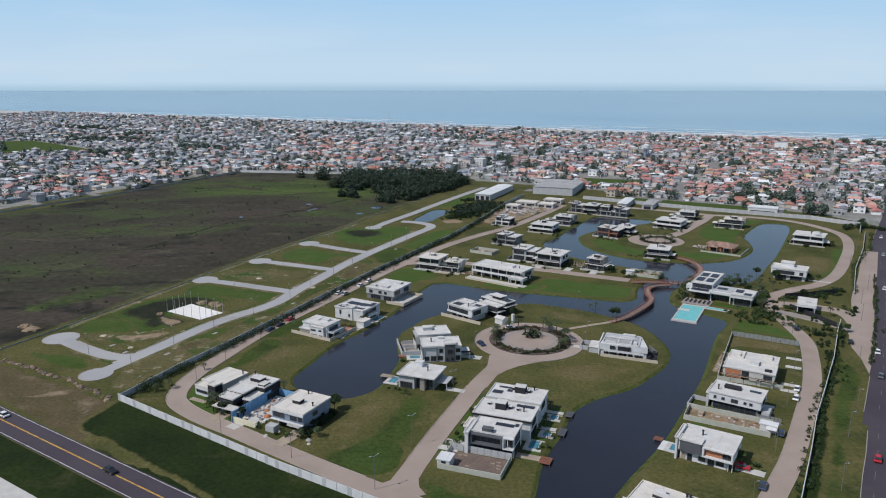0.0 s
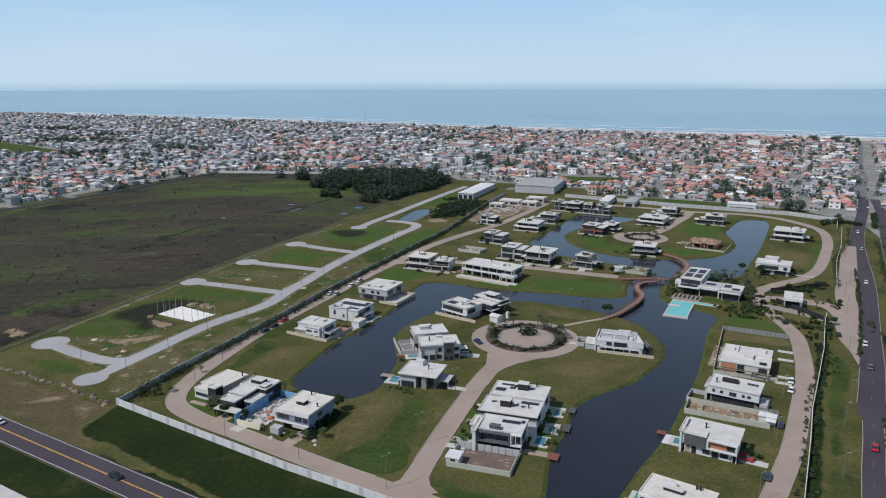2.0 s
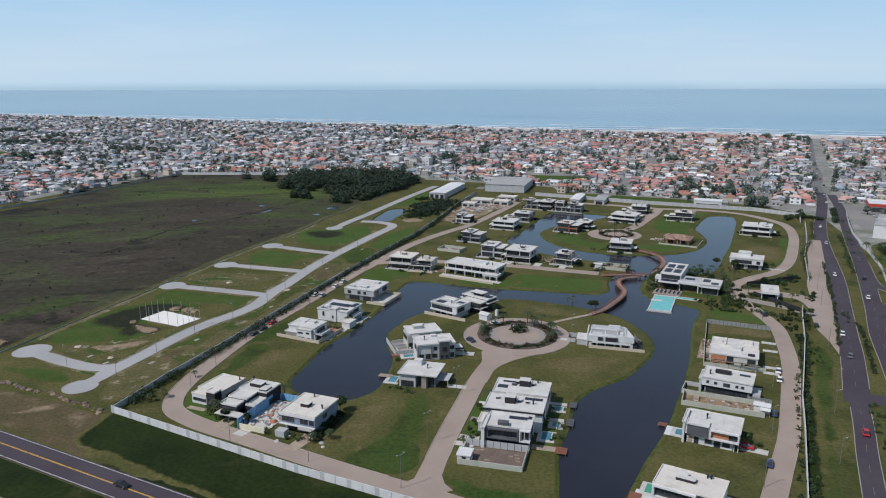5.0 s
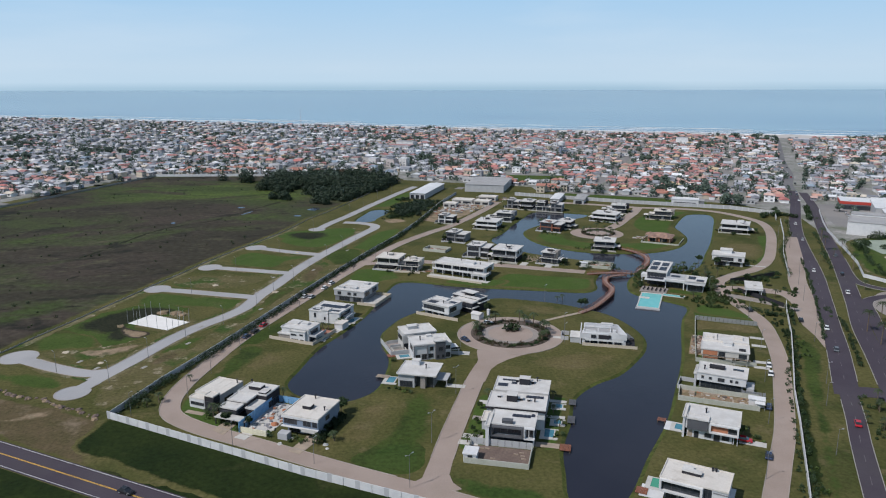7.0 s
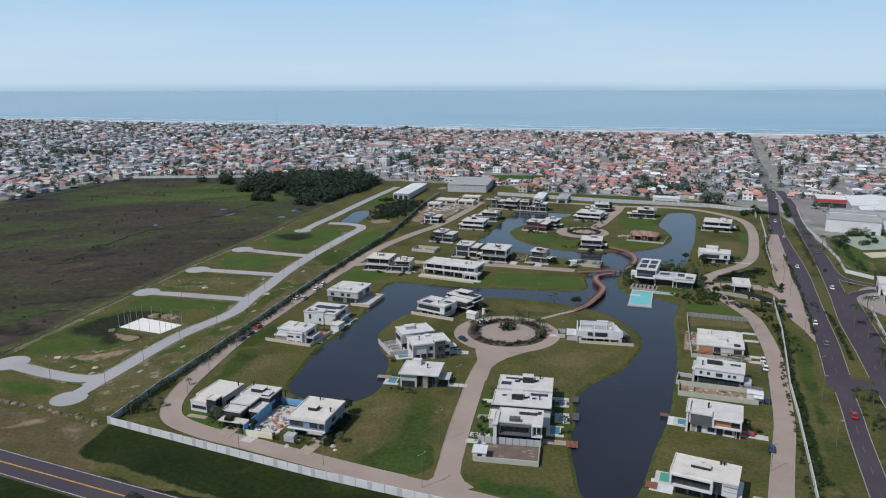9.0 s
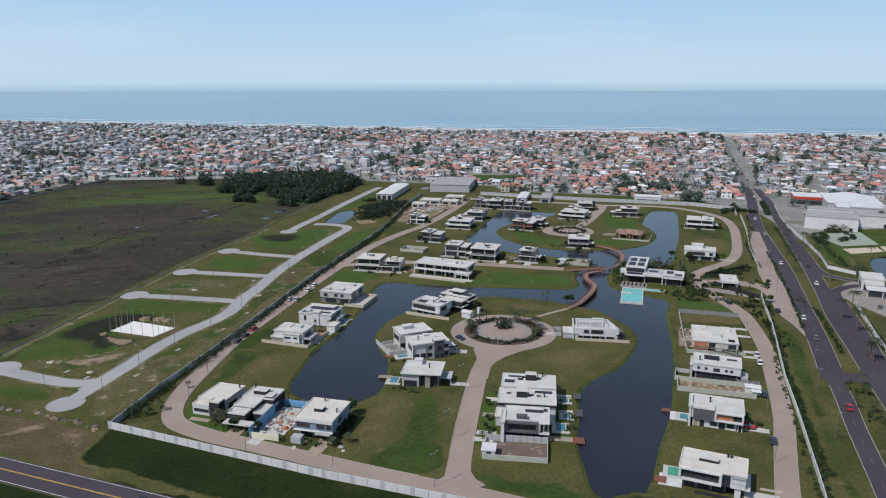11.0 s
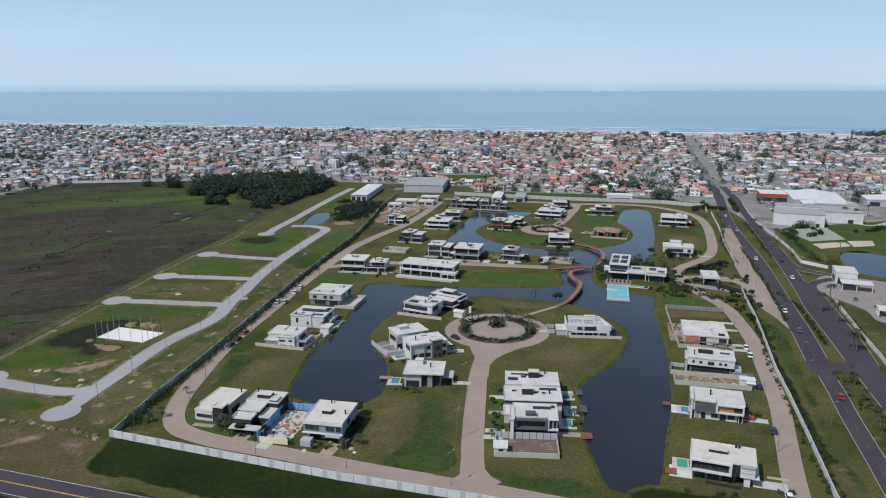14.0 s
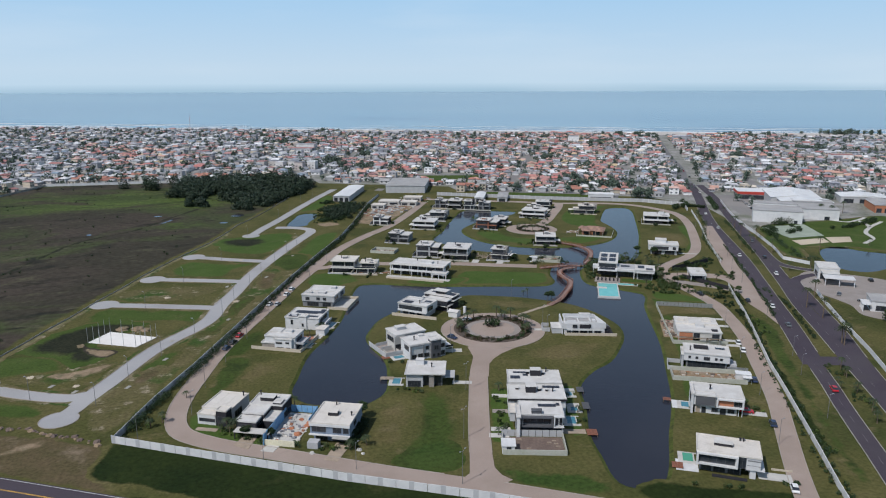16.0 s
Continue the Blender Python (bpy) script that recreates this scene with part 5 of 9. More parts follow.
    part("garden_screen", slabs((x0 - 1.6, x0 - 1.4, y0 - 2.0, y1, 0, 1.5)), r.choice((LGREY, BEIGE, GREY)), root)
    part("base_wall", slabs((x0 - 1.6, x1 + 1.6, y0 - 3.4, y0 - 3.2, -0.1, 0.7)), r.choice((BEIGE, LGREY, MOSSWALL)), root)
    return root


def framed(root, x0, x1, y, z0, z1, out, material, t=0.35):
    """A box frame that stands out from a front wall."""
    part("frame_surround", slabs((x0, x1, y - out, y, z1 - t, z1), (x0, x1, y - out, y, z0, z0 + t), (x0, x0 + t, y - out, y, z0 + t, z1 - t), (x1 - t, x1, y - out, y, z0 + t, z1 - t)), material, root)


# white house with a dark stair block
h = house("low white house with dark stair block and white roof", -65.7, 214.7, -29, [(-4.6, 4.6, -4.2, 7.1, 0, 4.4, WHITE), (-4.5, 1.2, -7.1, -4.3, 0, 3.6, WHITE), (1.6, 4.9, -7.4, -4.4, 0, 5.6, DARK)],
          [("S", -7.1, -3.9, 0.9, 1.3, 2.3, 2), ("E", 4.9, -7.0, -5.0, 1.0, 3.0, 1), ("E", 4.6, -2, 2, 0.4, 2.6, 2), ("S", -7.4, 2.1, 4.4, 1.2, 3.6, 2), ("W", -4.6, 0, 3, 1, 2.6, 1)], ROOFCREAM, over=0.1)
flue(h, 3.6, 5.6, 4.6)
# dark house with stepped white roofs
h = house("dark-clad house with stepped white flat roofs", -54.2, 206.2, -26, [(-5.1, 5.0, 1.0, 8.3, 0, 5.4, DARK), (-5.0, 1.6, -4.4, 0.9, 0, 5.0, DARK), (1.7, 4.9, -5.2, 0.9, 0, 3.4, DARK), (-5.2, 0.9, -8.4, -4.6, 2.5, 4.3, DARK)],
          [("S", -8.4, -4.8, 0.4, 2.8, 3.6, 3), ("E", 0.9, -8.0, -5.0, 2.8, 3.6, 1), ("E", 4.9, -4.6, -0.6, 0.4, 2.4, 2), ("E", 5.0, 2, 7, 0.6, 2.6, 3), ("S", -4.4, -4.4, 0.8, 0.2, 2.3, 3)], ROOFWHITE, over=0.05, low=0.86)
tank(h, -0.6, 4.6, 5.62, 4.2, 2.6, 1.3)
tank(h, 3.0, 3.2, 5.62, 2.4, 3.0, 0.5)
flue(h, -4.2, 7.4, 5.6)
part("canopy", slabs((-4.6, 5.8, -11.6, -8.6, 2.5, 2.75)), CONCRETE, h)
for x, y in ((-4.3, -11.3), (5.4, -11.3), (5.4, -8.9), (-4.8, -5.0), (0.5, -8.0)):
    part("post", slabs((x - 0.12, x + 0.12, y - 0.12, y + 0.12, 0, 2.5)), DARK, h)

# blue-grey house
h = house("blue-grey rendered house with cream flat roof", -35.2, 193.1, -26, [(-5.6, 5.6, -6.4, 6.4, 3.4, 7.0, BLUEWALL, ROOFCREAM), (-5.2, 5.2, -4.6, 6.2, 0, 3.4, BLUEWALL, None)],
          [("S", -6.4, -5.0, -1.2, 4.2, 6.2, 2), ("S", -6.4, 1.0, 3.2, 4.2, 6.0, 1), ("S", -6.4, 3.9, 5.2, 4.2, 6.0, 0), ("S", -4.6, -4.6, -1.4, 0.2, 2.6, 2), ("S", -4.6, 0.2, 4.6, 0.2, 2.5, 3), ("E", 5.6, -2, 0, 4.4, 5.8, 0), ("E", 5.2, 1, 3, 1, 2.4, 0)], ROOFCREAM)
part("band", slabs((-5.8, 5.8, -6.75, -6.5, 6.2, 7.05), (-5.8, 5.8, -7.2, -6.45, 3.2, 3.45)), WHITE, h)
part("balcony", slabs((1.2, 5.6, -8.2, -6.5, 3.0, 3.35), (1.2, 5.6, -8.2, -8.1, 3.35, 4.2)), CONCRETE, h)
part("annex", slabs((-5.4, -2.4, -9.8, -7.4, 0, 2.2)), LGREY, h)
tank(h, -0.6, -0.6, 7.22, 2.6, 2.2, 1.2, DARK, ROOFCREAM)
flue(h, -1.6, 5.4, 7.2)
flue(h, 4.6, -0.6, 7.2, 1.2)

# the house with wide eaves
h = house("light grey house with wide white eaves and stone pillar", -1.7, 220.6, -19, [(-6.1, -0.6, -4.9, 4.9, 0, 5.4, LGREY, None), (-0.5, 5.6, -3.6, 5.0, 0, 5.4, GREY, None), (1.4, 3.0, -5.0, -3.6, 0, 5.4, STONE, None)],
          [("S", -4.9, -5.4, -1.4, 0.2, 2.5, 3), ("S", -3.6, -0.2, 1.1, 0.2, 5.0, 0), ("S", -3.6, 3.3, 5.2, 0.2, 5.0, 1), ("W", -6.1, -3, 0, 3.4, 4.8, 1)])
flat_roof(h, -6.2, 6.4, -5.4, 5.4, 5.42, ROOFWHITE, 0.3, 0.25)
tank(h, -2.0, 3.4, 5.64, 2.6, 2.2, 1.9, WHITE)
flue(h, 2.0, 0.5, 5.64, 1.6)
part("carport_roof", slabs((5.8, 9.6, -2.2, 3.8, 2.6, 2.85)), LGREY, h)
for y in (-2.0, 3.5):
    part("post", slabs((9.3, 9.5, y, y + 0.2, 0, 2.6)), LGREY, h)
pool(-11, 223, -19, 2.6, 4.6, POOL_BLUE)
dock(-13.6, 226, -19, 4.5, 2.4, TANWOOD)
paving(9.4, 215.8, -19, 6.4, 2.4, CONCRETE)

# the white house with a grey tower, and its grey neighbour
h = house("white two-storey house with grey tower", 3.8, 243.9, 8, [(-6.8, 6.8, -4.4, 4.8, 0, 6.4, WHITE), (1.0, 4.6, -5.3, -2.0, 0, 7.7, CHARCOAL)],
          [("S", -4.4, -6.0, -4.6, 0.8, 2.4, 0), ("S", -4.4, -3.8, -2.2, 0.2, 2.5, 1), ("S", -4.4, -1.4, 0.2, 0.9, 2.4, 0), ("S", -4.4, -0.8, 0.2, 4.0, 5.4, 0), ("S", -5.3, 2.1, 3.6, 3.8, 5.4, 1), ("S", -4.4, 5.0, 6.4, 4.0, 5.4, 0), ("S", -4.4, 5.0, 6.4, 0.6, 2.4, 0), ("W", -6.8, -3, 1, 3.6, 5.4, 1), ("S", -5.3, 1.5, 2.2, 0.8, 2.0, 0), ("S", -5.3, 3.2, 4.0, 0.8, 2.0, 0)])
part("surround", slabs((-6.9, -1.6, -4.75, -4.45, 0, 0.35), (-6.9, -6.5, -4.75, -4.45, 0.35, 6.4), (-2.0, -1.6, -4.75, -4.45, 0.35, 6.4), (-6.5, -2.0, -4.75, -4.45, 6.0, 6.4)), GREY, h)
part("carport_roof", slabs((6.9, 10.4, -3.4, 2.4, 2.7, 2.95)), WHITE, h)
part("glazed_rail", slabs((6.9, 10.4, -3.4, -3.34, 2.95, 3.8)), GLASS, h)
for x, y in ((10.0, -3.2), (10.0, 2.0)):
    part("post", slabs((x, x + 0.2, y, y + 0.2, 0, 2.7)), WHITE, h)
flue(h, -3.4, 0.4, 6.6)
tank(h, 0.4, 3.4, 6.62, 1.8, 1.4, 0.7, WHITE)
h = house("light grey house with white roof beams and terrace", -0.1, 256.1, 13, [(-5.6, 6.4, -4.4, 4.6, 0, 6.2, LGREY), (-6.6, -2.4, -4.8, 1.6, 0, 6.0, CONCRETE, None)],
          [("S", -4.4, -1.8, 1.0, 3.6, 5.4, 1), ("S", -4.4, 2.0, 5.6, 3.6, 5.4, 2), ("W", -6.6, -4, 1, 3.6, 5.4, 2), ("S", -4.8, -6.2, -2.8, 0.3, 2.6, 1)])
part("roof_beams", slabs(*[(-6.8, -2.2, -4.6 + k * 1.2, -4.4 + k * 1.2, 6.05, 6.35) for k in range(6)]), WHITE, h)
tank(h, -1.2, 1.6, 6.42, 3.4, 2.6, 1.3, LGREY)
tank(h, 1.0, 3.9, 6.42, 1.4, 1.2, 0.6, LGREY)
garden_wall(-7.6, 252.5, 13, 8.5, 15, 1.6, LGREY, "grey garden wall with white lakeside face round the terrace", "SW")
garden_wall(-7.2, 254.8, 13, 7.0, 5.0, 1.3, LGREY, "grey partition walls on the lakeside terrace", "NSE")
garden_wall(-7.0, 249.0, 13, 5.0, 4.0, 1.0, CONCRETE, "low concrete basin on the lakeside terrace", "NSWE")
paving(-9.4, 244.6, 8, 4.0, 2.6, TIMBER, "orange-brown timber deck by the small pool", 0.2)
paving(-6.8, 252.5, 13, 7.6, 14, PAVER_DARK, "grey paved terrace inside the garden wall")
pool(-5.4, 243.4, 8, 3.6, 2.6, POOL_BLUE)
dock(-8.6, 246.2, 8, 3.4, 1.8)
paving(14.0, 244.5, -16, 9, 3.2, CONCRETE)

# two shore houses by the roundabout
h = house("white house with long glazed upper floor at the shore", 13.8, 289.6, -43, [(-6.8, 6.8, -4.8, 4.8, 2.7, 5.9, WHITE), (-6.2, 6.0, -4.2, 4.4, 0, 2.7, LGREY, None)],
          [("S", -4.8, -6.3, 4.4, 3.3, 5.2, 6), ("E", 6.8, -4.0, 0.4, 3.3, 5.2, 2), ("S", -4.2, -4.6, -2.6, 0.8, 2.1, 1), ("S", -4.2, -1.4, 0.6, 0.8, 2.1, 1), ("S", -4.2, 2.0, 4.0, 0.8, 2.1, 1)])
tank(h, -1.6, 3.6, 6.12, 4.6, 1.4, 0.5, WHITE)
flue(h, 1.8, -1.6, 6.1, 1.2)
panels(h, -5.6, -3.6, 6.15, 4, 2)
panels(h, 2.6, -0.6, 6.15, 3, 2)
part("roof_upstand", slabs((-6.6, 6.6, -0.5, -0.25, 6.1, 6.6), (0.8, 1.05, -0.2, 4.4, 6.1, 6.5)), LGREY, h)
part("balcony_rail", slabs((-6.8, 6.8, -5.4, -5.34, 2.7, 3.5), (-6.8, 6.8, -5.4, -4.85, 2.5, 2.68)), WHITE, h)
garden_wall(11.0, 285.0, -36, 20, 1.0, 1.3, BEIGE, "low beige retaining wall along the shore plot", "S")
h = house("dark house under stepped white flat roofs", 25.5, 296.3, -46, [(-7.0, 7.0, -1.0, 4.8, 0, 5.9, DARK), (-4.0, 6.4, -5.0, -1.1, 0, 5.0, DARK)],
          [("S", -5.0, -3.4, 1.0, 0.4, 4.2, 3), ("S", -5.0, 2.0, 6.0, 3.0, 4.4, 2), ("E", 7.0, 0, 4, 3, 5, 2)])
tank(h, -0.4, 2.2, 6.12, 4.0, 2.4, 1.3)
part("roof_tier", slabs((-7.9, 7.9, -1.9, 5.6, 4.3, 4.6), (-5.2, 7.4, -6.4, -1.2, 2.7, 3.0), (-3.6, 3.0, 0.2, 4.4, 7.7, 7.95)), ROOFWHITE, h)
part("balcony_rail", slabs((-5.0, 7.2, -6.3, -6.24, 3.0, 3.8)), GLASS, h)
for x in (-4.9, 1.0, 7.0):
    part("post", slabs((x, x + 0.2, -6.2, -6.0, 0, 2.7)), WHITE, h)
panels(h, -5.6, 2.4, 6.15, 3, 1)
panels(h, 3.0, 1.2, 6.15, 3, 2)
h2 = house("small white garage with pitched roof", 27.5, 281.5, -43, [(-2.0, 2.0, -1.8, 1.8, 0, 2.4, WHITE, None)])
bm = bmesh.new()
v = [bm.verts.new(p) for p in ((-2.3, -2.1, 2.35), (2.3, -2.1, 2.35), (2.3, 2.1, 2.35), (-2.3, 2.1, 2.35), (-2.3, 0, 3.1), (2.3, 0, 3.1))]
for f in ((0, 1, 5, 4), (2, 3, 4, 5), (1, 2, 5), (3, 0, 4), (3, 2, 1, 0)):
    bm.faces.new([v[i] for i in f])
part("roof", bm, ROOFWHITE, h2)
tank(h2, 3.2, 3.4, 0, 1.0, 1.0, 3.6, WHITE)

# the white house with a slanted side
root = thing("house", "white two-storey house with slanted side and window rows", "house", 70.8, 250.4, -19, group="houses of the estate")
root.scale.z = 0.76
for z0, z1, d in ((0, 2.9, 0.0), (2.9, 5.9, 0.35)):
    bm = bmesh.new()
    ring = ((-7.8 - d, -5.2 - d), (8.2 + d, -4.2 - d), (5.2 + d, 5.4 + d), (-6.4 - d, 5.2 + d))
    lo, hi = [[bm.verts.new((*p, z)) for p in ring] for z in (z0, z1)]
    for i in range(4):
        bm.faces.new((lo[i], lo[(i + 1) % 4], hi[(i + 1) % 4], hi[i]))
    bm.faces.new(hi)
    bm.faces.new(lo[::-1])
    part("wall", bm, WHITE, root)
for sgn in (0, 1):
    part("roof", slabs((-7.2, 5.4, -4.6 + sgn * 5, 0.2 + sgn * 4.9, 5.92, 6.1 + sgn * 0.3)), FIBRE if sgn == 0 else LGREY, root)
for k, (a, b) in enumerate(((-6.6, -5.2), (-4.4, -2.2), (-1.4, 1.2), (2.0, 3.2), (4.2, 6.6))):
    y = -5.2 + (a + b) / 2 * 0.0625 + 0.42
    window(root, "S", y - 0.12, a, b, 0.4, 2.2, 1)
    if k in (1, 2, 3):
        window(root, "S", y - 0.5, a, b - 0.6, 3.7, 5.2, 1)
part("parapet", slabs((-7.4, 5.6, -4.8, -4.55, 5.9, 6.6), (-7.4, -7.1, -4.5, 4.8, 5.9, 6.6), (5.2, 5.5, -4.5, 4.6, 5.9, 6.5), (-7.0, 5.1, 4.7, 4.95, 5.9, 6.7), (-2.2, -1.9, -4.5, 4.6, 5.9, 6.4)), WHITE, root)
part("side_fin", slabs((-8.6, -8.2, -5.6, 5.4, 0, 6.3)), WHITE, root)
part("balcony", slabs((-6.6, 7.4, -6.7, -5.6, 2.7, 2.95), (-6.6, 7.4, -6.7, -6.6, 2.95, 3.7)), WHITE, root)
part("dark_terrace", slabs((8.4, 11.6, -6.4, 4.2, 0, 0.3), (8.5, 9.6, -4.6, -1.4, 0.3, 1.6), (9.8, 11.0, 0.2, 2.6, 0.3, 1.3)), DARK, root)
part("slanted_roof", slabs((-6.2, 4.4, 0.6, 4.4, 6.5, 6.7)), LGREY, root)
part("roof_upstand", slabs((-6.6, -3.0, -3.6, -3.3, 6.1, 6.8), (2.4, 2.7, -4.5, 0.4, 6.1, 7.0), (-7.0, 2.3, 0.3, 0.55, 6.4, 7.1), (3.4, 4.6, -3.4, -1.6, 6.1, 6.9)), WHITE, root)
# dark board before the wall, standing in for a recess in shade
part("dark_recess", slabs((-1.8, 2.2, -5.64, -5.56, 3.3, 5.4)), DARK, root)
part("low_wing", slabs((-12.2, -8.7, -4.4, 2.4, 0, 2.7)), LGREY, root)
part("wing_roof", slabs((-12.4, -8.65, -4.6, 2.6, 2.7, 2.95)), ROOFWHITE, root)
part("side_stair", slabs(*[(8.5 + k * 0.4, 8.9 + k * 0.4, 2.4, 4.0, 0.3, 3.2 - k * 0.4) for k in range(7)]), GREY, root)
tank(root, 1.2, 3.4, 6.6, 4.2, 1.4, 0.9, WHITE)
tank(root, -4.6, 0.8, 6.1, 1.6, 1.4, 0.6, LGREY)
garden_wall(71.0, 243.6, -20, 20, 1.2, 1.1, BEIGE, "low beige retaining wall before the lawn", "S")
garden_wall(57.4, 255.6, -19, 3.0, 6, 1.6, LGREY, "white wall screening a side terrace", "SWN")
paving(55.2, 255.4, -19, 5, 2.2, CONCRETE)

# three white houses in a row by the lake
h = house("white house with blue-grey solar collectors on its roof", 28.1, 200.6, -19, [(-8.1, 8.1, -4.9, 4.9, 0, 7.0, WHITE)], [("W", -8.1, -3, 0, 4, 5.6, 1), ("E", 8.1, -3, 1, 4, 6, 2), ("S", -4.9, -6, -3, 4, 6, 1)])
tank(h, 0.6, 1.6, 7.22, 3.2, 2.4, 2.3)
tank(h, 3.0, 2.2, 7.22, 0.8, 1.4, 0.9)
tank(h, -1.8, 2.6, 7.22, 0.8, 1.2, 0.9)
flue(h, 4.2, 4.0, 7.2, 1.4)
panels(h, -7.4, -1.8, 7.3, 3, 1, 1.0, 2.2)
panels(h, -6.4, 2.6, 7.3, 4, 1, 1.2, 1.1)
panels(h, -3.4, 0.4, 7.3, 2, 1, 0.8, 1.6)
h = house("white house with black fascia and roof tanks", 24.2, 189.9, -19, [(-8.3, 8.3, -4.9, 4.9, 0, 7.0, WHITE)], [("W", -8.3, -3, 0, 4, 5.6, 1), ("E", 8.3, -3, 1, 4, 6, 2), ("E", 8.3, -4, 2, 0.4, 2.6, 2), ("S", -4.9, -0.6, 1.2, 3.4, 5.8, 0)])
part("fascia", slabs((-8.7, 8.7, -5.35, -5.16, 6.55, 7.25)), DARK, h)
tank(h, -1.6, 0.6, 7.22, 3.0, 2.8, 2.3)
tank(h, 1.0, 1.2, 7.22, 0.9, 1.4, 0.9)
tank(h, -5.6, 1.8, 7.22, 0.9, 0.9, 0.7)
tank(h, 3.2, 0.8, 7.22, 0.8, 0.8, 0.7)
flue(h, 5.0, 0.4, 7.2, 1.3)
panels(h, 2.2, 2.8, 7.3, 5, 1, 1.0, 1.6)
h = house("white framed house with dark glazed front", 20.3, 178.8, -19, [(-5.6, 6.4, -3.4, 4.8, 0, 7.0, WHITE), (-6.6, -5.7, -5.4, 2.0, 0, 7.2, WHITE), (-8.3, -6.8, -1.0, 4.2, 3.2, 6.4, LGREY, ROOFCREAM)],
          [("S", -3.4, -4.6, 2.8, 4.0, 6.2, 3), ("S", -3.4, 4.4, 6.0, 3.4, 6.4, 1), ("S", -3.4, -5.2, 6.0, 0.2, 2.7, 6), ("E", 6.4, -2.4, 2.4, 3.6, 6.2, 2), ("E", 6.4, -2.4, 3.0, 0.2, 2.6, 3), ("W", -6.6, -4.6, -3.8, 0.8, 6.2, 0)])
framed(h, -5.3, 3.5, -3.5, 3.3, 6.9, 1.2, CHARCOAL, 0.45)
part("base_cladding", slabs((-5.5, 6.3, -3.46, -3.41, 2.75, 3.3), (-5.5, -5.25, -3.46, -3.41, 0, 2.75)), DARK, h)
part("balcony", slabs((3.7, 6.6, -4.8, -3.5, 3.2, 3.5), (3.7, 3.95, -4.8, -3.5, 3.5, 6.9), (5.0, 5.15, -4.8, -4.65, 3.5, 6.9), (3.7, 6.6, -4.8, -3.5, 6.9, 7.2)), WHITE, h)
tank(h, -1.0, -2.6, 7.22, 2.8, 1.6, 1.2, CHARCOAL, CHARCOAL)
panels(h, -0.2, 1.6, 7.3, 5, 1, 1.0, 1.7)
panels(h, 5.0, 2.4, 7.3, 1, 1, 1.0, 1.7)
pool(31.4, 180.6, -19, 2.6, 4.6, POOL_BLUE)
pool(38.8, 197.2, -19, 2.0, 2.6, POOL_BLUE)
pool(35.6, 187.0, -19, 2.0, 2.6, POOL_BLUE)
for x, y, w, d in ((43.6, 199.0, 2.2, 3.8), (39.9, 187.8, 2.2, 4.6)):
    dock(x, y, -19, w, d, CHARCOAL)
dock(33.6, 172.0, -19, 3.0, 3.6, TIMBER)
paving(29.2, 174.2, -19, 6.5, 2.6, TANWOOD, "timber terrace beside the pool")
paving(38.6, 200.8, -19, 7, 1.8, CONCRETE)
paving(35.4, 190.4, -19, 6.5, 1.8, CONCRETE)
for x, y, m in ((17.8, 202.4, CONCRETE), (14.2, 192.2, PAVER_DARK), (9.8, 181.6, CONCRETE), (8.0, 178.2, CONCRETE)):
    paving(x, y, -19, 5.6, 2.4, m)
# the walled building plot
garden_wall(14.9, 170.0, -19, 17.0, 10.2, 1.5, surf("mossy_concrete", (0.36, 0.37, 0.31), (0.42, 0.42, 0.37), 0.9, big=0.4), "pale concrete wall round an unbuilt plot", "SEW")
paving(14.9, 170.0, -19, 16.4, 9.7, BROWNSOIL, "brown bare soil inside the walled plot", 0.06)
wall_line("site_fence", [(8.4, 177.8), (24.8, 172.2)], 2.0, 0.08, LGREY, "grey sheet fence behind the plot", 2.0, category="fence")
house("small white site hut", 7.4, 169.8, -19, [(-1.7, 1.7, -1.9, 1.9, 0, 2.2, WHITE, SHED)], [("S", -1.9, -0.4, 0.6, 0.1, 1.9, 0)], rim=0.08, group="site huts")
bm = slabs(*[(x, x + 1.2, y, y + 0.25, 0.06, 0.3) for x, y in ((-2.0, -1.8), (3.8, 1.6), (5.2, 2.6), (6.0, -0.5), (-5.6, 2.9), (-4.2, 3.1), (5.6, 1.0))])
tagged(part("timber_stack", bm, TANWOOD, m=pose(14.9, 170.0, 0, 0, 0, -19)), "loose building timber lying on the soil", "timber")

# houses along the east street
h = house("white house with framed dark glazing and cream roof", 57.7, 145.2, -35, [(-7.5, 7.5, -4.4, 4.5, 3.2, 7.0, WHITE, ROOFCREAM), (-6.6, 3.2, -3.0, 4.2, 0, 3.2, GREY, None), (5.2, 6.6, -4.0, 3.6, 0, 3.2, WHITE, None)],
          [("S", -4.4, -6.9, 1.4, 3.9, 6.2, 3), ("S", -4.4, 2.5, 4.0, 3.4, 6.8, 1), ("S", -3.0, -6.2, -3.9, 0.2, 2.7, 1), ("S", -3.0, -3.2, -0.6, 0.2, 2.7, 1), ("S", -3.0, 0.2, 2.8, 0.2, 2.7, 1), ("W", -7.5, -3, 3, 3.8, 6.2, 2)], ROOFCREAM)
framed(h, -7.6, 2.2, -4.5, 3.2, 7.0, 0.8, WHITE, 0.5)
part("groove", slabs((4.4, 7.5, -4.46, -4.4, 4.5, 4.6), (4.4, 7.5, -4.46, -4.4, 5.9, 6.3)), GREY, h)
tank(h, -1.2, 0.2, 7.22, 4.4, 1.6, 0.9)
tank(h, -2.2, 1.8, 7.22, 2.2, 1.2, 1.0, WHITE)
flue(h, 3.0, 3.8, 7.2, 0.9)
flue(h, 3.8, 3.8, 7.2, 0.9)
part("carport_roof", slabs((4.2, 8.6, -4.4, 4.0, 2.95, 3.15)), WHITE, h)
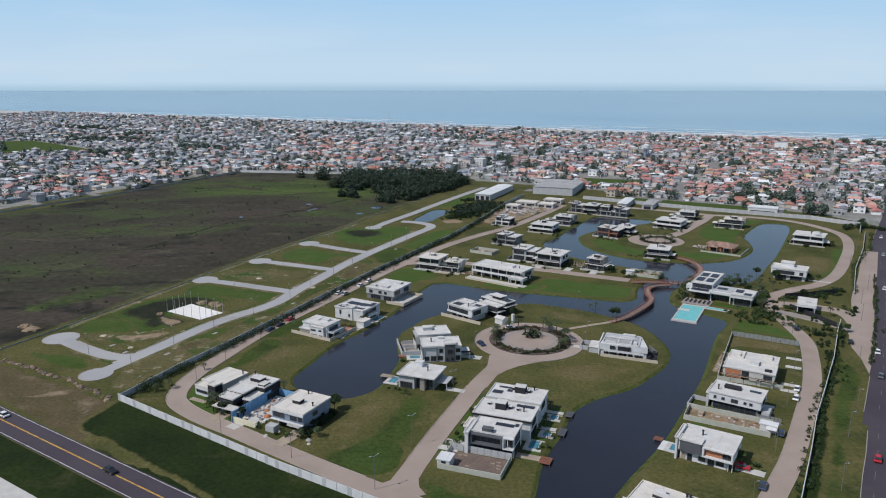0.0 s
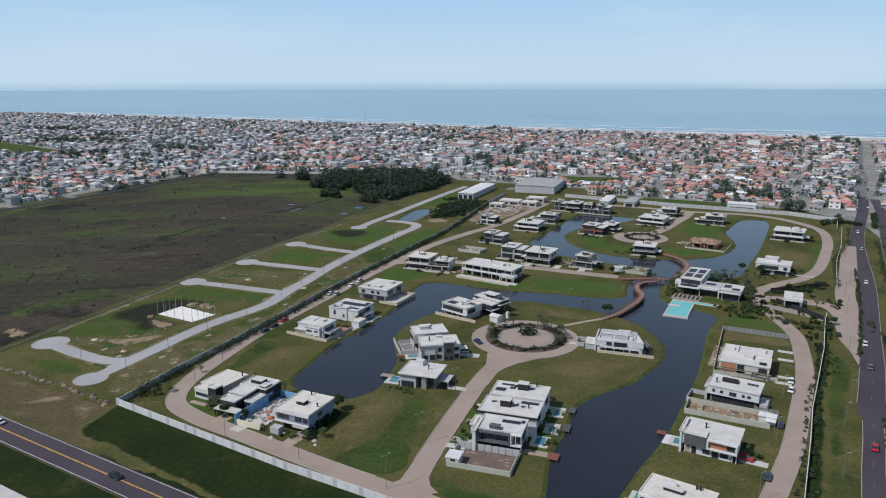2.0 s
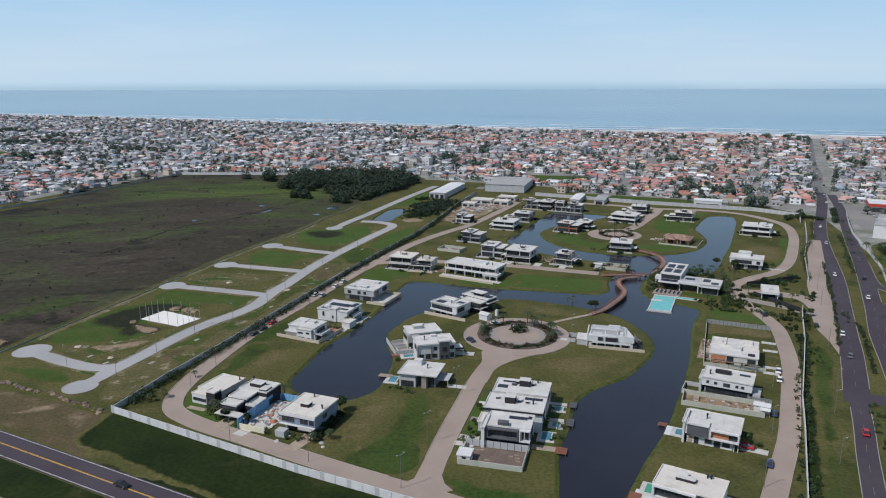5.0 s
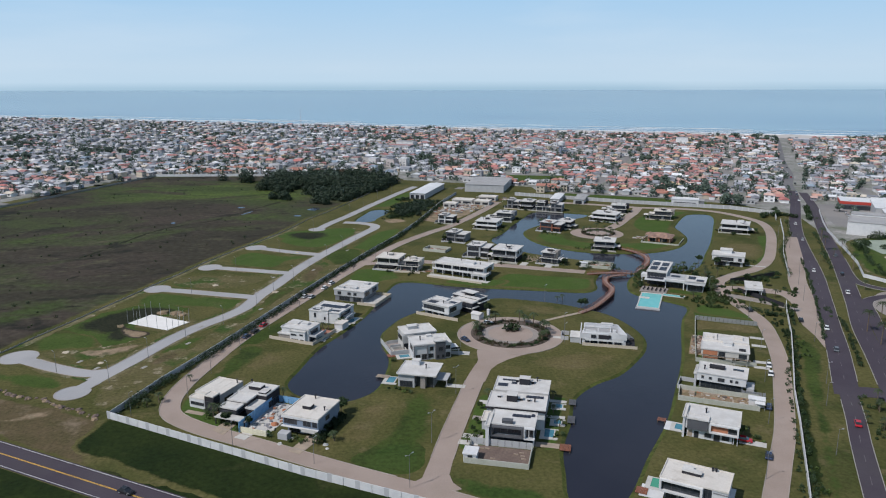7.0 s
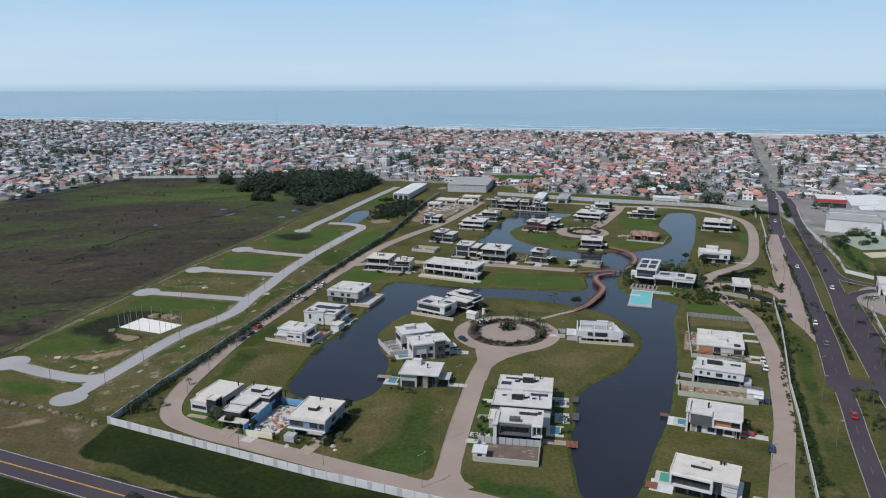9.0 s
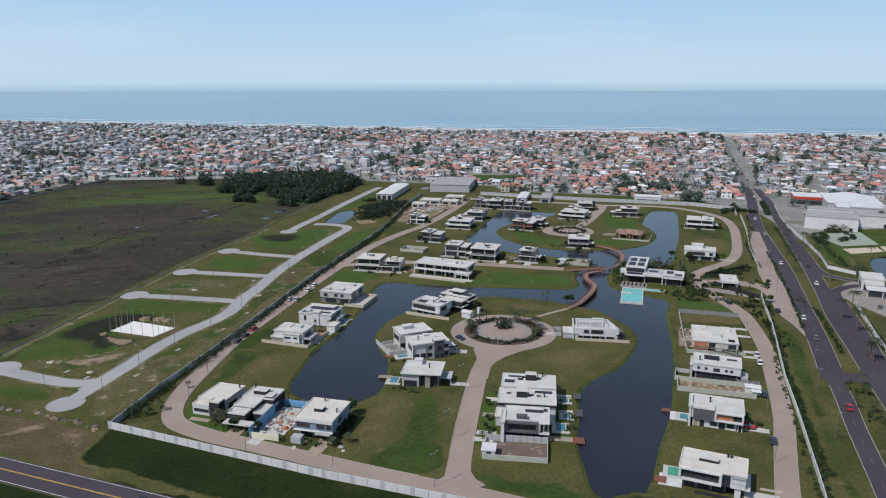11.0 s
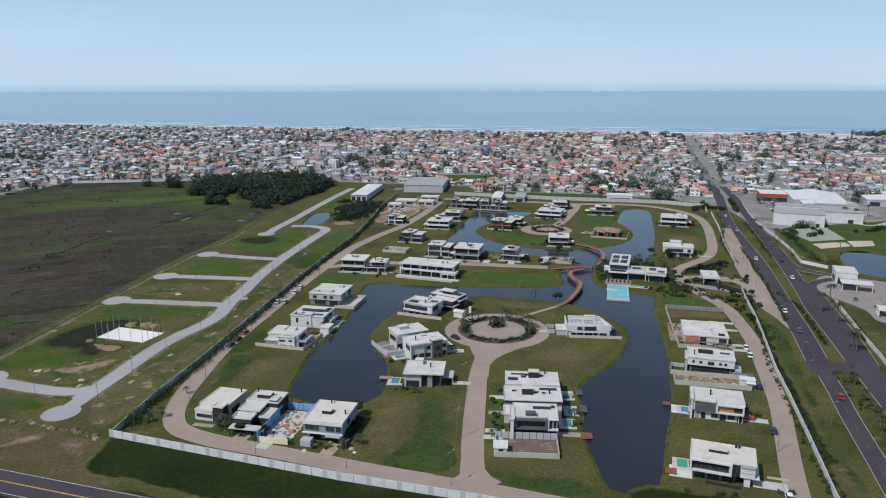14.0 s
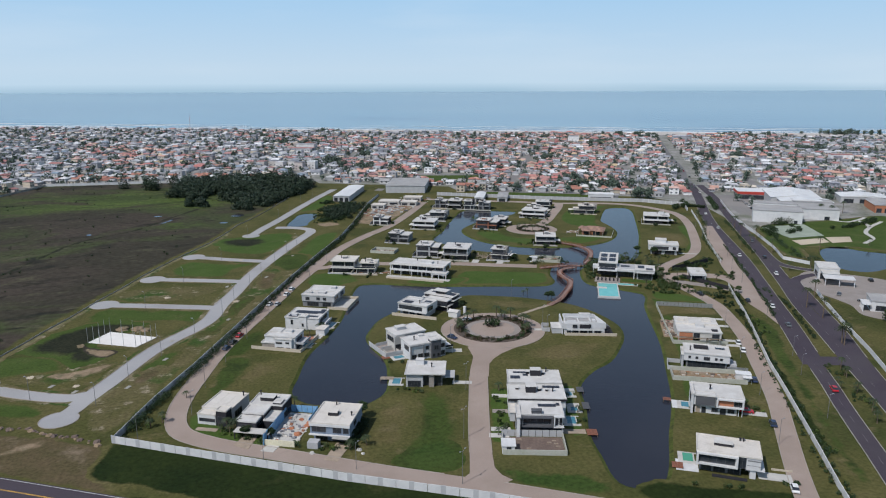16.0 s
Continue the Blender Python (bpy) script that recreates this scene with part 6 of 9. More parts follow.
part("flower_bed", slabs((-3.6, 4.6, -5.8, -4.8, 0, 0.4)), DARK, h)
pool(51.2, 152.4, -31, 2.6, 4.4, POOL_GREEN)
paving(48.6, 149.0, -31, 5.5, 5.6, WHITE, "white paved terrace by the pool")
dock(46.2, 149.6, -31, 2.8, 3.0)
paving(66.2, 137.6, -31, 8, 3.6, CONCRETE)
garden_wall(70.0, 139.6, -31, 5, 0.6, 0.5, BEIGE, "very low beige wall along the driveway", "S")

h = house("white house with grey upper block and timber recess", 76.9, 175.2, -31, [(-7.0, 7.0, -4.8, 4.8, 3.3, 6.6, WHITE), (-6.4, 5.4, -4.2, 4.6, 0, 3.3, WHITE, None), (-6.4, -1.0, -5.4, -2.6, 3.5, 7.1, CHARCOAL, ROOFWHITE), (-7.6, -7.05, -5.2, 3.0, 0, 7.3, WHITE)],
          [("S", -4.8, 4.4, 6.6, 3.9, 5.8, 1), ("S", -4.2, -1.6, 0.0, 0.9, 2.2, 1), ("S", -4.2, 0.8, 2.2, 0.1, 2.3, 0), ("S", -4.2, 2.9, 4.6, 0.9, 2.2, 1), ("S", -4.2, -4.4, -3.4, 0.1, 2.3, 0), ("W", -7.6, -3, 0, 3.6, 5.8, 1)])
framed(h, -0.6, 7.0, -4.85, 3.3, 6.6, 0.9, WHITE, 0.45)
part("timber_panel", slabs((-0.1, 4.2, -4.9, -4.8, 3.8, 6.1)), BRICK, h)
part("timber_panel", slabs((-6.2, -5.0, -4.3, -4.2, 0.1, 2.6)), TANWOOD, h)
flue(h, -2.0, 0.6, 6.8, 1.6)
for x in (5.7, 6.7):
    part("post", slabs((x, x + 0.2, -4.6, -4.4, 0, 3.3)), WHITE, h)
pool(69.4, 180.0, -31, 2.2, 3.6, POOL_BLUE)
paving(68.4, 180.4, -31, 5.6, 5.6, WHITE, "white paved terrace round the small pool")
dock(66.2, 184.8, -31, 2.4, 2.2, TIMBER)
paving(85.4, 168.6, -31, 7, 2.8, CONCRETE)

h = house("white house with small square windows and dark base", 95.4, 205.8, -32, [(-7.4, 7.4, -4.6, 4.7, 3.1, 6.2, WHITE), (-6.6, 6.6, -3.8, 4.4, 0, 3.1, GREY, None), (-8.2, -7.5, -4.2, 3.0, 0, 5.2, LGREY)],
          [("S", -4.6, -5.9, -5.3, 4.2, 5.1, 0), ("S", -4.6, -3.6, -2.9, 4.2, 5.0, 0), ("S", -4.6, -0.9, 0.9, 3.9, 5.1, 1), ("S", -4.6, 2.7, 3.3, 4.2, 5.0, 0), ("S", -4.6, 4.3, 5.0, 4.2, 5.0, 0), ("S", -3.8, -6.0, 6.0, 0.3, 2.6, 7), ("W", -8.2, -3, 1, 3, 4.6, 1), ("E", 7.4, -2, 2, 3.8, 5.4, 1)])
tank(h, -1.8, 1.0, 6.42, 4.6, 2.0, 0.8, DARK, DARK)
flue(h, -5.4, -1.6, 6.4, 1.6)
part("skylight", slabs((3.0, 6.2, 1.2, 2.4, 6.42, 6.7)), GLASS, h)
part("annex", slabs((7.6, 9.8, -4.0, 0.0, 0, 2.6)), LGREY, h)
garden_wall(84.0, 207.6, -32, 4.4, 7.0, 1.4, LGREY, "grey wall round a lakeside terrace", "SWN")

MOSSY = bpy.data.materials["mossy_concrete"]
garden_wall(89.2, 195.8, -27, 23.5, 8.6, 1.6, MOSSY, "pale concrete wall round a cleared building plot", "SWN")
paving(89.2, 195.8, -27, 23.0, 8.2, SOIL, "sandy cleared soil inside the walls", 0.06)
tagged(part("timber_stack", slabs((-4.5, 0.5, 2.6, 3.2, 0.06, 0.5), (-8.6, -7.0, 0.2, 2.0, 0.06, 1.0), (1.0, 3.0, -2.6, -1.6, 0.06, 0.4), (4.0, 4.6, -3.2, 1.2, 0.06, 0.25)), TANWOOD, m=pose(89.2, 195.8, 0, 0, 0, -27)), "stacked boards and blocks on the cleared plot", "timber")
wall_line("site_fence", [(98.0, 197.6), (104.0, 194.4)], 1.9, 0.08, METAL, "corrugated metal sheet fence", 1.0, category="fence")
h = house("small white site hut with lean-to roof", 98.8, 190.6, -30, [(-2.2, 2.2, -1.2, 1.2, 0, 2.3, WHITE, SHED), (-0.4, 2.4, -3.4, -1.25, 1.9, 2.05, SHED, None)], rim=0.05, group="site huts")
for x in (-0.3, 2.2):
    part("post", slabs((x, x + 0.1, -3.3, -3.2, 0, 1.9)), METAL, h)

h = house("unfinished house with bare brick and concrete walls", 108.8, 229.9, -28, [(-7.6, 7.6, 0.6, 8.4, 0, 5.8, CONCRETE, ROOFWHITE), (-7.8, 7.8, -8.0, 0.5, 3.2, 5.6, CONCRETE, ROOFWHITE), (-7.0, -2.2, -7.4, 0.4, 0, 3.2, BRICK, None), (0.4, 2.6, -7.6, 0.4, 0, 3.2, CONCRETE, None), (5.2, 7.0, -6.0, 0.4, 0, 3.2, LGREY, None)],
          [("S", -8.0, -2.0, 0.0, 3.5, 5.2, 1), ("S", -8.0, 4.6, 7.0, 3.5, 5.0, 1)])
part("brick_panel", slabs((-7.2, -2.4, -8.08, -8.02, 3.4, 5.3)), BRICK, h)
# dark slab on the closed brick imitates the shaded inside of an opening
part("dark_opening", slabs((-6.4, -3.0, -7.46, -7.4, 0.1, 1.7)), DARK, h)
tank(h, 0.8, -1.4, 5.82, 3.0, 2.4, 1.2, WHITE)
tank(h, 5.6, -5.6, 5.82, 2.0, 1.6, 0.3, DARK, DARK)
part("roof_upstand", slabs((-7.6, 7.6, 0.3, 0.6, 5.8, 6.6), (-3.2, -2.9, 0.7, 8.2, 6.0, 6.7), (2.6, 5.8, 4.2, 7.4, 6.0, 7.0), (-6.6, -4.2, 3.6, 5.6, 6.0, 6.9)), ROOFCREAM, h)
part("scaffold_board", slabs(*[(-8.6, 8.6, -8.8 + k * 0.3, -8.6 + k * 0.3, 3.0, 3.06) for k in range(2)]), TANWOOD, h)
for x in (-7.4, 3.4, 7.2):
    part("post", slabs((x, x + 0.3, -7.8, -7.5, 0, 3.2)), CONCRETE, h)
wall_line("site_wall", [(115, 219), (96.5, 226.5), (104, 243), (116.5, 269.4)], 1.5, 0.2, MOSSY, "pale concrete wall round the building site", 4.0)
wall_line("site_fence", [(116.5, 269.4), (137.5, 258.6)], 1.9, 0.08, METAL, "grey sheet fence at the end of the site", 1.6, category="fence")
paving(105.0, 241.0, -28, 7, 20, SOIL, "sandy ground strewn with rubble", 0.06)
rr = random.Random(8)
bm = bmesh.new()
for _ in range(220):
    x, y, s = rr.uniform(-3.2, 3.2), rr.uniform(-9.5, 9.5), rr.uniform(0.2, 0.9)
    slab(bm, x, x + s * 1.5, y, y + s, 0.06, 0.06 + s * 0.6)
tagged(part("rubble", bm, islands("rubble_bits", [(0.26, 0.2, 0.155), (0.38, 0.35, 0.32), (0.27, 0.15, 0.11), (0.19, 0.15, 0.12), (0.12, 0.1, 0.085), (0.46, 0.4, 0.33)]), m=pose(105.0, 241.0, 0, 0, 0, -28)), "heap of broken bricks, boards and soil", "rubble", kind="stuff")
for k, (x, y) in enumerate(((104.4, 206.6), (102.6, 203.6), (118.6, 222.6), (116.4, 218.0), (126.4, 237.6), (130.0, 245.5))):
    paving(x, y, -28, 5, 2.2, CONCRETE)

# clubhouse with its pool
h = house("glazed clubhouse with solar panels on white roofs", 125.2, 327.4, -31, [(-4.6, 4.6, -9.0, 12.6, 3.4, 6.4, WHITE), (-4.4, 4.4, -7.6, 12.2, 0, 3.4, DARK, None), (4.8, 19.4, -11.5, -3.0, 3.0, 4.6, WHITE, LGREY), (13.6, 22.6, -14.6, -5.0, 3.6, 5.0, WHITE), (5.2, 19.0, -9.6, -3.4, 0, 3.0, DARK, None), (14.4, 21.8, -12.8, -5.6, 0, 3.6, LGREY, None)],
          [("S", -9.0, -4.2, 4.2, 3.7, 6.2, 5), ("W", -4.6, -8, 8, 3.9, 6.0, 7), ("S", -9.6, 5.6, 14.0, 0.2, 2.7, 6), ("S", -12.8, 15.0, 21.4, 0.3, 3.0, 4), ("S", -7.6, -3.9, 3.9, 0.2, 3.0, 5)], low=1.0)
for x0 in (-3.9, 0.4):
    panels(h, x0, -5.2, 6.75, 3, 4, 1.05, 1.6)
    panels(h, x0, 3.6, 6.75, 3, 4, 1.05, 1.6)
panels(h, 14.6, -10.6, 5.3, 3, 3, 1.05, 1.6)
panels(h, 18.6, -13.4, 5.3, 3, 2, 1.05, 1.6)
panels(h, 6.4, -8.4, 4.9, 4, 2, 1.05, 1.6)
part("canopy_edge", slabs((4.6, 13.4, -12.6, -11.6, 3.6, 4.7), (4.6, 5.0, -12.6, -12.2, 0, 3.6), (12.8, 13.2, -12.6, -12.2, 0, 3.6)), WHITE, h)
for k in range(7):
    part("post", slabs((-4.3 + k * 1.4, -4.2 + k * 1.4, -8.8, -8.7, 0, 3.4)), DARK, h)
part("front_canopy", slabs((-4.7, 4.7, -14.4, -9.1, 3.7, 4.3)), WHITE, h)
panels(h, -3.9, -13.6, 4.5, 7, 2, 1.05, 1.6)
for x0 in (-4.5, -1.6, 1.4, 4.3):
    part("post", slabs((x0, x0 + 0.2, -14.2, -14.0, 0, 3.7)), DARK, h)
part("side_wing", slabs((-7.4, -4.7, -7.5, -3.5, 3.0, 4.6)), WHITE, h)
part("post", slabs((-7.2, -6.8, -7.3, -6.9, 0, 3.0)), WHITE, h)
paving(116.4, 312.0, -31, 12, 9, PAVER_DARK, "dark paved terrace before the clubhouse", 0.3)
paving(129.4, 306.4, -31, 14, 5, LAWN, "lawn strip before the clubhouse wing", 0.14)
p = thing("swimming_pool", "large turquoise swimming pool standing in the lake edge", "pool", 107.6, 297.0, -27, group="pools")
part("basin", slabs((-4.1, 5.6, -11.6, -11.0, -1.2, 0.35), (-4.1, 5.6, 10.4, 11.6, -1.2, 0.35), (-4.1, -3.6, -11.0, 10.4, -1.2, 0.35), (5.1, 5.6, -11.0, 10.4, -1.2, 0.35)), CONCRETE, p)
part("outer_wall", slabs((-4.4, 5.9, -12.4, -11.7, -1.2, 0.1)), LGREY, p)
part("water", slabs((-3.6, 5.1, -11.0, 10.4, -0.2, 0.24)), POOL, p)
part("step_platform", slabs((-4.4, 0.2, 1.6, 4.4, 0.24, 0.3)), CONCRETE, p)
pool(121.6, 301.8, -31, 9, 2.4, POOL, "narrow turquoise pool along the terrace", 0.5)
rr = random.Random(5)
for k in range(12):
    x, y = -4.6 + (k % 6) * 1.9, -1.6 + (k // 6) * 2.4
    lounge = thing("sun_lounger", "dark sun lounger standing on the pool terrace", "lounger", 116.4 + x * 0.857 + y * 0.515, 312.0 - x * 0.515 + y * 0.857, -31 + rr.uniform(-8, 8), 0.3, group="loungers on the terrace")
    part("seat", slabs((-0.35, 0.35, -0.9, 0.4, 0.25, 0.33)), DARK, lounge)
    part("backrest", slabs((-0.35, 0.35, 0.4, 0.95, 0.33, 0.6)), DARK, lounge)
    for a, b in ((-0.3, -0.8), (0.3, -0.8), (-0.3, 0.3), (0.3, 0.3)):
        part("leg", slabs((a - 0.03, a + 0.03, b - 0.03, b + 0.03, 0, 0.25)), METAL, lounge)

# gatehouse
h = house("white gatehouse with flat canopy roof", 159.4, 301.0, -27, [(-3.0, 3.0, -2.5, 4.5, 0, 3.3, LGREY, None)], [("S", -2.5, -2.4, 2.4, 1.0, 2.6, 3), ("W", -3.0, -1.5, 3.5, 1.0, 2.6, 3)])
flat_roof(h, -3.8, 3.8, -6.4, 6.4, 3.9, ROOFWHITE, 0.0, 0.2)
part("eave", slabs((-3.8, 3.8, -6.4, 6.4, 3.3, 3.88)), WHITE, h)
for x in (-3.4, 3.1):
    for y in (-6.0, 5.7):
        part("post", slabs((x, x + 0.3, y, y + 0.3, 0, 3.3)), WHITE, h)
tank(h, 0.4, -1.0, 4.12, 1.6, 0.9, 0.5, CONCRETE)

# the long lakeside house
h = house("large white two-storey house with long balconies", 31.4, 351.6, -34, [(-14.2, 14.2, -3.6, 6.6, 2.7, 5.4, WHITE, ROOFWHITE), (-13.4, 13.0, -3.0, 6.2, 0, 2.7, LGREY, None), (8.4, 16.4, -8.4, -4.2, 2.3, 3.0, WHITE)],
          [("S", -3.6, -13.4 + k * 4.6, -9.6 + k * 4.6, 2.9, 4.9, 2) for k in range(6)] + [("S", -3.0, -12.8 + k * 4.3, -9.4 + k * 4.3, 0.2, 2.3, 2) for k in range(6)] + [("E", 14.2, -2, 4, 3.0, 4.8, 3), ("E", 13.0, -1, 4, 0.4, 2.2, 3)])
flat_roof(h, -14.4, 14.4, -6.0, -3.95, 5.4, ROOFWHITE, 0.15, 0.3)
part("balcony", slabs((-14.4, 14.4, -6.0, -3.65, 2.45, 2.7), (-14.4, 14.4, -6.0, -5.9, 2.7, 3.5)), WHITE, h)
for k in range(6):
    x = -14.2 + k * 5.62
    part("column", slabs((x, x + 0.3, -5.9, -5.6, 0, 2.45)), WHITE, h)
    if k in (0, 2, 5):
        part("column", slabs((x, x + 0.25, -5.85, -5.65, 2.7, 5.4)), WHITE, h)
for x in (8.5, 12.2, 16.0):
    part("column", slabs((x, x + 0.3, -8.3, -8.0, 0, 2.3)), WHITE, h)
tank(h, 3.4, 1.0, 5.62, 6.0, 3.0, 0.9, WHITE)
flue(h, -3, 4.5, 5.6, 1.0)
flue(h, 9, 1.5, 5.6, 0.8)
paving(28.0, 343.4, -34, 33, 3.6, CONCRETE, "pale terrace along the long house")
garden_wall(25.4, 340.2, -34, 30, 0.6, 0.9, BEIGE, "low pale wall between terrace and lake", "S")

# three houses between street and lake
h = house("pale grey house of two stacked blocks with white roofs", -22.4, 317.7, -27, [(-7.4, 7.4, -7.2, -0.6, 3.2, 6.6, LGREY), (-6.8, 7.6, -0.5, 7.2, 3.2, 6.9, LGREY), (-7.2, 6.4, -6.8, 6.8, 0, 3.2, GREY, None)],
          [("S", -7.2, -5.6, -4.0, 4.0, 5.6, 0), ("S", -7.2, -0.6, 0.8, 4.2, 5.6, 0), ("S", -7.2, 2.4, 3.6, 4.2, 5.6, 0), ("E", 7.4, -6.0, -2.0, 3.6, 5.8, 2), ("E", 7.6, 1.0, 5.0, 3.6, 6.0, 2), ("S", -6.8, -5, 0, 0.4, 2.6, 3), ("S", -6.8, 2, 5.6, 0.3, 2.6, 2)], low=0.76)
tank(h, 0.8, -3.4, 6.82, 3.2, 2.2, 0.9, LGREY)
tank(h, -5.0, -4.0, 6.82, 2.4, 1.4, 0.9, LGREY)
tank(h, 3.6, 4.0, 7.12, 2.2, 2.0, 0.9, LGREY)
garden_wall(-14.4, 312.0, -27, 9, 17, 1.2, BEIGE, "low pale wall round a lakeside terrace", "SEN")
paving(-14.6, 312.0, -27, 8, 16, CONCRETE, "pale terrace beside the lake house")
h = house("white cubic house with solar panels and roof terrace", -33.0, 288.7, -27, [(-7.0, 7.0, -5.4, 7.0, 0, 6.2, WHITE), (-1.2, 2.0, -5.8, -2.6, 0, 7.2, WHITE), (6.7, 9.2, -4.0, 3.0, 2.8, 3.0, WHITE, None)],
          [("S", -5.4, -0.2 - 4.4, -3.9, 2.6, 5.0, 0), ("S", -5.8, 0.2, 0.7, 2.0, 3.4, 0), ("E", 7.0, -4, 4, 3.6, 5.4, 3), ("E", 7.0, -4, 4, 0.4, 2.5, 3), ("W", -7.0, -4, 2, 3.6, 5.0, 2)], low=0.74)
part("balcony", slabs((7.05, 9.6, -4.4, 3.4, 3.05, 3.25), (9.5, 9.6, -4.4, 3.4, 3.25, 4.1)), WHITE, h)
panels(h, -6.2, -4.4, 6.5, 4, 2, 1.05, 1.7)
panels(h, 4.4, 1.2, 6.5, 2, 3, 1.05, 1.7)
panels(h, -5.2, 0.4, 6.5, 9, 2, 1.05, 1.7)
panels(h, 2.6, -3.6, 6.5, 3, 1, 1.05, 1.7)
tank(h, -3.8, -2.8, 6.42, 2.2, 1.6, 1.2, WHITE)
for y in (-3.8, 2.6):
    part("post", slabs((9.0, 9.2, y, y + 0.2, 0, 2.8)), WHITE, h)
pool(-23.6, 285.6, -27, 2.6, 6.0, POOL_BLUE)
h = house("white two-storey house with stepped front wall", -43.6, 266.8, -28, [(-6.2, 5.6, -3.6, 4.8, 0, 6.2, WHITE), (-2.0, 4.6, -4.6, -3.7, 0, 5.4, WHITE), (-7.2, -2.1, -4.4, -0.6, 0, 3.2, STONE, ROOFWHITE)],
          [("S", -4.6, -1.4, 0.8, 3.4, 4.0, 1), ("S", -4.6, 2.4, 3.6, 3.6, 4.2, 0), ("S", -4.6, -1.2, 1.4, 0.8, 1.6, 2), ("S", -4.6, 2.6, 4.0, 0.8, 1.6, 0), ("E", 5.6, -2, 3, 3.4, 5.2, 2), ("E", 5.6, -2.5, 3.5, 0.2, 2.5, 3), ("W", -6.2, 0, 3, 3.6, 5.2, 1)], low=0.8)
part("balcony", slabs((5.65, 8.8, -3.4, 4.0, 3.15, 3.4), (8.7, 8.8, -3.4, 4.0, 3.4, 4.2), (5.65, 8.7, -3.4, -3.3, 3.4, 4.2)), LGREY, h)
part("roof_step", slabs((-6.0, -1.6, 0.4, 4.6, 6.42, 7.0)), ROOFWHITE, h)
tank(h, 1.0, 2.0, 6.42, 3.0, 2.0, 0.8, WHITE)
part("terrace_roof", slabs((5.7, 8.4, -3.0, 3.4, 2.9, 3.1)), LGREY, h)
for y in (-2.8, 3.0):
    part("post", slabs((8.1, 8.3, y, y + 0.2, 0, 2.9)), LGREY, h)
garden_wall(-43.0, 270.5, -30, 19.7, 17.0, 1.2, BEIGE, "low pale wall round the house plot", "SE")
paving(-36.8, 267.4, -30, 6, 14, CONCRETE, "pale terrace by the pool")
pool(-35.4, 265.6, -30, 3.0, 3.6, POOL_BLUE)
paving(-28.6, 277.0, -28, 3.4, 12, CONCRETE)
house("small white pool pavilion with flat roof", -28.4, 276.6, -28, [(-1.8, 1.8, -2.4, 2.4, 0, 2.4, WHITE, ROOFCREAM)], [("W", -1.8, -1.6, 1.6, 0.2, 2.0, 1)], rim=0.08, group="pavilions")
area("red_terrace", [(-35.6, 275.4), (-30.8, 272.8), (-33.0, 268.6), (-37.8, 271.2)], 0.13, TILE, "red gravel terrace between two houses", "terrace")

# the yard of blue sheets between two houses
YARD = (-46.6, 199.4, -26)
wall_line("sheet_fence", [(-55.6, 191.6), (-46.6, 210.6)], 3.2, 0.12, BLUESHEET, "tall blue sheet fence beside the building yard", 1.6, category="fence")
wall_line("sheet_fence", [(-46.4, 210.8), (-38.8, 207.2), (-42.4, 199.6)], 2.2, 0.12, BLUESHEET, "blue sheet fence round the end of the yard", 1.6, category="fence")
garden_wall(-51.4, 190.4, -26, 8.8, 0.6, 1.7, surf("cream_wall", (0.6, 0.57, 0.42), (0.66, 0.62, 0.48), 0.8), "cream front wall of the building yard", "S")
paving(-47.0, 199.8, -26, 8.6, 18.5, CONCRETE, "pale concrete floor of the building yard", 0.12)
for k, (x, y, s) in enumerate(((0.4, 5.2, 0.8), (-0.6, -0.6, 0.8), (3.4, 3.4, 1.0), (3.3, 1.4, 1.1), (2.4, -3.6, 1.2))):
    bm = bmesh.new()
    bmesh.ops.create_icosphere(bm, subdivisions=2, radius=1.0, matrix=Matrix.Diagonal((s, s * 0.8, s * 0.55, 1)))
    for v in bm.verts:
        v.co += Vector((0, 0, 0.1)) + v.normal * noise.noise(v.co * 2 + Vector((k, 0, 0))) * 0.35
        v.co.z = max(v.co.z, 0)
    a = radians(-26)
    tagged(part("sand_heap", bm, BRICK, m=pose(YARD[0] + x * math.cos(a) - y * math.sin(a), YARD[1] + x * math.sin(a) + y * math.cos(a), 0.12)), "heap of orange-red building sand", "heap", "sand heaps")
rr = random.Random(3)
bm = bmesh.new()
for k in range(150):
    x, y, s = (rr.uniform(-4.0, -1.8) if k < 80 else rr.uniform(-4, 4)), rr.uniform(-8.5, 8.5), rr.uniform(0.15, 0.6)
    slab(bm, x, x + s * 1.6, y, y + s, 0.12, 0.12 + s * rr.uniform(0.3, 1.1))
tagged(part("building_materials", bm, islands("yard_bits", [(0.6, 0.6, 0.58), (0.45, 0.44, 0.42), (0.33, 0.16, 0.1), (0.3, 0.3, 0.32), (0.62, 0.6, 0.55), (0.2, 0.2, 0.22)]), m=pose(*YARD[:2], 0, 0, 0, YARD[2])), "stacked bricks, bags and boards along the fence", "materials", kind="stuff")
paving(-70.6, 206.0, -26, 6.4, 1.8, TANWOOD)
for pts, m, text in (([(-63.4, 194.2), (-60.2, 199.6), (-56.6, 197.8), (-59.8, 190.6)], TANWOOD, "wide brown plank driveway before the dark house"), ([(-56.6, 188.8), (-54.2, 192), (-51.4, 190), (-53.4, 187)], CONCRETE, "pale concrete ramp of the building yard"),
                     ([(-40.8, 179.2), (-36.2, 187.4), (-32.8, 185), (-37.6, 177.2)], TANWOOD, "brown plank driveway before the blue-grey house")):
    area("driveway", pts, 0.12, m, text, "driveway", foot=0)
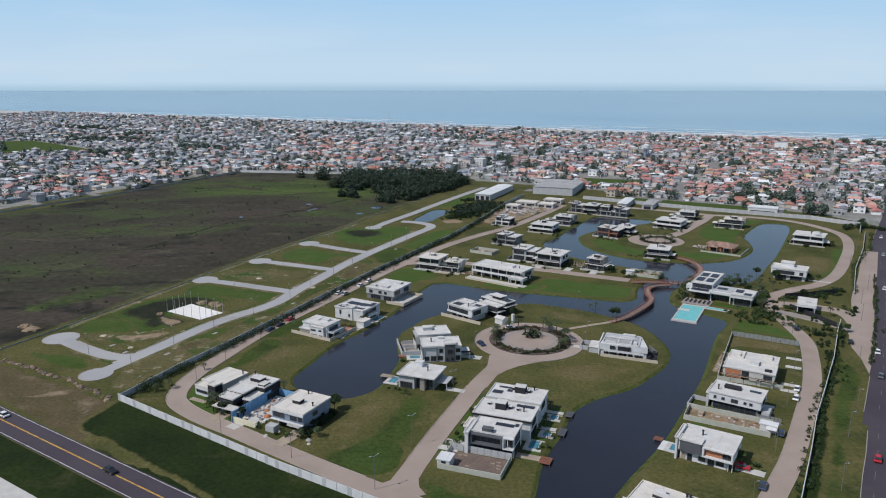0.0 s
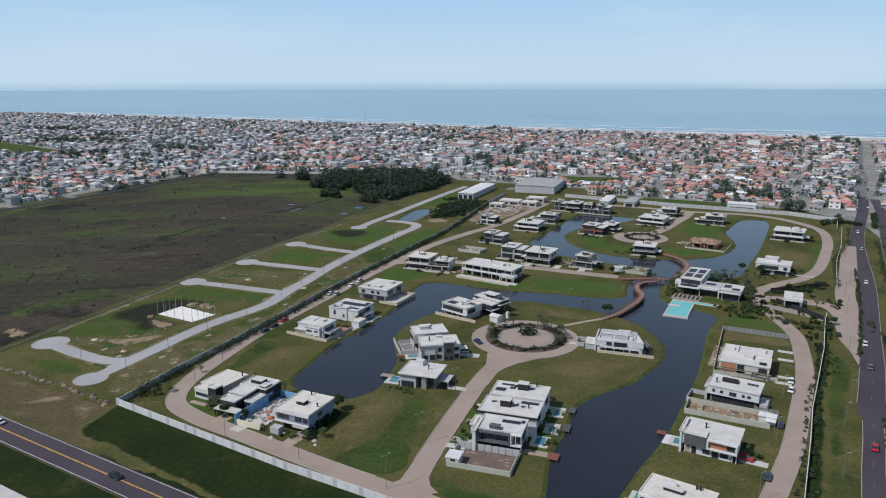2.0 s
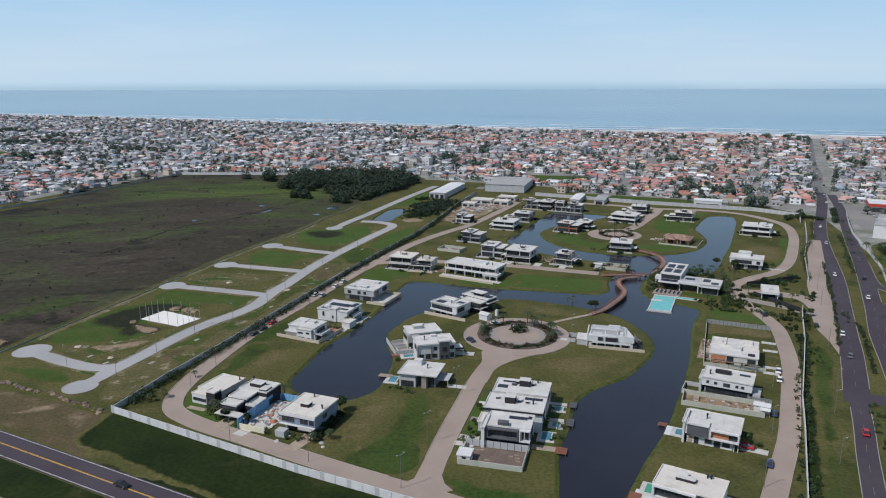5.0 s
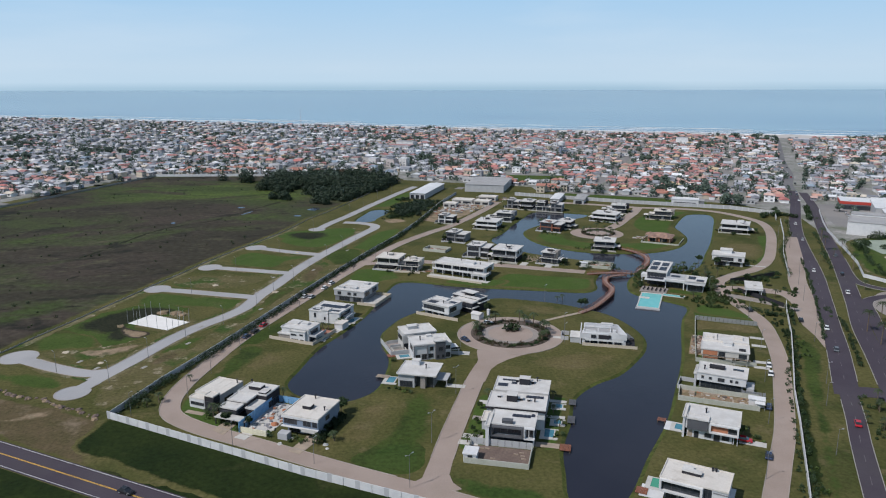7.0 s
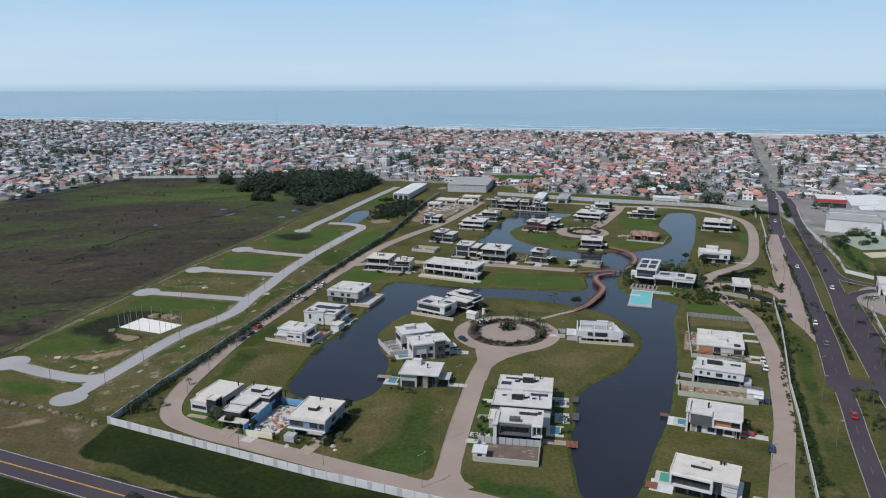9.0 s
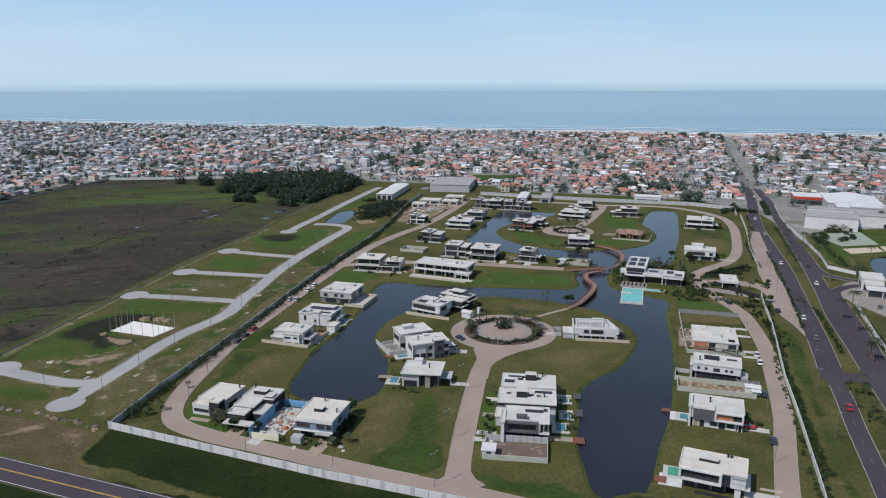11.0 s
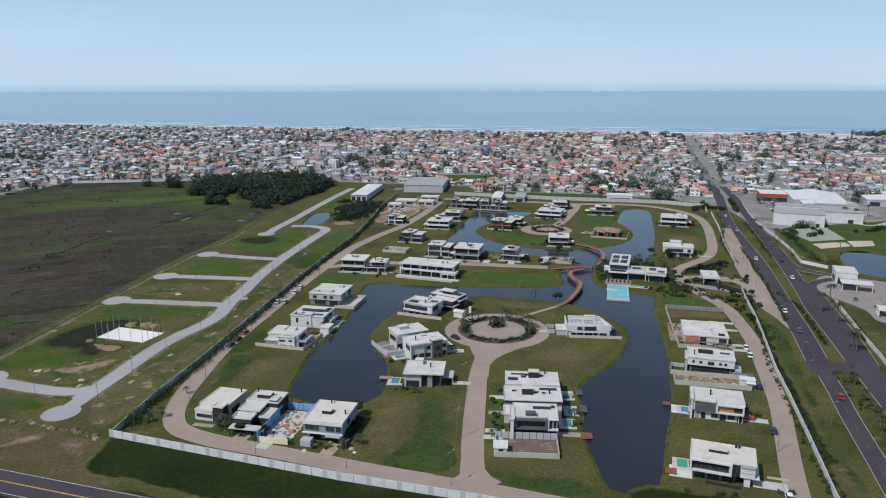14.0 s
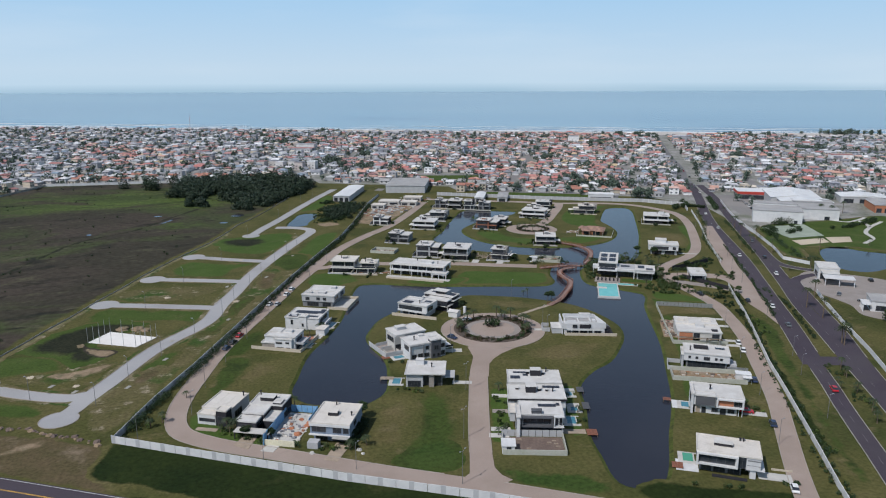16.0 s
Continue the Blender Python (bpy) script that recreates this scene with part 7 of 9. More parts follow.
for x, y, r_ in ((-43.4, 183.6, 0.7), (-40.6, 186.4, 0.6), (-31.0, 181.6, 0.7), (-30.4, 179.4, 0.5), (-42.0, 188.0, 0.9)):
    heap("boulder", x, y, r_, CONCRETE, "pale garden boulder lying in the grass", int(x * -7), 0.7)

# the further houses
modern("house under construction with bare concrete floors", -4, 370.2, -23, 12, 11, 7, 6, CONCRETE, ROOFCREAM, DARK)
modern("house under construction with grey concrete frame", 6, 364.4, -20, 11, 10, 6, 7, CONCRETE, ROOFCREAM, CONCRETE)
modern("light grey house with white flat roof and tank", 47.2, 391.1, -27, 13, 13, 7, 8, LGREY)
modern("white house with open dark ground floor", 60.2, 379.0, -29, 13.7, 13, 7.4, 9, WHITE, None, DARK)
modern("dark glazed house with white flat roof", 82.9, 370.6, -33, 10.5, 11, 6.5, 10, GREY)
modern("grey house with dark cladding and white roof", 40.0, 430, -30, 13, 12, 6.2, 11, GREY)
modern("white house with stacked flat roofs", 65.4, 465, -27, 14.5, 13, 5.8, 12, WHITE, None, DARK)
modern("grey house with dark terraces and white roof", 79.8, 491, -27, 15.5, 13, 6.2, 13, GREY)
modern("small white house near the pond", 40.5, 487, -27, 11, 11, 6, 14)
for k, (x, y) in enumerate(((98, 537), (107.5, 531), (117, 525), (127, 519))):
    modern("narrow grey and white lakeside house", x, y, -27, 9, 12, 7, 20 + k, (GREY, DARK, LGREY, GREY)[k])
modern("white house with dark upper floor by the roundabout", 151.2, 480, -34, 16.5, 13, 5.8, 30, WHITE, None, DARK)
modern("dark house with white slab edges beside the brick one", 116.4, 459, -34, 9, 10, 5.4, 33, DARK, None, BRICK)
modern("grey house with white eaves at the island street", 160.0, 492, -30, 9, 9, 5.2, 37, GREY)
modern("large white house behind hedges", 169.0, 509, -27, 14.9, 11, 6.4, 31)
modern("lakeside house with red-brown timber and white roof", 105.2, 452, -34, 14.3, 12, 6.2, 32, TIMBER, None, DARK)
modern("dark glazed house with terrace over the water", 121.6, 397, -24, 11.5, 11, 6, 33, GREY, None, DARK)
modern("grey house with broad dark cladding", 191.1, 481.6, -27, 16, 12, 6.5, 34, GREY, ROOFCREAM)
h = house("white low house with glazed upper floor", 174.7, 353.6, -30, [(-8.0, 8.0, -5.0, 5.0, 2.6, 5.4, WHITE), (-6.6, 7.4, -3.8, 4.6, 0, 2.6, LGREY, None), (-4.2, 1.6, 1.0, 4.8, 5.4, 7.2, WHITE)],
          [("S", -5.0, -5.6, 2.6, 3.1, 4.7, 5), ("S", -3.8, -6, -1, 0.2, 2.2, 3), ("S", -5.0, 5.0, 6.6, 3.2, 4.6, 0), ("S", -3.8, 1, 6, 0.2, 2.2, 2)])
paving(187.0, 347.6, -30, 10, 1.6, CONCRETE)
modern("broad white house with roof terrace", 221.0, 433, -32, 16.5, 13, 6.4, 36)
h = house("unfinished house with terracotta tiled roof", 162.6, 413.4, -33, [(-6.6, 6.6, -5.4, 5.4, 0, 3.0, BRICK, None)], [("S", -5.4, -5.4, -2.4, 0.3, 2.4, 1), ("S", -5.4, 0.4, 4.4, 0.3, 2.4, 2)])
bm = bmesh.new()
v = [bm.verts.new(p) for p in ((-7.4, -6.2, 2.9), (7.4, -6.2, 2.9), (7.4, 6.2, 2.9), (-7.4, 6.2, 2.9), (-2.6, 0, 4.9), (2.6, 0, 4.9))]
for f in ((0, 1, 5, 4), (2, 3, 4, 5), (1, 2, 5), (3, 0, 4), (3, 2, 1, 0)):
    bm.faces.new([v[i] for i in f])
part("roof", bm, RAWROOF, h)
for x0, x1, y0, y1, top in ((-6.6, -1.2, -8.6, -2.0, 4.3), (1.6, 6.8, -8.0, -2.0, 4.1), (-9.6, -5.0, -1.0, 4.6, 4.0)):
    bm = bmesh.new()
    v = [bm.verts.new(p) for p in ((x0, y0, 2.9), (x1, y0, 2.9), (x1, y1, 3.0), (x0, y1, 3.0), ((x0 + x1) / 2, y0 + 1.6, top), ((x0 + x1) / 2, y1, top))]
    for f in ((0, 4, 5, 3), (1, 2, 5, 4), (0, 1, 4), (2, 3, 5)):
        bm.faces.new([v[i] for i in f])
    bmesh.ops.recalc_face_normals(bm, faces=bm.faces)
    part("gable_roof", bm, RAWROOF, h)
    for x in (x0 + 0.3, x1 - 0.5):
        part("post", slabs((x, x + 0.25, y0 + 0.2, y0 + 0.45, 0, 2.95)), TANWOOD, h)
garden_wall(163.0, 411.6, -33, 22, 20, 0.9, MOSSY, "low concrete wall round the tiled house", "SWE")
garden_wall(24.0, 404.0, -30, 14, 9, 1.6, MOSSY, "concrete wall round a small building plot", "SNWE")
heap_of_bits(24.0, 404.0, -30, 5.6, 3.4, 120, "broken bricks and boards inside the walled plot", 71)
heap_of_bits(104.0, 357.6, -27, 6.6, 3.4, 110, "boards and rubble inside the lakeside plot", 72)
heap_of_bits(152.0, 421.0, -33, 4.0, 4.0, 70, "boards and tiles beside the tiled house", 73)
heap_of_bits(89.2, 196.2, -27, 9.0, 2.6, 60, "loose boards and blocks on the cleared plot", 74)
heap_of_bits(8.0, 361.0, -20, 9.0, 3.0, 90, "building rubble before the unfinished houses", 75)
paving(24.0, 404.0, -30, 13, 8, SOIL, "soil and bricks inside the walled plot", 0.06)
garden_wall(104.0, 357.6, -27, 16, 9, 1.6, MOSSY, "concrete wall round a lakeside building plot", "SNWE")
paving(104.0, 357.6, -27, 15, 8, SOIL, "sandy soil inside the lakeside plot", 0.06)
h = house("small white site hut beside the plot", 96.6, 357.6, -27, [(-2, 2, -1.2, 1.2, 0, 2.3, WHITE, SHED)], rim=0.05, group="site huts")
bm = bmesh.new()
for k in range(26):
    r_ = random.Random(k)
    x, y = r_.uniform(-5, 5), r_.uniform(-4, 4)
    tube(bm, (x, y, 0), (x + r_.uniform(-1, 1), y + r_.uniform(-1, 1), r_.uniform(1.5, 3.2)), 0.1, 0.08, 4)
    slab(bm, x, x + 2.2, y, y + 0.2, 0.2, 0.35)
tagged(part("timber_stack", bm, TANWOOD, m=pose(73.4, 373.4, 0, 0, 0, -30)), "pale timber frame of a house just begun", "timber")
for x, y, m in ((52.0, 372.6, CONCRETE), (66.6, 367.0, CONCRETE), (78.8, 361.4, CONCRETE), (12.0, 385.6, CONCRETE)):
    paving(x, y, -28, 3.6, 7, m)

# ---- walls and hedges ----
wall_line("perimeter_wall", [(-95, 205.2), (-65, 185.6), (-36, 166.8), (-5, 148.6), (22, 131), (48, 115)], 2.2, 0.18, WHITE, "white panelled perimeter wall along the front street", 3.9, (1.3, 0.06, LGREY, 2))
wall_line("perimeter_wall", [(-95, 205.2), (-86, 230), (-75, 255), (-57, 300), (-37, 350), (-13, 406), (3, 441), (19, 484), (44, 560), (62, 604)], 2.1, 0.18, LGREY, "grey perimeter wall behind a hedge", 4.0, (0.3, 0.1, LGREY, 1))
wall_line("perimeter_wall", [(69, 113), (78, 130), (86, 144), (94.4, 159), (105, 178), (115.4, 197.4), (128, 218.4), (144, 245.4), (160, 275), (166, 285)], 1.9, 0.16, WHITE, "white perimeter wall along the avenue", 3.8, (0.25, 0.08, WHITE, 1))
wall_line("perimeter_wall", [(192, 325), (216, 370), (243, 414), (269, 461)], 1.7, 0.16, WHITE, "white perimeter wall beside the lay-by", 3.8, (0.25, 0.08, WHITE, 1))
wall_line("perimeter_wall", [(267, 463), (278, 484), (257, 508), (224, 525), (185, 545), (147, 569), (110, 592)], 2.8, 0.18, LGREY, "pale grey perimeter wall behind the estate", 4.5, (0.3, 0.1, WHITE, 1))
wall_line("perimeter_wall", [(264, 560), (214, 586), (157, 610)], 2.6, 0.18, LGREY, "long pale wall along the green strip", 5.0, (0.3, 0.1, WHITE, 1))
wall_line("boundary_fence", MARSH_EDGE, 0.5, 0.1, DULLCONC, "low weathered concrete fence along the marsh", 5.0, (0.14, 0.3, DULLCONC, 1), category="fence")
wall_line("boundary_fence", [(-222, 752), (-113, 741), (20, 735)], 2.4, 0.15, WHITE, "white wall at the far edge of the pasture", 9.0, category="wall")
wall_line("boundary_fence", [(-222, 752), (-285, 600), (-345, 490), (-420, 340)], 1.7, 0.15, DULLCONC, "dull grey wall between marsh and town", 9.0, category="wall")
wall_line("park_wall", [(318, 492), (295, 453), (279, 424), (262, 386), (243, 345), (229, 321), (234, 307)], 1.8, 0.16, WHITE, "white wall along the park", 4.5, category="wall")
wall_line("park_wall", [(198, 264), (188, 248), (171, 219), (160, 199), (149, 181), (128, 148)], 1.8, 0.16, WHITE, "white wall beside the entrance forecourt", 4.5, category="wall")


def hedge(name, pts, gap, size, materials, label, seed, wide=0.6, leaves=60, leaf_size=0.26):
    """A row of bushes grown together, with gaps and uneven tops."""
    r = random.Random(seed)
    line = smooth(pts, gap)
    side = sideways(line)
    bm = bmesh.new()
    for p, s in zip(line, side):
        if r.random() < 0.14:
            continue
        q = p + s * r.uniform(-wide, wide)
        k = size * r.uniform(0.4, 1.45)
        leaf_quads(bm, Vector((q.x, q.y, k * 0.75)), k, int(leaves * k / size), leaf_size, r, 0.8)
    return tagged(part(name, bm, materials), label, "hedge", kind="stuff")


hedge("hedge", [(-93, 206), (-84.6, 229), (-73.7, 254), (-63.8, 277.5)], 1.3, 1.6, LEAF_DARK, "dark dense hedge along the inside of the wall", 1, 0.5, 90)
hedge("hedge", [(-63.8, 277.5), (-55.6, 299), (-35.6, 349.4), (-11.6, 405), (4.2, 440), (20.2, 483), (45.2, 559)], 1.6, 1.6, LEAF_DARK, "uneven dark green hedge along the grey wall", 2, 0.5, 60, 0.34)
hedge("hedge", [(70.6, 113), (79.4, 129.6), (95.8, 158.6), (106.4, 177.6), (116.6, 196.6), (129.2, 217.6), (145.2, 244.6), (161.2, 274)], 2.2, 0.85, LEAF_DARK, "loose shrubs along the outside of the white wall", 3, 0.7, 60)
hedge("hedge", [(70.4, 118), (84.8, 144.4), (93.2, 159.4), (103.8, 178.4), (114.2, 198), (126.8, 219), (142.8, 246)], 2.6, 0.7, LEAF_DARK, "low shrubs along the inside of the white wall", 4, 0.6, 40)
hedge("hedge", [(154, 240.4), (162.5, 254), (176, 277.6), (187, 297), (203, 327), (221, 361)], 1.6, 0.8, LEAF_DARK, "narrow dark hedge between lay-by and avenue", 22, 0.4, 50)
hedge("hedge", [(194, 328), (217, 373), (247, 415), (271, 456)], 2.2, 1.3, LEAF, "green shrubs beside the lay-by wall", 5, 0.8, 60)
hedge("hedge", [(-31.6, 185.0), (-30.0, 189), (-28.2, 193.6), (-26.6, 198)], 1.0, 1.1, LEAF_DARK, "dark dense bushes beside the blue-grey house", 6, 0.8, 130, 0.3)
hedge("hedge", [(-66, 203.4), (-61, 201.4), (-57, 198.6), (-54.4, 195.4)], 1.3, 0.95, LEAF_DARK, "dark garden bushes before the dark house", 21, 0.9, 90, 0.24)
hedge("hedge", [(142, 282), (150, 274), (158, 268), (163, 281)], 1.2, 1.1, LEAF_DARK, "dark planting beside the exit lane", 7, 1.2, 70)
hedge("hedge", [(155, 316), (168, 318), (178, 326), (186, 330)], 1.1, 1.2, LEAF_DARK, "dark planting behind the gatehouse", 8, 1.4, 70)
hedge("hedge", [(274, 474), (281, 488), (287, 500)], 2.0, 1.9, LEAF_DARK, "dark low trees at the estate corner", 23, 1.4, 120, 0.45)
hedge("hedge", [(262, 472), (270, 480), (280, 480), (286, 470)], 2.0, 1.9, LEAF_DARK, "dark clump of trees at the estate corner", 9, 1.8, 130, 0.45)
hedge("hedge", [(109, 316), (113, 325), (118, 335), (124, 343), (132, 346), (142, 346), (147, 340)], 1.6, 1.1, LEAF, "lush planting along the clubhouse shore", 11, 1.4, 70)
hedge("hedge", [(95, 351), (104, 363), (112, 357), (108, 350)], 1.3, 1.3, LEAF_DARK, "dark bushes at the end of the street", 12, 1.2, 80)
hedge("hedge", [(262, 366), (254, 350), (247, 336), (240, 322), (244, 312)], 1.8, 1.4, LEAF_DARK, "dense dark planting along the park wall", 13, 2.0, 80)
hedge("hedge", [(291, 402), (300, 388), (284, 376), (276, 380), (282, 393)], 2.6, 1.5, LEAF_DARK, "dark bushes beside the sports court", 14, 1.4, 120, 0.4)
hedge("hedge", [(292, 401), (304, 402), (314, 405)], 3.0, 2.4, LEAF_DARK, "dense dark trees beside the white hall", 24, 1.6, 150, 0.4)
hedge("hedge", [(271, 386), (268, 378), (262, 366)], 3.0, 2.4, LEAF_DARK, "dense dark trees beside the park wall", 25, 2.0, 150, 0.4)
hedge("hedge", [(206, 234), (198, 224), (188, 212), (180, 205)], 2.0, 2.0, LEAF_DARK, "dark trees beyond the forecourt", 15, 2.0, 110, 0.45)
hedge("hedge", [(318, 378), (336, 380), (352, 384), (366, 392)], 3.0, 1.9, LEAF_DARK, "trees before the white halls", 16, 1.5, 90, 0.5)
hedge("median_planting", [(151, 215), (160, 231), (172, 254), (176, 262)], 1.5, 0.9, LEAF_DARK, "dark shrubs planted on the median", 17, 0.5, 60)
hedge("median_planting", [(184, 240), (176, 226), (168, 214)], 1.5, 0.9, LEAF_DARK, "dark shrubs beside the frontage road", 18, 0.5, 60)
hedge("median_planting", [(222, 336), (229, 349), (236, 362), (258, 402), (268, 420)], 2.4, 1.2, LEAF_DARK, "dark shrubs along the avenue median", 19, 0.8, 60)
hedge("median_planting", [(290, 460), (305, 486), (318, 508)], 2.0, 1.9, LEAF_DARK, "trees on the far end of the median", 20, 0.8, 90, 0.45)

# ---- planted islands ----
for cx, cy, r0, r1, seed in ((37.4, 262, 11.2, 15.6, 1), (131, 437.5, 7.5, 10.5, 2)):
    bm = bmesh.new()
    outer, inner = circle(cx, cy, r1, 48), circle(cx, cy, r0, 48)
    for z, a, b in ((0.22, outer, inner),):
        va = [bm.verts.new((*p, z)) for p in a]
        vb = [bm.verts.new((*p, z)) for p in b]
        wa = [bm.verts.new((*p, 0)) for p in a]
        wb = [bm.verts.new((*p, 0)) for p in b]
        for i in range(48):
            k = (i + 1) % 48
            for q in ((va[i], va[k], vb[k], vb[i]), (wa[i], wa[k], va[k], va[i]), (vb[i], vb[k], wb[k], wb[i])):
                bm.faces.new(q)
    bmesh.ops.recalc_face_normals(bm, faces=bm.faces)
    tagged(part("planting_bed", bm, BEDSOIL), "ring-shaped planting bed in the roundabout", "planting bed", kind="structure")
    area("inner_paving", circle(cx, cy, r0 - 0.05, 40), 0.1, PAVER_DARK, "grey paved ring inside the planting", "paving")
    area("inner_paving", circle(cx, cy, r0 * 0.78, 40), 0.106, PAVER, "beige paved disc inside the planting", "paving")
    r = random.Random(seed)
    n = int(r1 * 9)
    for k in range(n):
        a, q = k * math.tau / n + r.uniform(-0.05, 0.05), r.uniform(r0 + 0.5, r1 - 0.5)
        if noise.noise(Vector((math.cos(a) * 3, math.sin(a) * 3, seed))) < -0.22:
            continue
        shrub(cx + q * math.cos(a), cy + q * math.sin(a), r.choice((0, 1, 3, 3, 3, 1)), r.uniform(0.55, 1.3), "low shrub in the roundabout planting", "shrubs round the roundabout")
    turns = (198, 186, 176, 164, 152, 124, 104, 64, 54, 46, 38, 12, 2, 350, 334, 318) if seed == 1 else range(10, 360, 34)
    for k in turns:
        a, q = radians(k + r.uniform(-3, 3)), (r0 + r1) / 2 + r.uniform(-1.2, 1.2)
        palm(cx + q * math.cos(a), cy + q * math.sin(a), r.choice((0, 0, 1, 1)), r.uniform(0.85, 1.2), "small palm in the roundabout planting", "palms round the roundabout")
area("tree_bed", circle(38.6, 265.6, 2.6, 24), 0.2, BROWNSOIL, "round bed under two trees", "planting bed", foot=0)
for x, y in ((37.2, 265.4), (40.2, 265.6)):
    shrub(x, y, 1, 2.9, "tall rounded dark bush on the roundabout", "bushes on the roundabout")
for x, y in ((36.6, 264.4), (38.6, 263.8), (40.6, 264.6), (38.8, 267.2)):
    shrub(x, y, 3, 0.8)

# ---- bridges ----
def bridge(pts, wide, label, seed):
    """A curved timber footbridge: deck planks, rails and posts."""
    root = thing("footbridge", label, "bridge", 0, 0)
    line = smooth(pts, 0.6)
    side = sideways(line)
    total = len(line)

    def rise(i):
        return 0.35 + 0.9 * math.sin(math.pi * i / (total - 1)) ** 0.8
    plank = as_mesh("plank", slabs((-0.27, 0.27, -wide / 2, wide / 2, -0.04, 0.04)), DECK)
    for i in range(total - 1):
        d = line[i + 1] - line[i]
        part("plank", plank, None, root, m=pose(line[i].x, line[i].y, rise(i), 0, 0, math.degrees(math.atan2(d.y, d.x))))
    for s in (-1, 1):
        bm = bmesh.new()
        for z0, z1 in ((1.0, 1.1), (0.5, 0.56), (-0.3, -0.05)):
            rows = []
            for k, (p, n) in enumerate(zip(line, side)):
                q = p + n * s * wide / 2
                o = n * s * 0.06
                rows.append([bm.verts.new((*(q - o), rise(k) + z0)), bm.verts.new((*(q + o), rise(k) + z0)), bm.verts.new((*(q + o), rise(k) + z1)), bm.verts.new((*(q - o), rise(k) + z1))])
            for a, b in zip(rows, rows[1:]):
                for k in range(4):
                    bm.faces.new((a[k], b[k], b[(k + 1) % 4], a[(k + 1) % 4]))
        part("rail", bm, TIMBER, root)
        post = as_mesh("post", slabs((-0.07, 0.07, -0.07, 0.07, -2.0, 1.05)), TIMBER)
        for i in range(0, total, 4):
            q = line[i] + side[i] * s * wide / 2
            part("post", post, None, root, m=pose(q.x, q.y, rise(i)))
    return root


bridge([(72, 283), (79, 288), (86, 296), (92, 304), (96, 312), (96.5, 320), (98, 328), (103, 335), (112, 338.5)], 2.3, "curved red-brown timber footbridge over the lake", 1)
bridge([(94, 342.5), (103, 340.5), (112, 339.5), (120, 337)], 2.2, "straight timber footbridge to the clubhouse", 2)
bridge([(129, 395), (134, 384), (135.5, 373), (133, 361), (127, 351), (121, 344)], 2.4, "curved red-brown footbridge to the island", 3)
path = road("footpath", [(54, 275), (63, 279.5), (73, 284)], 1.8, TANWOOD, "narrow plank path leading to the footbridge", 0.12, kerb=False)

# ---- sports court on the new plots ----
a0, b0, c0, d0 = Vector((-115, 292.5)), Vector((-97, 282)), Vector((-90.5, 291)), Vector((-108.5, 303))
court = area("sand_court", [tuple(p) for p in (a0, b0, c0, d0)], 0.16, COURTSAND, "white sand sports court with posts", "court", foot=0)
pole = bmesh.new()
tube(pole, (0, 0, 0), (0, 0, 6.0), 0.09, 0.07)
pole = as_mesh("net_post", pole, METAL)
k = 0
for p, q in ((a0, b0), (b0, c0), (c0, d0), (d0, a0)):
    for t in (0, 0.25, 0.5, 0.75):
        c = p.lerp(q, t)
        tagged(part("net_post", pole, None, m=pose(c.x, c.y, 0)), "tall grey steel post for a ball net", "post", "posts round the court")
rough_area("bare_patch", [(-117, 296), (-110, 306), (-98, 304), (-88, 296), (-86, 288), (-94, 281), (-100, 280), (-112, 287)], 0.03, SPECKLED, "sandy disturbed soil round the court", "ground")


for k, (x, y, r) in enumerate(((-104, 305, 2.6), (-99, 303.5, 2.4), (-95, 301, 2.0), (-117, 289, 1.6), (-160, 268, 3.0), (-165, 272, 2.4))):
    heap("earth_heap", x, y, r, SOIL, "heap of sandy earth on the plot", k)
rr = random.Random(6)
for k in range(46):
    t = k / 45
    x, y = -152 + 54 * t + rr.uniform(-1.2, 1.2), 236.6 - 31 * t + 2.2 * math.sin(math.pi * t) + rr.uniform(-1.0, 1.0)
    heap("earth_heap", x, y, rr.uniform(0.4, 1.0), SOIL if k % 3 == 0 else BROWNSOIL, "lump of dug earth in a row", 20 + k, 0.55)
for k, (x, y, r) in enumerate(((-60, 330, 1.5), (-112, 250, 1.0), (-56, 408, 1.2), (-90, 345, 1.4), (-128, 262, 1.2))):
    heap("sand_heap", x, y, r, SAND, "small pale heap of sand on the plot", 60 + k, 0.3)

# ---- lamps and poles ----
def lamp_meshes(h, arm, head):
    bm = bmesh.new()
    tube(bm, (0, 0, -0.2), (0, 0, h), 0.08, 0.05)
    stem = as_mesh("pole", bm, POLE)
    bm = bmesh.new()
    for s in ((1, -1) if head == 2 else (1,)):
        tube(bm, (0, 0, h - 0.1), (s * arm, 0, h + 0.25), 0.05, 0.04, 5)
    arms = as_mesh("arm", bm, METAL)
    bm = bmesh.new()
    for s in ((1, -1) if head == 2 else (1,)):
        slab(bm, min(s * arm, s * (arm + 0.45)), max(s * arm, s * (arm + 0.45)), -0.16, 0.16, h + 0.2, h + 0.32)
    return stem, arms, as_mesh("lamp_head", bm, METAL)


LAMPS = {1: lamp_meshes(7.5, 0.6, 1), 2: lamp_meshes(9.0, 0.9, 2)}


def lamp(x, y, turn, kind=1, label="grey street lamp with a short arm", group="street lamps"):
    root = thing("street_lamp", label, "street lamp", x, y, turn, group=group)
    for name, me in zip(("pole", "arm", "lamp_head"), LAMPS[kind]):
        part(name, me, None, root)


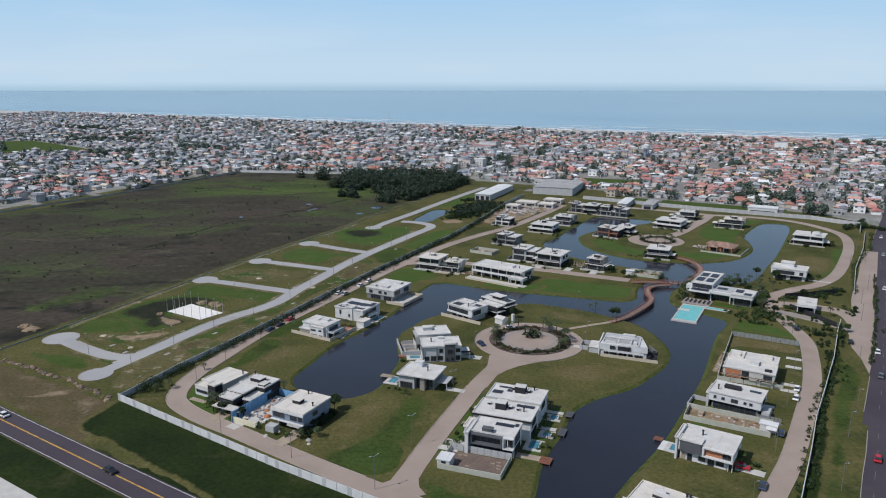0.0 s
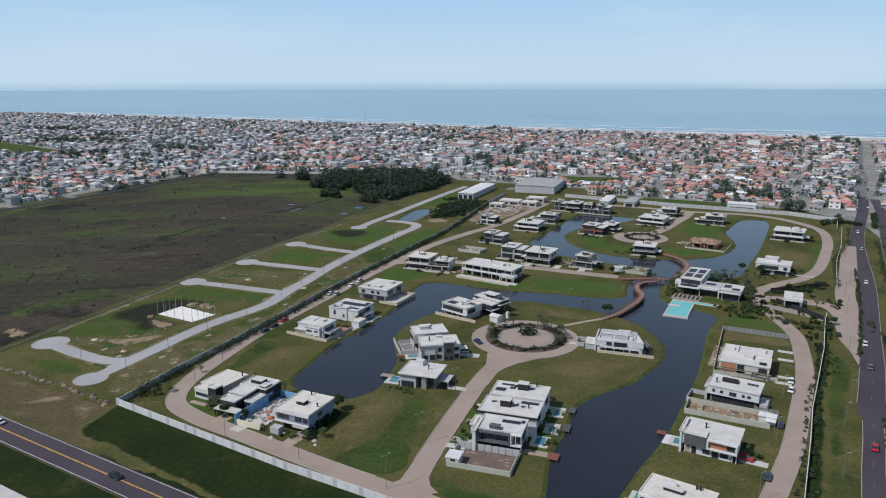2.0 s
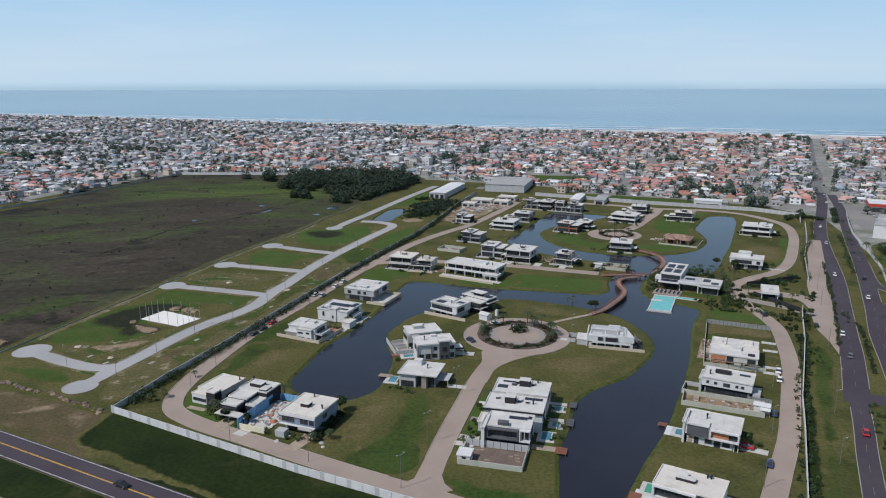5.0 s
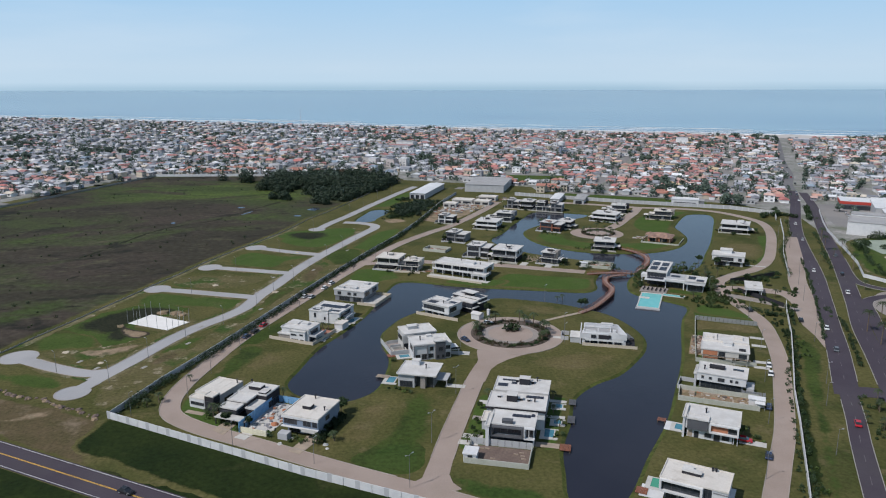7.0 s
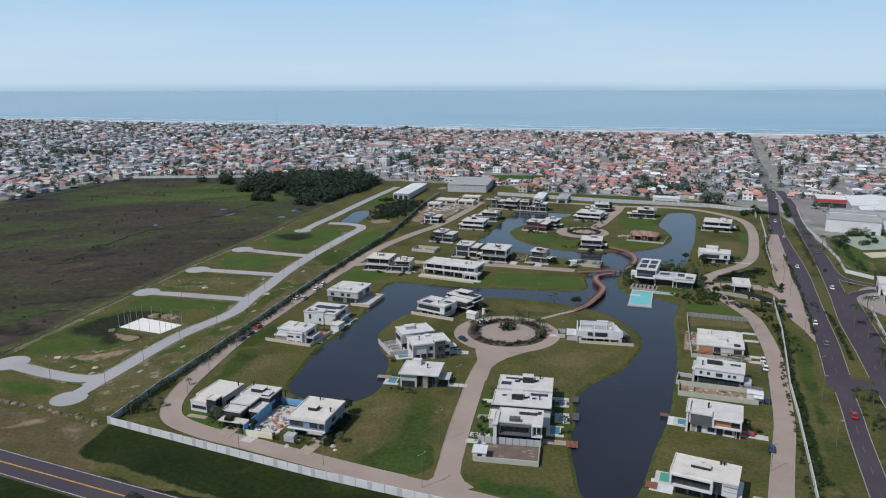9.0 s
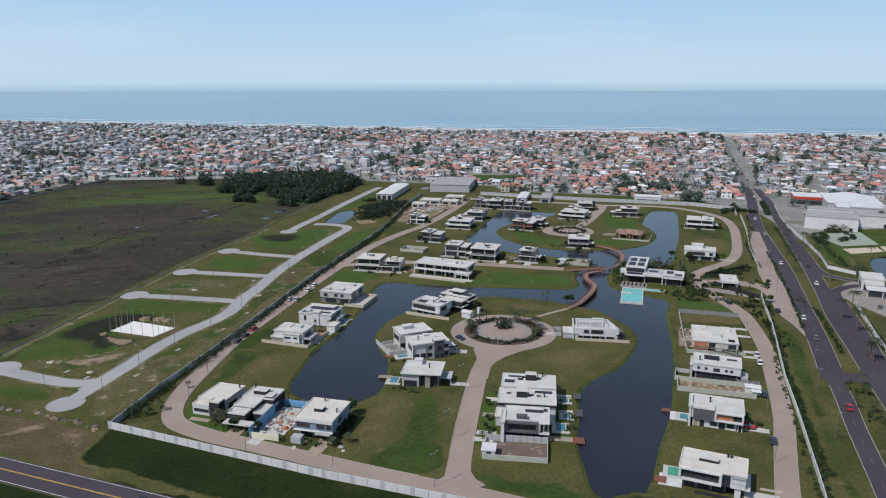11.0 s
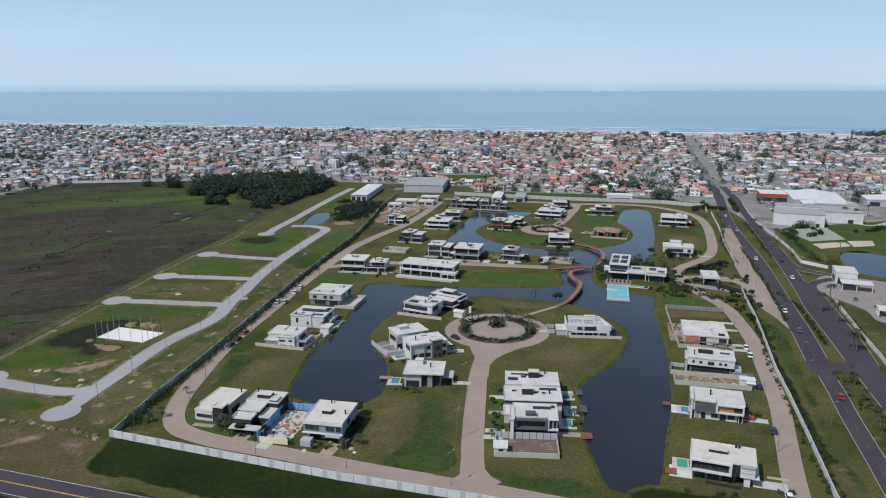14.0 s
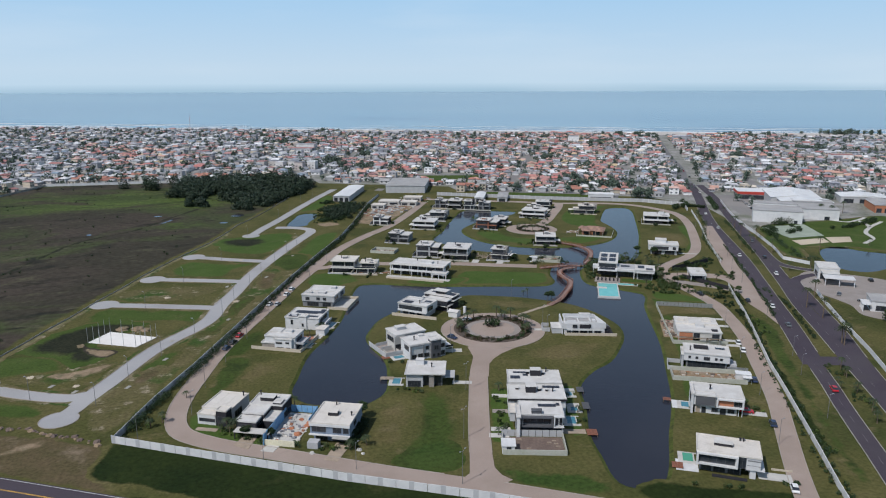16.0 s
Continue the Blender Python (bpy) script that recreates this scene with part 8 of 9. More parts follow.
for x, y in ((-124, 243), (-103.4, 232), (-96.4, 252.5), (-87.2, 270), (-76.2, 287), (-65.8, 309), (-60.8, 330), (-53.2, 349), (-46.8, 370), (-38.6, 392), (-30.4, 414), (-23, 434), (-50, 466), (-27, 520), (-17, 550), (-5, 585), (8, 618), (-98, 331), (-84, 370), (-66, 409)):
    lamp(x, y, 150, 1, "slim street lamp beside the new road", "lamps of the new road")
for x, y in ((-75, 217), (-71.5, 236), (-65, 257), (-57, 279), (-47, 305), (-36, 331), (-24, 358), (-12, 383), (-89, 206), (-56, 183.5), (-33.5, 172), (16, 250), (59, 262), (55.5, 250), (61, 301)):
    lamp(x, y, 20, 1, "slim lamp post beside the paved street", "lamps of the estate")
for x, y in ((-2.0, 179.5), (-9.6, 157.5), (8.8, 210)):
    lamp(x, y, 40, 2, "tall double-armed lamp post by the street", "lamps of the estate")
for x, y in ((79, 151), (96, 179), (111, 207), (125, 234), (139, 268), (140, 305), (214, 372), (238, 412)):
    lamp(x, y, 0, 1, "slim lamp post beside the paved street", "lamps of the estate")
for x, y in ((104, 160), (130, 203), (150, 240), (176, 288), (203, 334), (229, 385), (255, 434), (120, 188), (188, 311)):
    lamp(x, y, -30, 1, "tall grey lamp post along the avenue", "lamps of the avenue")
bm = bmesh.new()
for k in range(14):
    w0, w1 = 1.5 - k * 0.095, 1.5 - (k + 1) * 0.095
    for sx, sy in ((-1, -1), (1, -1), (1, 1), (-1, 1)):
        tube(bm, (sx * w0, sy * w0, k * 3), (sx * w1, sy * w1, k * 3 + 3), 0.09, 0.08, 4)
        tube(bm, (sx * w0, sy * w0, k * 3), (-sy * w1, sx * w1, k * 3 + 3), 0.05, 0.05, 4)
tube(bm, (0, 0, 42), (0, 0, 48), 0.1, 0.05, 5)
tagged(part("radio_mast", bm, surf("mast_paint", (0.5, 0.2, 0.15), (0.55, 0.5, 0.48), 0.6, big=0.15), m=pose(-108, 1176, 0)), "slender lattice radio mast above the town", "mast")

for k, (x, y) in enumerate(((127, 179.4), (123.7, 175), (126, 171.6), (119, 157.6), (123.4, 163.6), (133.6, 183.4))):
    palm(x, y, k % 2, 0.62, "young palm on the grass median", "palms of the median")
palm(157, 208, 1, 1.5, "large old palm beside the frontage road", "palms of the avenue")

# ---- vehicles ----
def car_parts(long=4.2, wide=1.75, high=1.45, boxy=0.0):
    """Body, cabin glass, roof and wheels of a car, as meshes."""
    y = wide / 2
    prof = [(-0.5, 0.32), (-0.5, 0.62), (-0.46, 0.78), (-0.2, 0.84), (0.30, 0.86), (0.46, 0.72), (0.5, 0.55), (0.5, 0.32)]
    if boxy:
        prof = [(-0.5, 0.32), (-0.5, 0.7), (-0.47, 0.95), (-0.2, 0.98), (0.28, 0.98), (0.46, 0.86), (0.5, 0.62), (0.5, 0.32)]
    bm = bmesh.new()
    sides = [[bm.verts.new((x * long, s * y * (0.94 if z > 0.7 else 1.0), z)) for x, z in prof] for s in (-1, 1)]
    n = len(prof)
    for i in range(n):
        k = (i + 1) % n
        bm.faces.new((sides[0][i], sides[0][k], sides[1][k], sides[1][i]))
    bm.faces.new(sides[0][::-1])
    bm.faces.new(sides[1])
    bmesh.ops.recalc_face_normals(bm, faces=bm.faces)
    bevelled(bm, 0.04)
    cab = [(-0.44 if boxy else -0.40, 0.86), (-0.34 if boxy else -0.27, high - 0.06), (0.08, high - 0.04), (0.26, 0.88)]
    gl = bmesh.new()
    sides = [[gl.verts.new((x * long, s * (y - 0.08 - (0.14 if z > 1 else 0)), z)) for x, z in cab] for s in (-1, 1)]
    for i in range(4):
        k = (i + 1) % 4
        gl.faces.new((sides[0][i], sides[0][k], sides[1][k], sides[1][i]))
    gl.faces.new(sides[0][::-1])
    gl.faces.new(sides[1])
    bmesh.ops.recalc_face_normals(gl, faces=gl.faces)
    top = bevelled(slabs((cab[1][0] * long - 0.05, cab[2][0] * long + 0.1, -y + 0.24, y - 0.24, high - 0.07, high)), 0.02)
    wh = bmesh.new()
    tube(wh, (0, -0.1, 0), (0, 0.1, 0), 0.32, 0.32, 12)
    rim = bmesh.new()
    tube(rim, (0, -0.115, 0), (0, 0.115, 0), 0.19, 0.19, 8)
    return bm, gl, top, wh, rim


CAR_COLOURS = {"white": (0.75, 0.75, 0.74), "red": (0.42, 0.02, 0.03), "dark blue": (0.03, 0.045, 0.09), "black": (0.02, 0.02, 0.022), "silver": (0.45, 0.46, 0.47), "grey": (0.14, 0.15, 0.16)}
CARS = {}


def car(x, y, turn, colour, label, boxy=0.0, z=0.1):
    if (colour, boxy) not in CARS:
        c = CAR_COLOURS[colour]
        paint = surf("car_paint_" + colour.replace(" ", "_"), c, tuple(v * 0.95 for v in c), 0.25, grain=0.02, bump=0, spec=0.6)
        CARS[colour, boxy] = [as_mesh(nm, b, m) for nm, b, m in zip(("body", "cabin_glass", "roof", "tyre", "rim"), car_parts(boxy=boxy, high=1.65 if boxy else 1.45), (paint, GLASS, paint, BLACK, METAL))]
    me = CARS[colour, boxy]
    root = thing("car", label, "car", x, y, turn, z, group="cars")
    for name, i in (("body", 0), ("cabin_glass", 1), ("roof", 2)):
        part(name, me[i], None, root)
    for sx in (-1.3, 1.32):
        for sy in (-0.78, 0.78):
            w = part("wheel", me[3], None, root, m=pose(sx, sy, 0.32))
            part("rim", me[4], None, w)


for x, y, turn, colour, text in ((-64.6, 270, 62, "dark blue", "dark blue car parked at the kerb by the hedge"), (-62.2, 275.6, 62, "black", "black car parked at the kerb by the hedge"), (-59.6, 282.6, 62, "red", "dark red car parked at the kerb by the hedge"),
                                (-45.8, 320, 64, "white", "white car parked on the paved street"), (-42.6, 319, 64, "silver", "silver car parked on the paved street"), (-37.4, 333, 64, "white", "white car parked beside the hedge"), (-34.4, 341, 64, "white", "white car parked beside the hedge"),
                                (30.6, 274.4, 10, "white", "white car parked in the roundabout"), (18.6, 256.4, -60, "dark blue", "dark blue car parked at the roundabout edge"), (119.4, 219, 60, "white", "white car parked at the street kerb"), (116, 212, 60, "white", "white car parked at the street kerb"),
                                (101.6, 188.4, 60, "dark blue", "dark blue car parked at the street kerb"), (85.6, 161, 60, "dark blue", "dark blue car parked by a driveway"), (144.4, 277, 80, "black", "black car parked on the east street"), (83.6, 169.8, -31, "red", "red car parked on the driveway"),
                                (158.4, 262, 64, "black", "black car on the entrance street"), (66.6, 131.4, 58, "white", "white car parked at the end of the street"),
                                (121, 175, 60, "red", "red car on the avenue"), (163, 252, 60, "white", "white car on the avenue"), (152, 230, 60, "grey", "grey car on the avenue"), (211, 334, 60, "white", "white car on the avenue"), (248, 402, 60, "silver", "silver car on the avenue"), (272, 448, 60, "white", "white car on the avenue"),
                                (203, 296, 60, "white", "white car on the far carriageway"), (221, 326, 60, "black", "black car on the far carriageway"), (242, 362, 60, "grey", "grey car on the far carriageway"),
                                (-124.6, 193.6, 149, "white", "white car on the highway"), (212, 279, 20, "silver", "silver car before the entrance building"), (205, 258, 40, "grey", "grey car on the forecourt"), (206, 246, 100, "black", "black car on the forecourt"), (238, 272, 60, "black", "black car by the pond")):
    car(x, y, turn, colour, text)
car(-78, 163.5, -31, "black", "black car on the highway")
for k, (x, y) in enumerate(((330, 536), (343, 560), (352, 575), (380, 622), (402, 664), (420, 700), (441, 735), (470, 790), (352, 500), (358, 508), (346, 492), (362, 516), (336, 470))):
    car(x, y, 60, ("white", "grey", "silver", "black", "red")[k % 5], "small car far along the avenue")

# ---- halls and shops beyond the estate ----
def hall(label, x, y, rot, w, d, h, roof, wall, pitch=0.08, doors=3):
    root = thing("hall", label, "hall", x, y, rot, group="halls")
    part("wall", slabs((-w / 2, w / 2, -d / 2, d / 2, 0, h)), wall, root)
    r = bmesh.new()
    o, top = 0.4, h + w * pitch
    v = [r.verts.new(p) for p in ((-w / 2 - o, -d / 2 - o, h + 0.02), (w / 2 + o, -d / 2 - o, h + 0.02), (w / 2 + o, d / 2 + o, h + 0.02), (-w / 2 - o, d / 2 + o, h + 0.02), (0, -d / 2 - o, top), (0, d / 2 + o, top))]
    for f in ((0, 4, 5, 3), (4, 1, 2, 5), (0, 1, 4), (2, 3, 5), (3, 2, 1, 0)):
        r.faces.new([v[i] for i in f])
    rf = part("roof", r, roof, root)
    n = int(d / 6)
    ribs = bmesh.new()
    for k in range(1, n):
        y0 = -d / 2 + d * k / n
        for s in (-1, 1):
            tube(ribs, (s * (w / 2 + o), y0, h + 0.08), (0, y0, top + 0.06), 0.09, 0.09, 4)
    part("rib", ribs, roof, rf)
    for k in range(doors):
        a = -w / 2 + w * (k + 0.5) / doors
        window(root, "S", -d / 2, a - w / doors * 0.3, a + w / doors * 0.3, 0.2, min(3.2, h - 1), 1)
    return root


hall("long open shed with white sheet roof", 38.5, 612, -22, 13, 60, 4.6, SHED, LGREY, 0.05)
hall("large grey hall with pale metal roof", 96, 636, -20, 34, 50, 6.2, FIBRE, LGREY, 0.015, 0)
hall("long narrow white shed behind the lake", 138, 560, -24, 7, 30, 4, SHED, LGREY, 0.08, 1)
hall("low grey shed behind the lake", 156, 556, -24, 8, 26, 3.5, FIBRE, LGREY, 0.08, 1)
root = house("large windowless white hall with flat grey roof", 303, 416, -38, [(-13, 18, -11, 12, 0, 8.0, WHITE, FIBRE), (-12.3, 16, 12.2, 22, 0, 9.4, WHITE, FIBRE)], [("S", -11, 13, 15, 0.2, 2.2, 0)], group="halls")
root = house("wide white hall joined to a windowless block", 336, 414, -34, [(-11, 15, -8, 18, 0, 7.2, WHITE, FIBRE), (-11, 15, 18.2, 30, 0, 8.2, LGREY, FIBRE)], [("S", -8, 6, 9, 0.2, 2.4, 1)], group="halls")
hall("long hall under a bright white roof", 366, 470, -32, 36, 46, 7.5, SHED, LGREY, 0.06)
hall("hall under a bright white sheet roof", 352, 440, -32, 36, 16, 7.5, SHED, LGREY, 0.06)
root = house("shop with red fascia and glazed front", 356, 500, -30, [(-14, 14, -11, 11, 0, 6, LGREY, SHED)], [("S", -11, -12, 12, 0.4, 3.4, 6), ("W", -14, -9, 9, 0.4, 3.4, 5)], group="halls")
part("fascia", slabs((-14.3, 14.3, -11.4, -11.1, 4.2, 6.4), (-14.4, -14.1, -11.1, 11, 4.2, 6.4)), surf("red_fascia", (0.45, 0.06, 0.04), (0.4, 0.05, 0.04), 0.5, grain=0.05, bump=0), root)
hall("orange brick hall with pale roof", 408, 424, -33, 16, 30, 5.5, FIBRE, BRICK, 0.1)
hall("low white hall with grey roof", 424, 458, -33, 34, 22, 5, SHED, LGREY, 0.05)
area("car_park", [(318, 492), (334, 520), (350, 516), (380, 500), (345, 448), (330, 440), (306, 430), (296, 440)], 0.05, TOWNROAD, "pale worn car park beside the shop", "car park")
rr = random.Random(9)
for k in range(16):
    x, y = 318 + (k % 4) * 5.2 + (k // 4) * 5, 456 + (k // 4) * 9 - (k % 4) * 3
    car(x, y, 60 + rr.uniform(-4, 4), rr.choice(("white", "grey", "black", "silver", "red")), "car standing in the shop car park", z=0.06)
area("sports_court", [(278, 398), (312, 396), (297, 363), (272, 364)], 0.06, surf("green_court", (0.25, 0.3, 0.24), (0.3, 0.34, 0.28), 0.9, big=0.15), "pale green sports court in the park", "court")
for pts in ([(268, 358), (291, 358), (286, 347), (264, 346)], [(294, 359), (310, 356), (300, 344), (286, 345)]):
    area("sand_court", pts, 0.06, SAND, "sandy play court in the park", "court")
for pts in ([(370, 388), (346, 375), (329, 362), (320, 348), (303, 338)], [(341, 403), (346, 394), (358, 397), (371, 403)], [(346, 375), (352, 384), (358, 397)]):
    road("park_path", pts, 2.6, CONCRETE, "narrow pale path winding through the park", 0.05, kerb=False)
area("forecourt", [(199, 270), (207, 285), (222, 296), (236, 286), (247, 270), (240, 255), (224, 244), (210, 228), (198, 222), (192, 232), (198, 245)], 0.05, PAVER_DARK, "grey paved forecourt by the entrance building", "forecourt", 4)
root = house("white entrance building with slanted canopy", 223, 284, -35, [(-4.6, 4.6, -4, 9, 0, 5.4, WHITE), (-3.6, 3.6, -10, -4.1, 3.6, 4.4, WHITE)], [("S", -4, -3.6, 3.6, 0.2, 2.8, 3), ("W", -4.6, -2, 6, 0.6, 2.8, 3)], group="halls")
part("canopy", slabs((-3.8, 9.5, -17, -10.2, 3.6, 4.0)), WHITE, root)
for x in (-3.4, 2.6, 9.0):
    part("post", slabs((x, x + 0.3, -16.6, -16.3, 0, 3.6)), WHITE, root)
root = house("white office building with pillared porch", 206, 236, -38, [(-5, 8, -5, 7, 0, 4.4, WHITE, FIBRE)], [("W", -5, -3, 5, 1, 2.6, 3), ("S", -5, -3, 6, 0.6, 2.6, 4)], group="halls")
part("porch_roof", slabs((-8.4, -5.1, -6.5, 1.5, 3.0, 3.3)), WHITE, root)
for k in range(7):
    part("pillar", slabs((-8.2, -7.9, -6.3 + k * 1.2, -6.0 + k * 1.2, 0, 3.0)), WHITE, root)
area("town_green", [(122, 722), (190, 702), (176, 652), (128, 668)], 0.045, LAWN, "green sports field in the town", "field")
area("town_green", [(150, 604), (206, 580), (258, 553), (248, 524), (196, 552), (150, 574)], 0.02, LAWN, "mown green strip behind the estate wall", "field")
for x, y, w, d in ((62, 560, 16, 10), (76, 552, 12, 9), (84, 572, 14, 9), (50, 545, 10, 8)):
    root = house("low unfinished building with bare roof slabs", x, y, -24, [(-w / 2, w / 2, -d / 2, d / 2, 0, 3, CONCRETE, ROOFCREAM)], [("S", -d / 2, -w / 2 + 1, -1, 0.8, 2.2, 2), ("S", -d / 2, 1, w / 2 - 1, 0.8, 2.2, 2)], group="low buildings")
root = house("white sheet hall with grey side wing", 232, 531, -27, [(-10, 10, -5, 5, 0, 4.6, WHITE, SHED), (10.2, 14, -4, 4, 0, 4, GREY, FIBRE)], [("S", -5, -8, 8, 0.6, 2.6, 5)], group="low buildings")
rough_area("bare_patch", [(20, 498), (40, 540), (66, 580), (92, 560), (70, 530), (48, 494), (30, 486)], 0.03, SOIL, "bare building ground beyond the street", "ground")
rough_area("bare_patch", [(0, 486), (14, 492), (8, 502), (-4, 500)], 0.03, SOIL, "sandy ground beside the pond", "ground")

# ---- gardens ----
for x, y, k, s in ((-27.0, 200.6, 5, 0.78), (-29.6, 193.6, 4, 0.45), (-31.0, 188.8, 5, 0.4), (-53.4, 194.6, 4, 0.5), (-60.2, 197.4, 4, 0.55), (34.6, 200.4, 1, 0.5), (33, 196.2, 5, 0.5), (84.4, 172.2, 1, 0.6), (14.6, 198.6, 2, 0.4), (12.0, 188.8, 2, 0.36), (10.2, 184.2, 0, 0.34),
                   (74.4, 290.4, 5, 0.62), (76.4, 291, 4, 0.6), (119.4, 337, 0, 0.5), (129, 342, 4, 0.5), (147, 313, 2, 0.7), (144, 296, 4, 0.6), (150, 300, 1, 0.5), (33.0, 288.0, 5, 0.7), (30.6, 300, 1, 0.5),
                   (92, 352, 4, 0.6), (52, 384, 1, 0.6), (87.6, 362, 5, 0.6), (70, 378, 1, 0.5), (30.8, 424.6, 0, 0.7), (183, 350, 2, 0.6), (166, 349, 5, 0.8), (160, 357, 5, 0.7), (229, 437, 4, 0.6), (233, 447, 5, 0.6), (230, 424, 1, 0.6), (130, 398, 1, 0.5), (114, 398, 2, 0.5),
                   (172, 312, 1, 0.7), (166, 318, 4, 0.7), (152, 330, 0, 0.5), (163, 274, 2, 0.6), (156, 266, 1, 0.5), (179, 299, 0, 0.5)):
    tree(x, y, k, s)
for x, y, k, s in ((-62.8, 201.6, 1, 1.0), (-61.6, 202.8, 1, 0.9), (-64.8, 203.4, 1, 0.9), (36.6, 203.6, 0, 0.9), (38.4, 202.4, 0, 0.8), (36.0, 193.0, 0, 0.8), (35.4, 184.4, 0, 0.7), (-33.4, 182.4, 0, 0.9), (18.6, 206.0, 0, 0.9), (-60.6, 201.8, 0, 0.9), (-59.2, 199.2, 1, 0.7), (-64.4, 201.4, 0, 0.8), (-45.2, 212.6, 1, 0.9), (-28.6, 183.6, 0, 0.9), (-66.8, 203.2, 0, 0.7), (83, 172.6, 2, 0.9), (7.8, 178.4, 0, 0.7), (9.6, 178.8, 0, 0.7), (-38, 276.4, 0, 0.9), (-35.8, 275.4, 0, 0.9), (-33.6, 274.6, 0, 0.8), (-29.4, 279.8, 0, 0.9), (-27.8, 281.4, 0, 0.9), (-41, 277.6, 0, 0.8),
                   (146.6, 337, 1, 1.0), (150, 340, 2, 0.9), (154, 338, 1, 0.9), (157, 331, 2, 0.9), (150, 326, 1, 1.0), (145, 322, 2, 0.8), (142, 304, 1, 0.9), (139, 294, 1, 0.8), (122, 340, 1, 1.0), (134, 342, 1, 1.0), (140, 340, 2, 0.9), (143, 338, 1, 0.9), (152, 306, 1, 0.9), (118, 329, 1, 0.9), (114, 321, 0, 0.9), (148, 318, 1, 1.0), (166, 294, 1, 0.9), (31, 425.4, 2, 1.0), (69.4, 302, 0, 0.8), (66.6, 300.4, 0, 0.7),
                   (-83, 214, 1, 0.8), (-86, 212, 0, 0.8), (-77, 230, 0, 0.7), (55, 372.4, 0, 0.8), (96, 345, 1, 0.8), (228, 300, 3, 0.9)):
    palm(x, y, k, s)
for x, y, k in ((177, 247.4, 3), (172.4, 233.6, 3), (156, 206, 3), (133, 182, 1), (126, 171, 1), (120.6, 160, 1), (115, 153, 1), (137.6, 189.0, 1), (245, 376, 3), (249, 367, 3), (232.6, 334, 3), (190, 257, 3), (226, 352, 2), (241, 362, 2), (256, 396, 3), (268, 414, 2), (214, 300, 2), (286, 446, 2), (262, 330, 3), (345, 417, 3), (352, 419, 2), (348, 410, 3), (369, 421, 3), (300, 332, 2)):
    palm(x, y, k, 1.15 if k == 3 else 0.9, "tall palm standing beside the avenue", "palms of the avenue")
rr = random.Random(12)
SPOTS = [(-63, 201, 3, 1.6), (-60, 198, 2.5, 1.6), (-55.6, 194.6, 1.5, 1.5), (-44, 187.6, 5, 1.2), (-39, 185.4, 3, 1.6), (-32, 184.6, 2.6, 2.5), (-29, 192, 1.5, 6), (34.6, 198.6, 1.2, 7), (32.5, 188, 1.2, 5), (33.5, 178.6, 1.2, 2), (17.4, 196, 0.7, 8), (13, 184, 0.7, 4), (50, 137.6, 6, 1.2), (66, 134.6, 4, 1), (72, 178, 2, 3), (87, 170, 3, 1.6), (-8, 214, 6, 1), (-8, 239, 3, 1), (120, 333, 4, 5), 
         (176, 303, 2, 6), (168, 346, 6, 3), (188, 356, 3, 3), (229, 428, 4, 2), (150, 468, 7, 5), (112, 396, 8, 3), (100, 440, 5, 4), (84, 364, 5, 2), (68, 372, 4, 2), (56, 376, 5, 2), (-86, 214, 2, 4), (10, 388, 6, 2), (110, 352, 5, 3), (134, 188, 2.5, 4), (123, 166, 2.5, 6), (92, 150, 2, 9), (140, 234, 3, 12), (176, 270, 1, 7), (108, 482, 4, 4), (70, 452, 4, 4), (186, 474, 8, 2)]
beds = {LEAF: bmesh.new(), LEAF_DARK: bmesh.new(), LEAF_FRESH: bmesh.new()}
for x, y, sx, sy in SPOTS:
    for _ in range(int(4 + sx * sy * 0.4)):
        a = radians(-28)
        u, v = rr.uniform(-sx, sx), rr.uniform(-sy, sy)
        k = rr.uniform(0.4, 1.0)
        leaf_quads(beds[rr.choice((LEAF, LEAF, LEAF_DARK, LEAF_DARK, LEAF_FRESH))], Vector((x + u * math.cos(a) - v * math.sin(a), y + u * math.sin(a) + v * math.cos(a), k * 0.7)), k, 60, 0.22, rr, 0.85)
for m, b in beds.items():
    tagged(part("garden_shrubbery", b, m), "low leafy shrubs growing in the garden beds", "shrubs", kind="stuff")

def planting(spots, material, label, seed, size=0.3):
    """Dense masses of foliage: overlapping clumps of uneven height."""
    r = random.Random(seed)
    bm = bmesh.new()
    for x, y, rx, ry, h in spots:
        a = radians(-28)
        for _ in range(int(4 + rx * ry * 1.1)):
            u, v = r.gauss(0, rx * 0.5), r.gauss(0, ry * 0.5)
            k = h * r.uniform(0.45, 1.0) * (1 - 0.35 * min(1, math.hypot(u / rx, v / ry)))
            leaf_quads(bm, Vector((x + u * math.cos(a) - v * math.sin(a), y + u * math.sin(a) + v * math.cos(a), k * 0.55)), k * 0.62, 70, size, r, 0.9)
    tagged(part("planting", bm, material), label, "planting", kind="stuff")


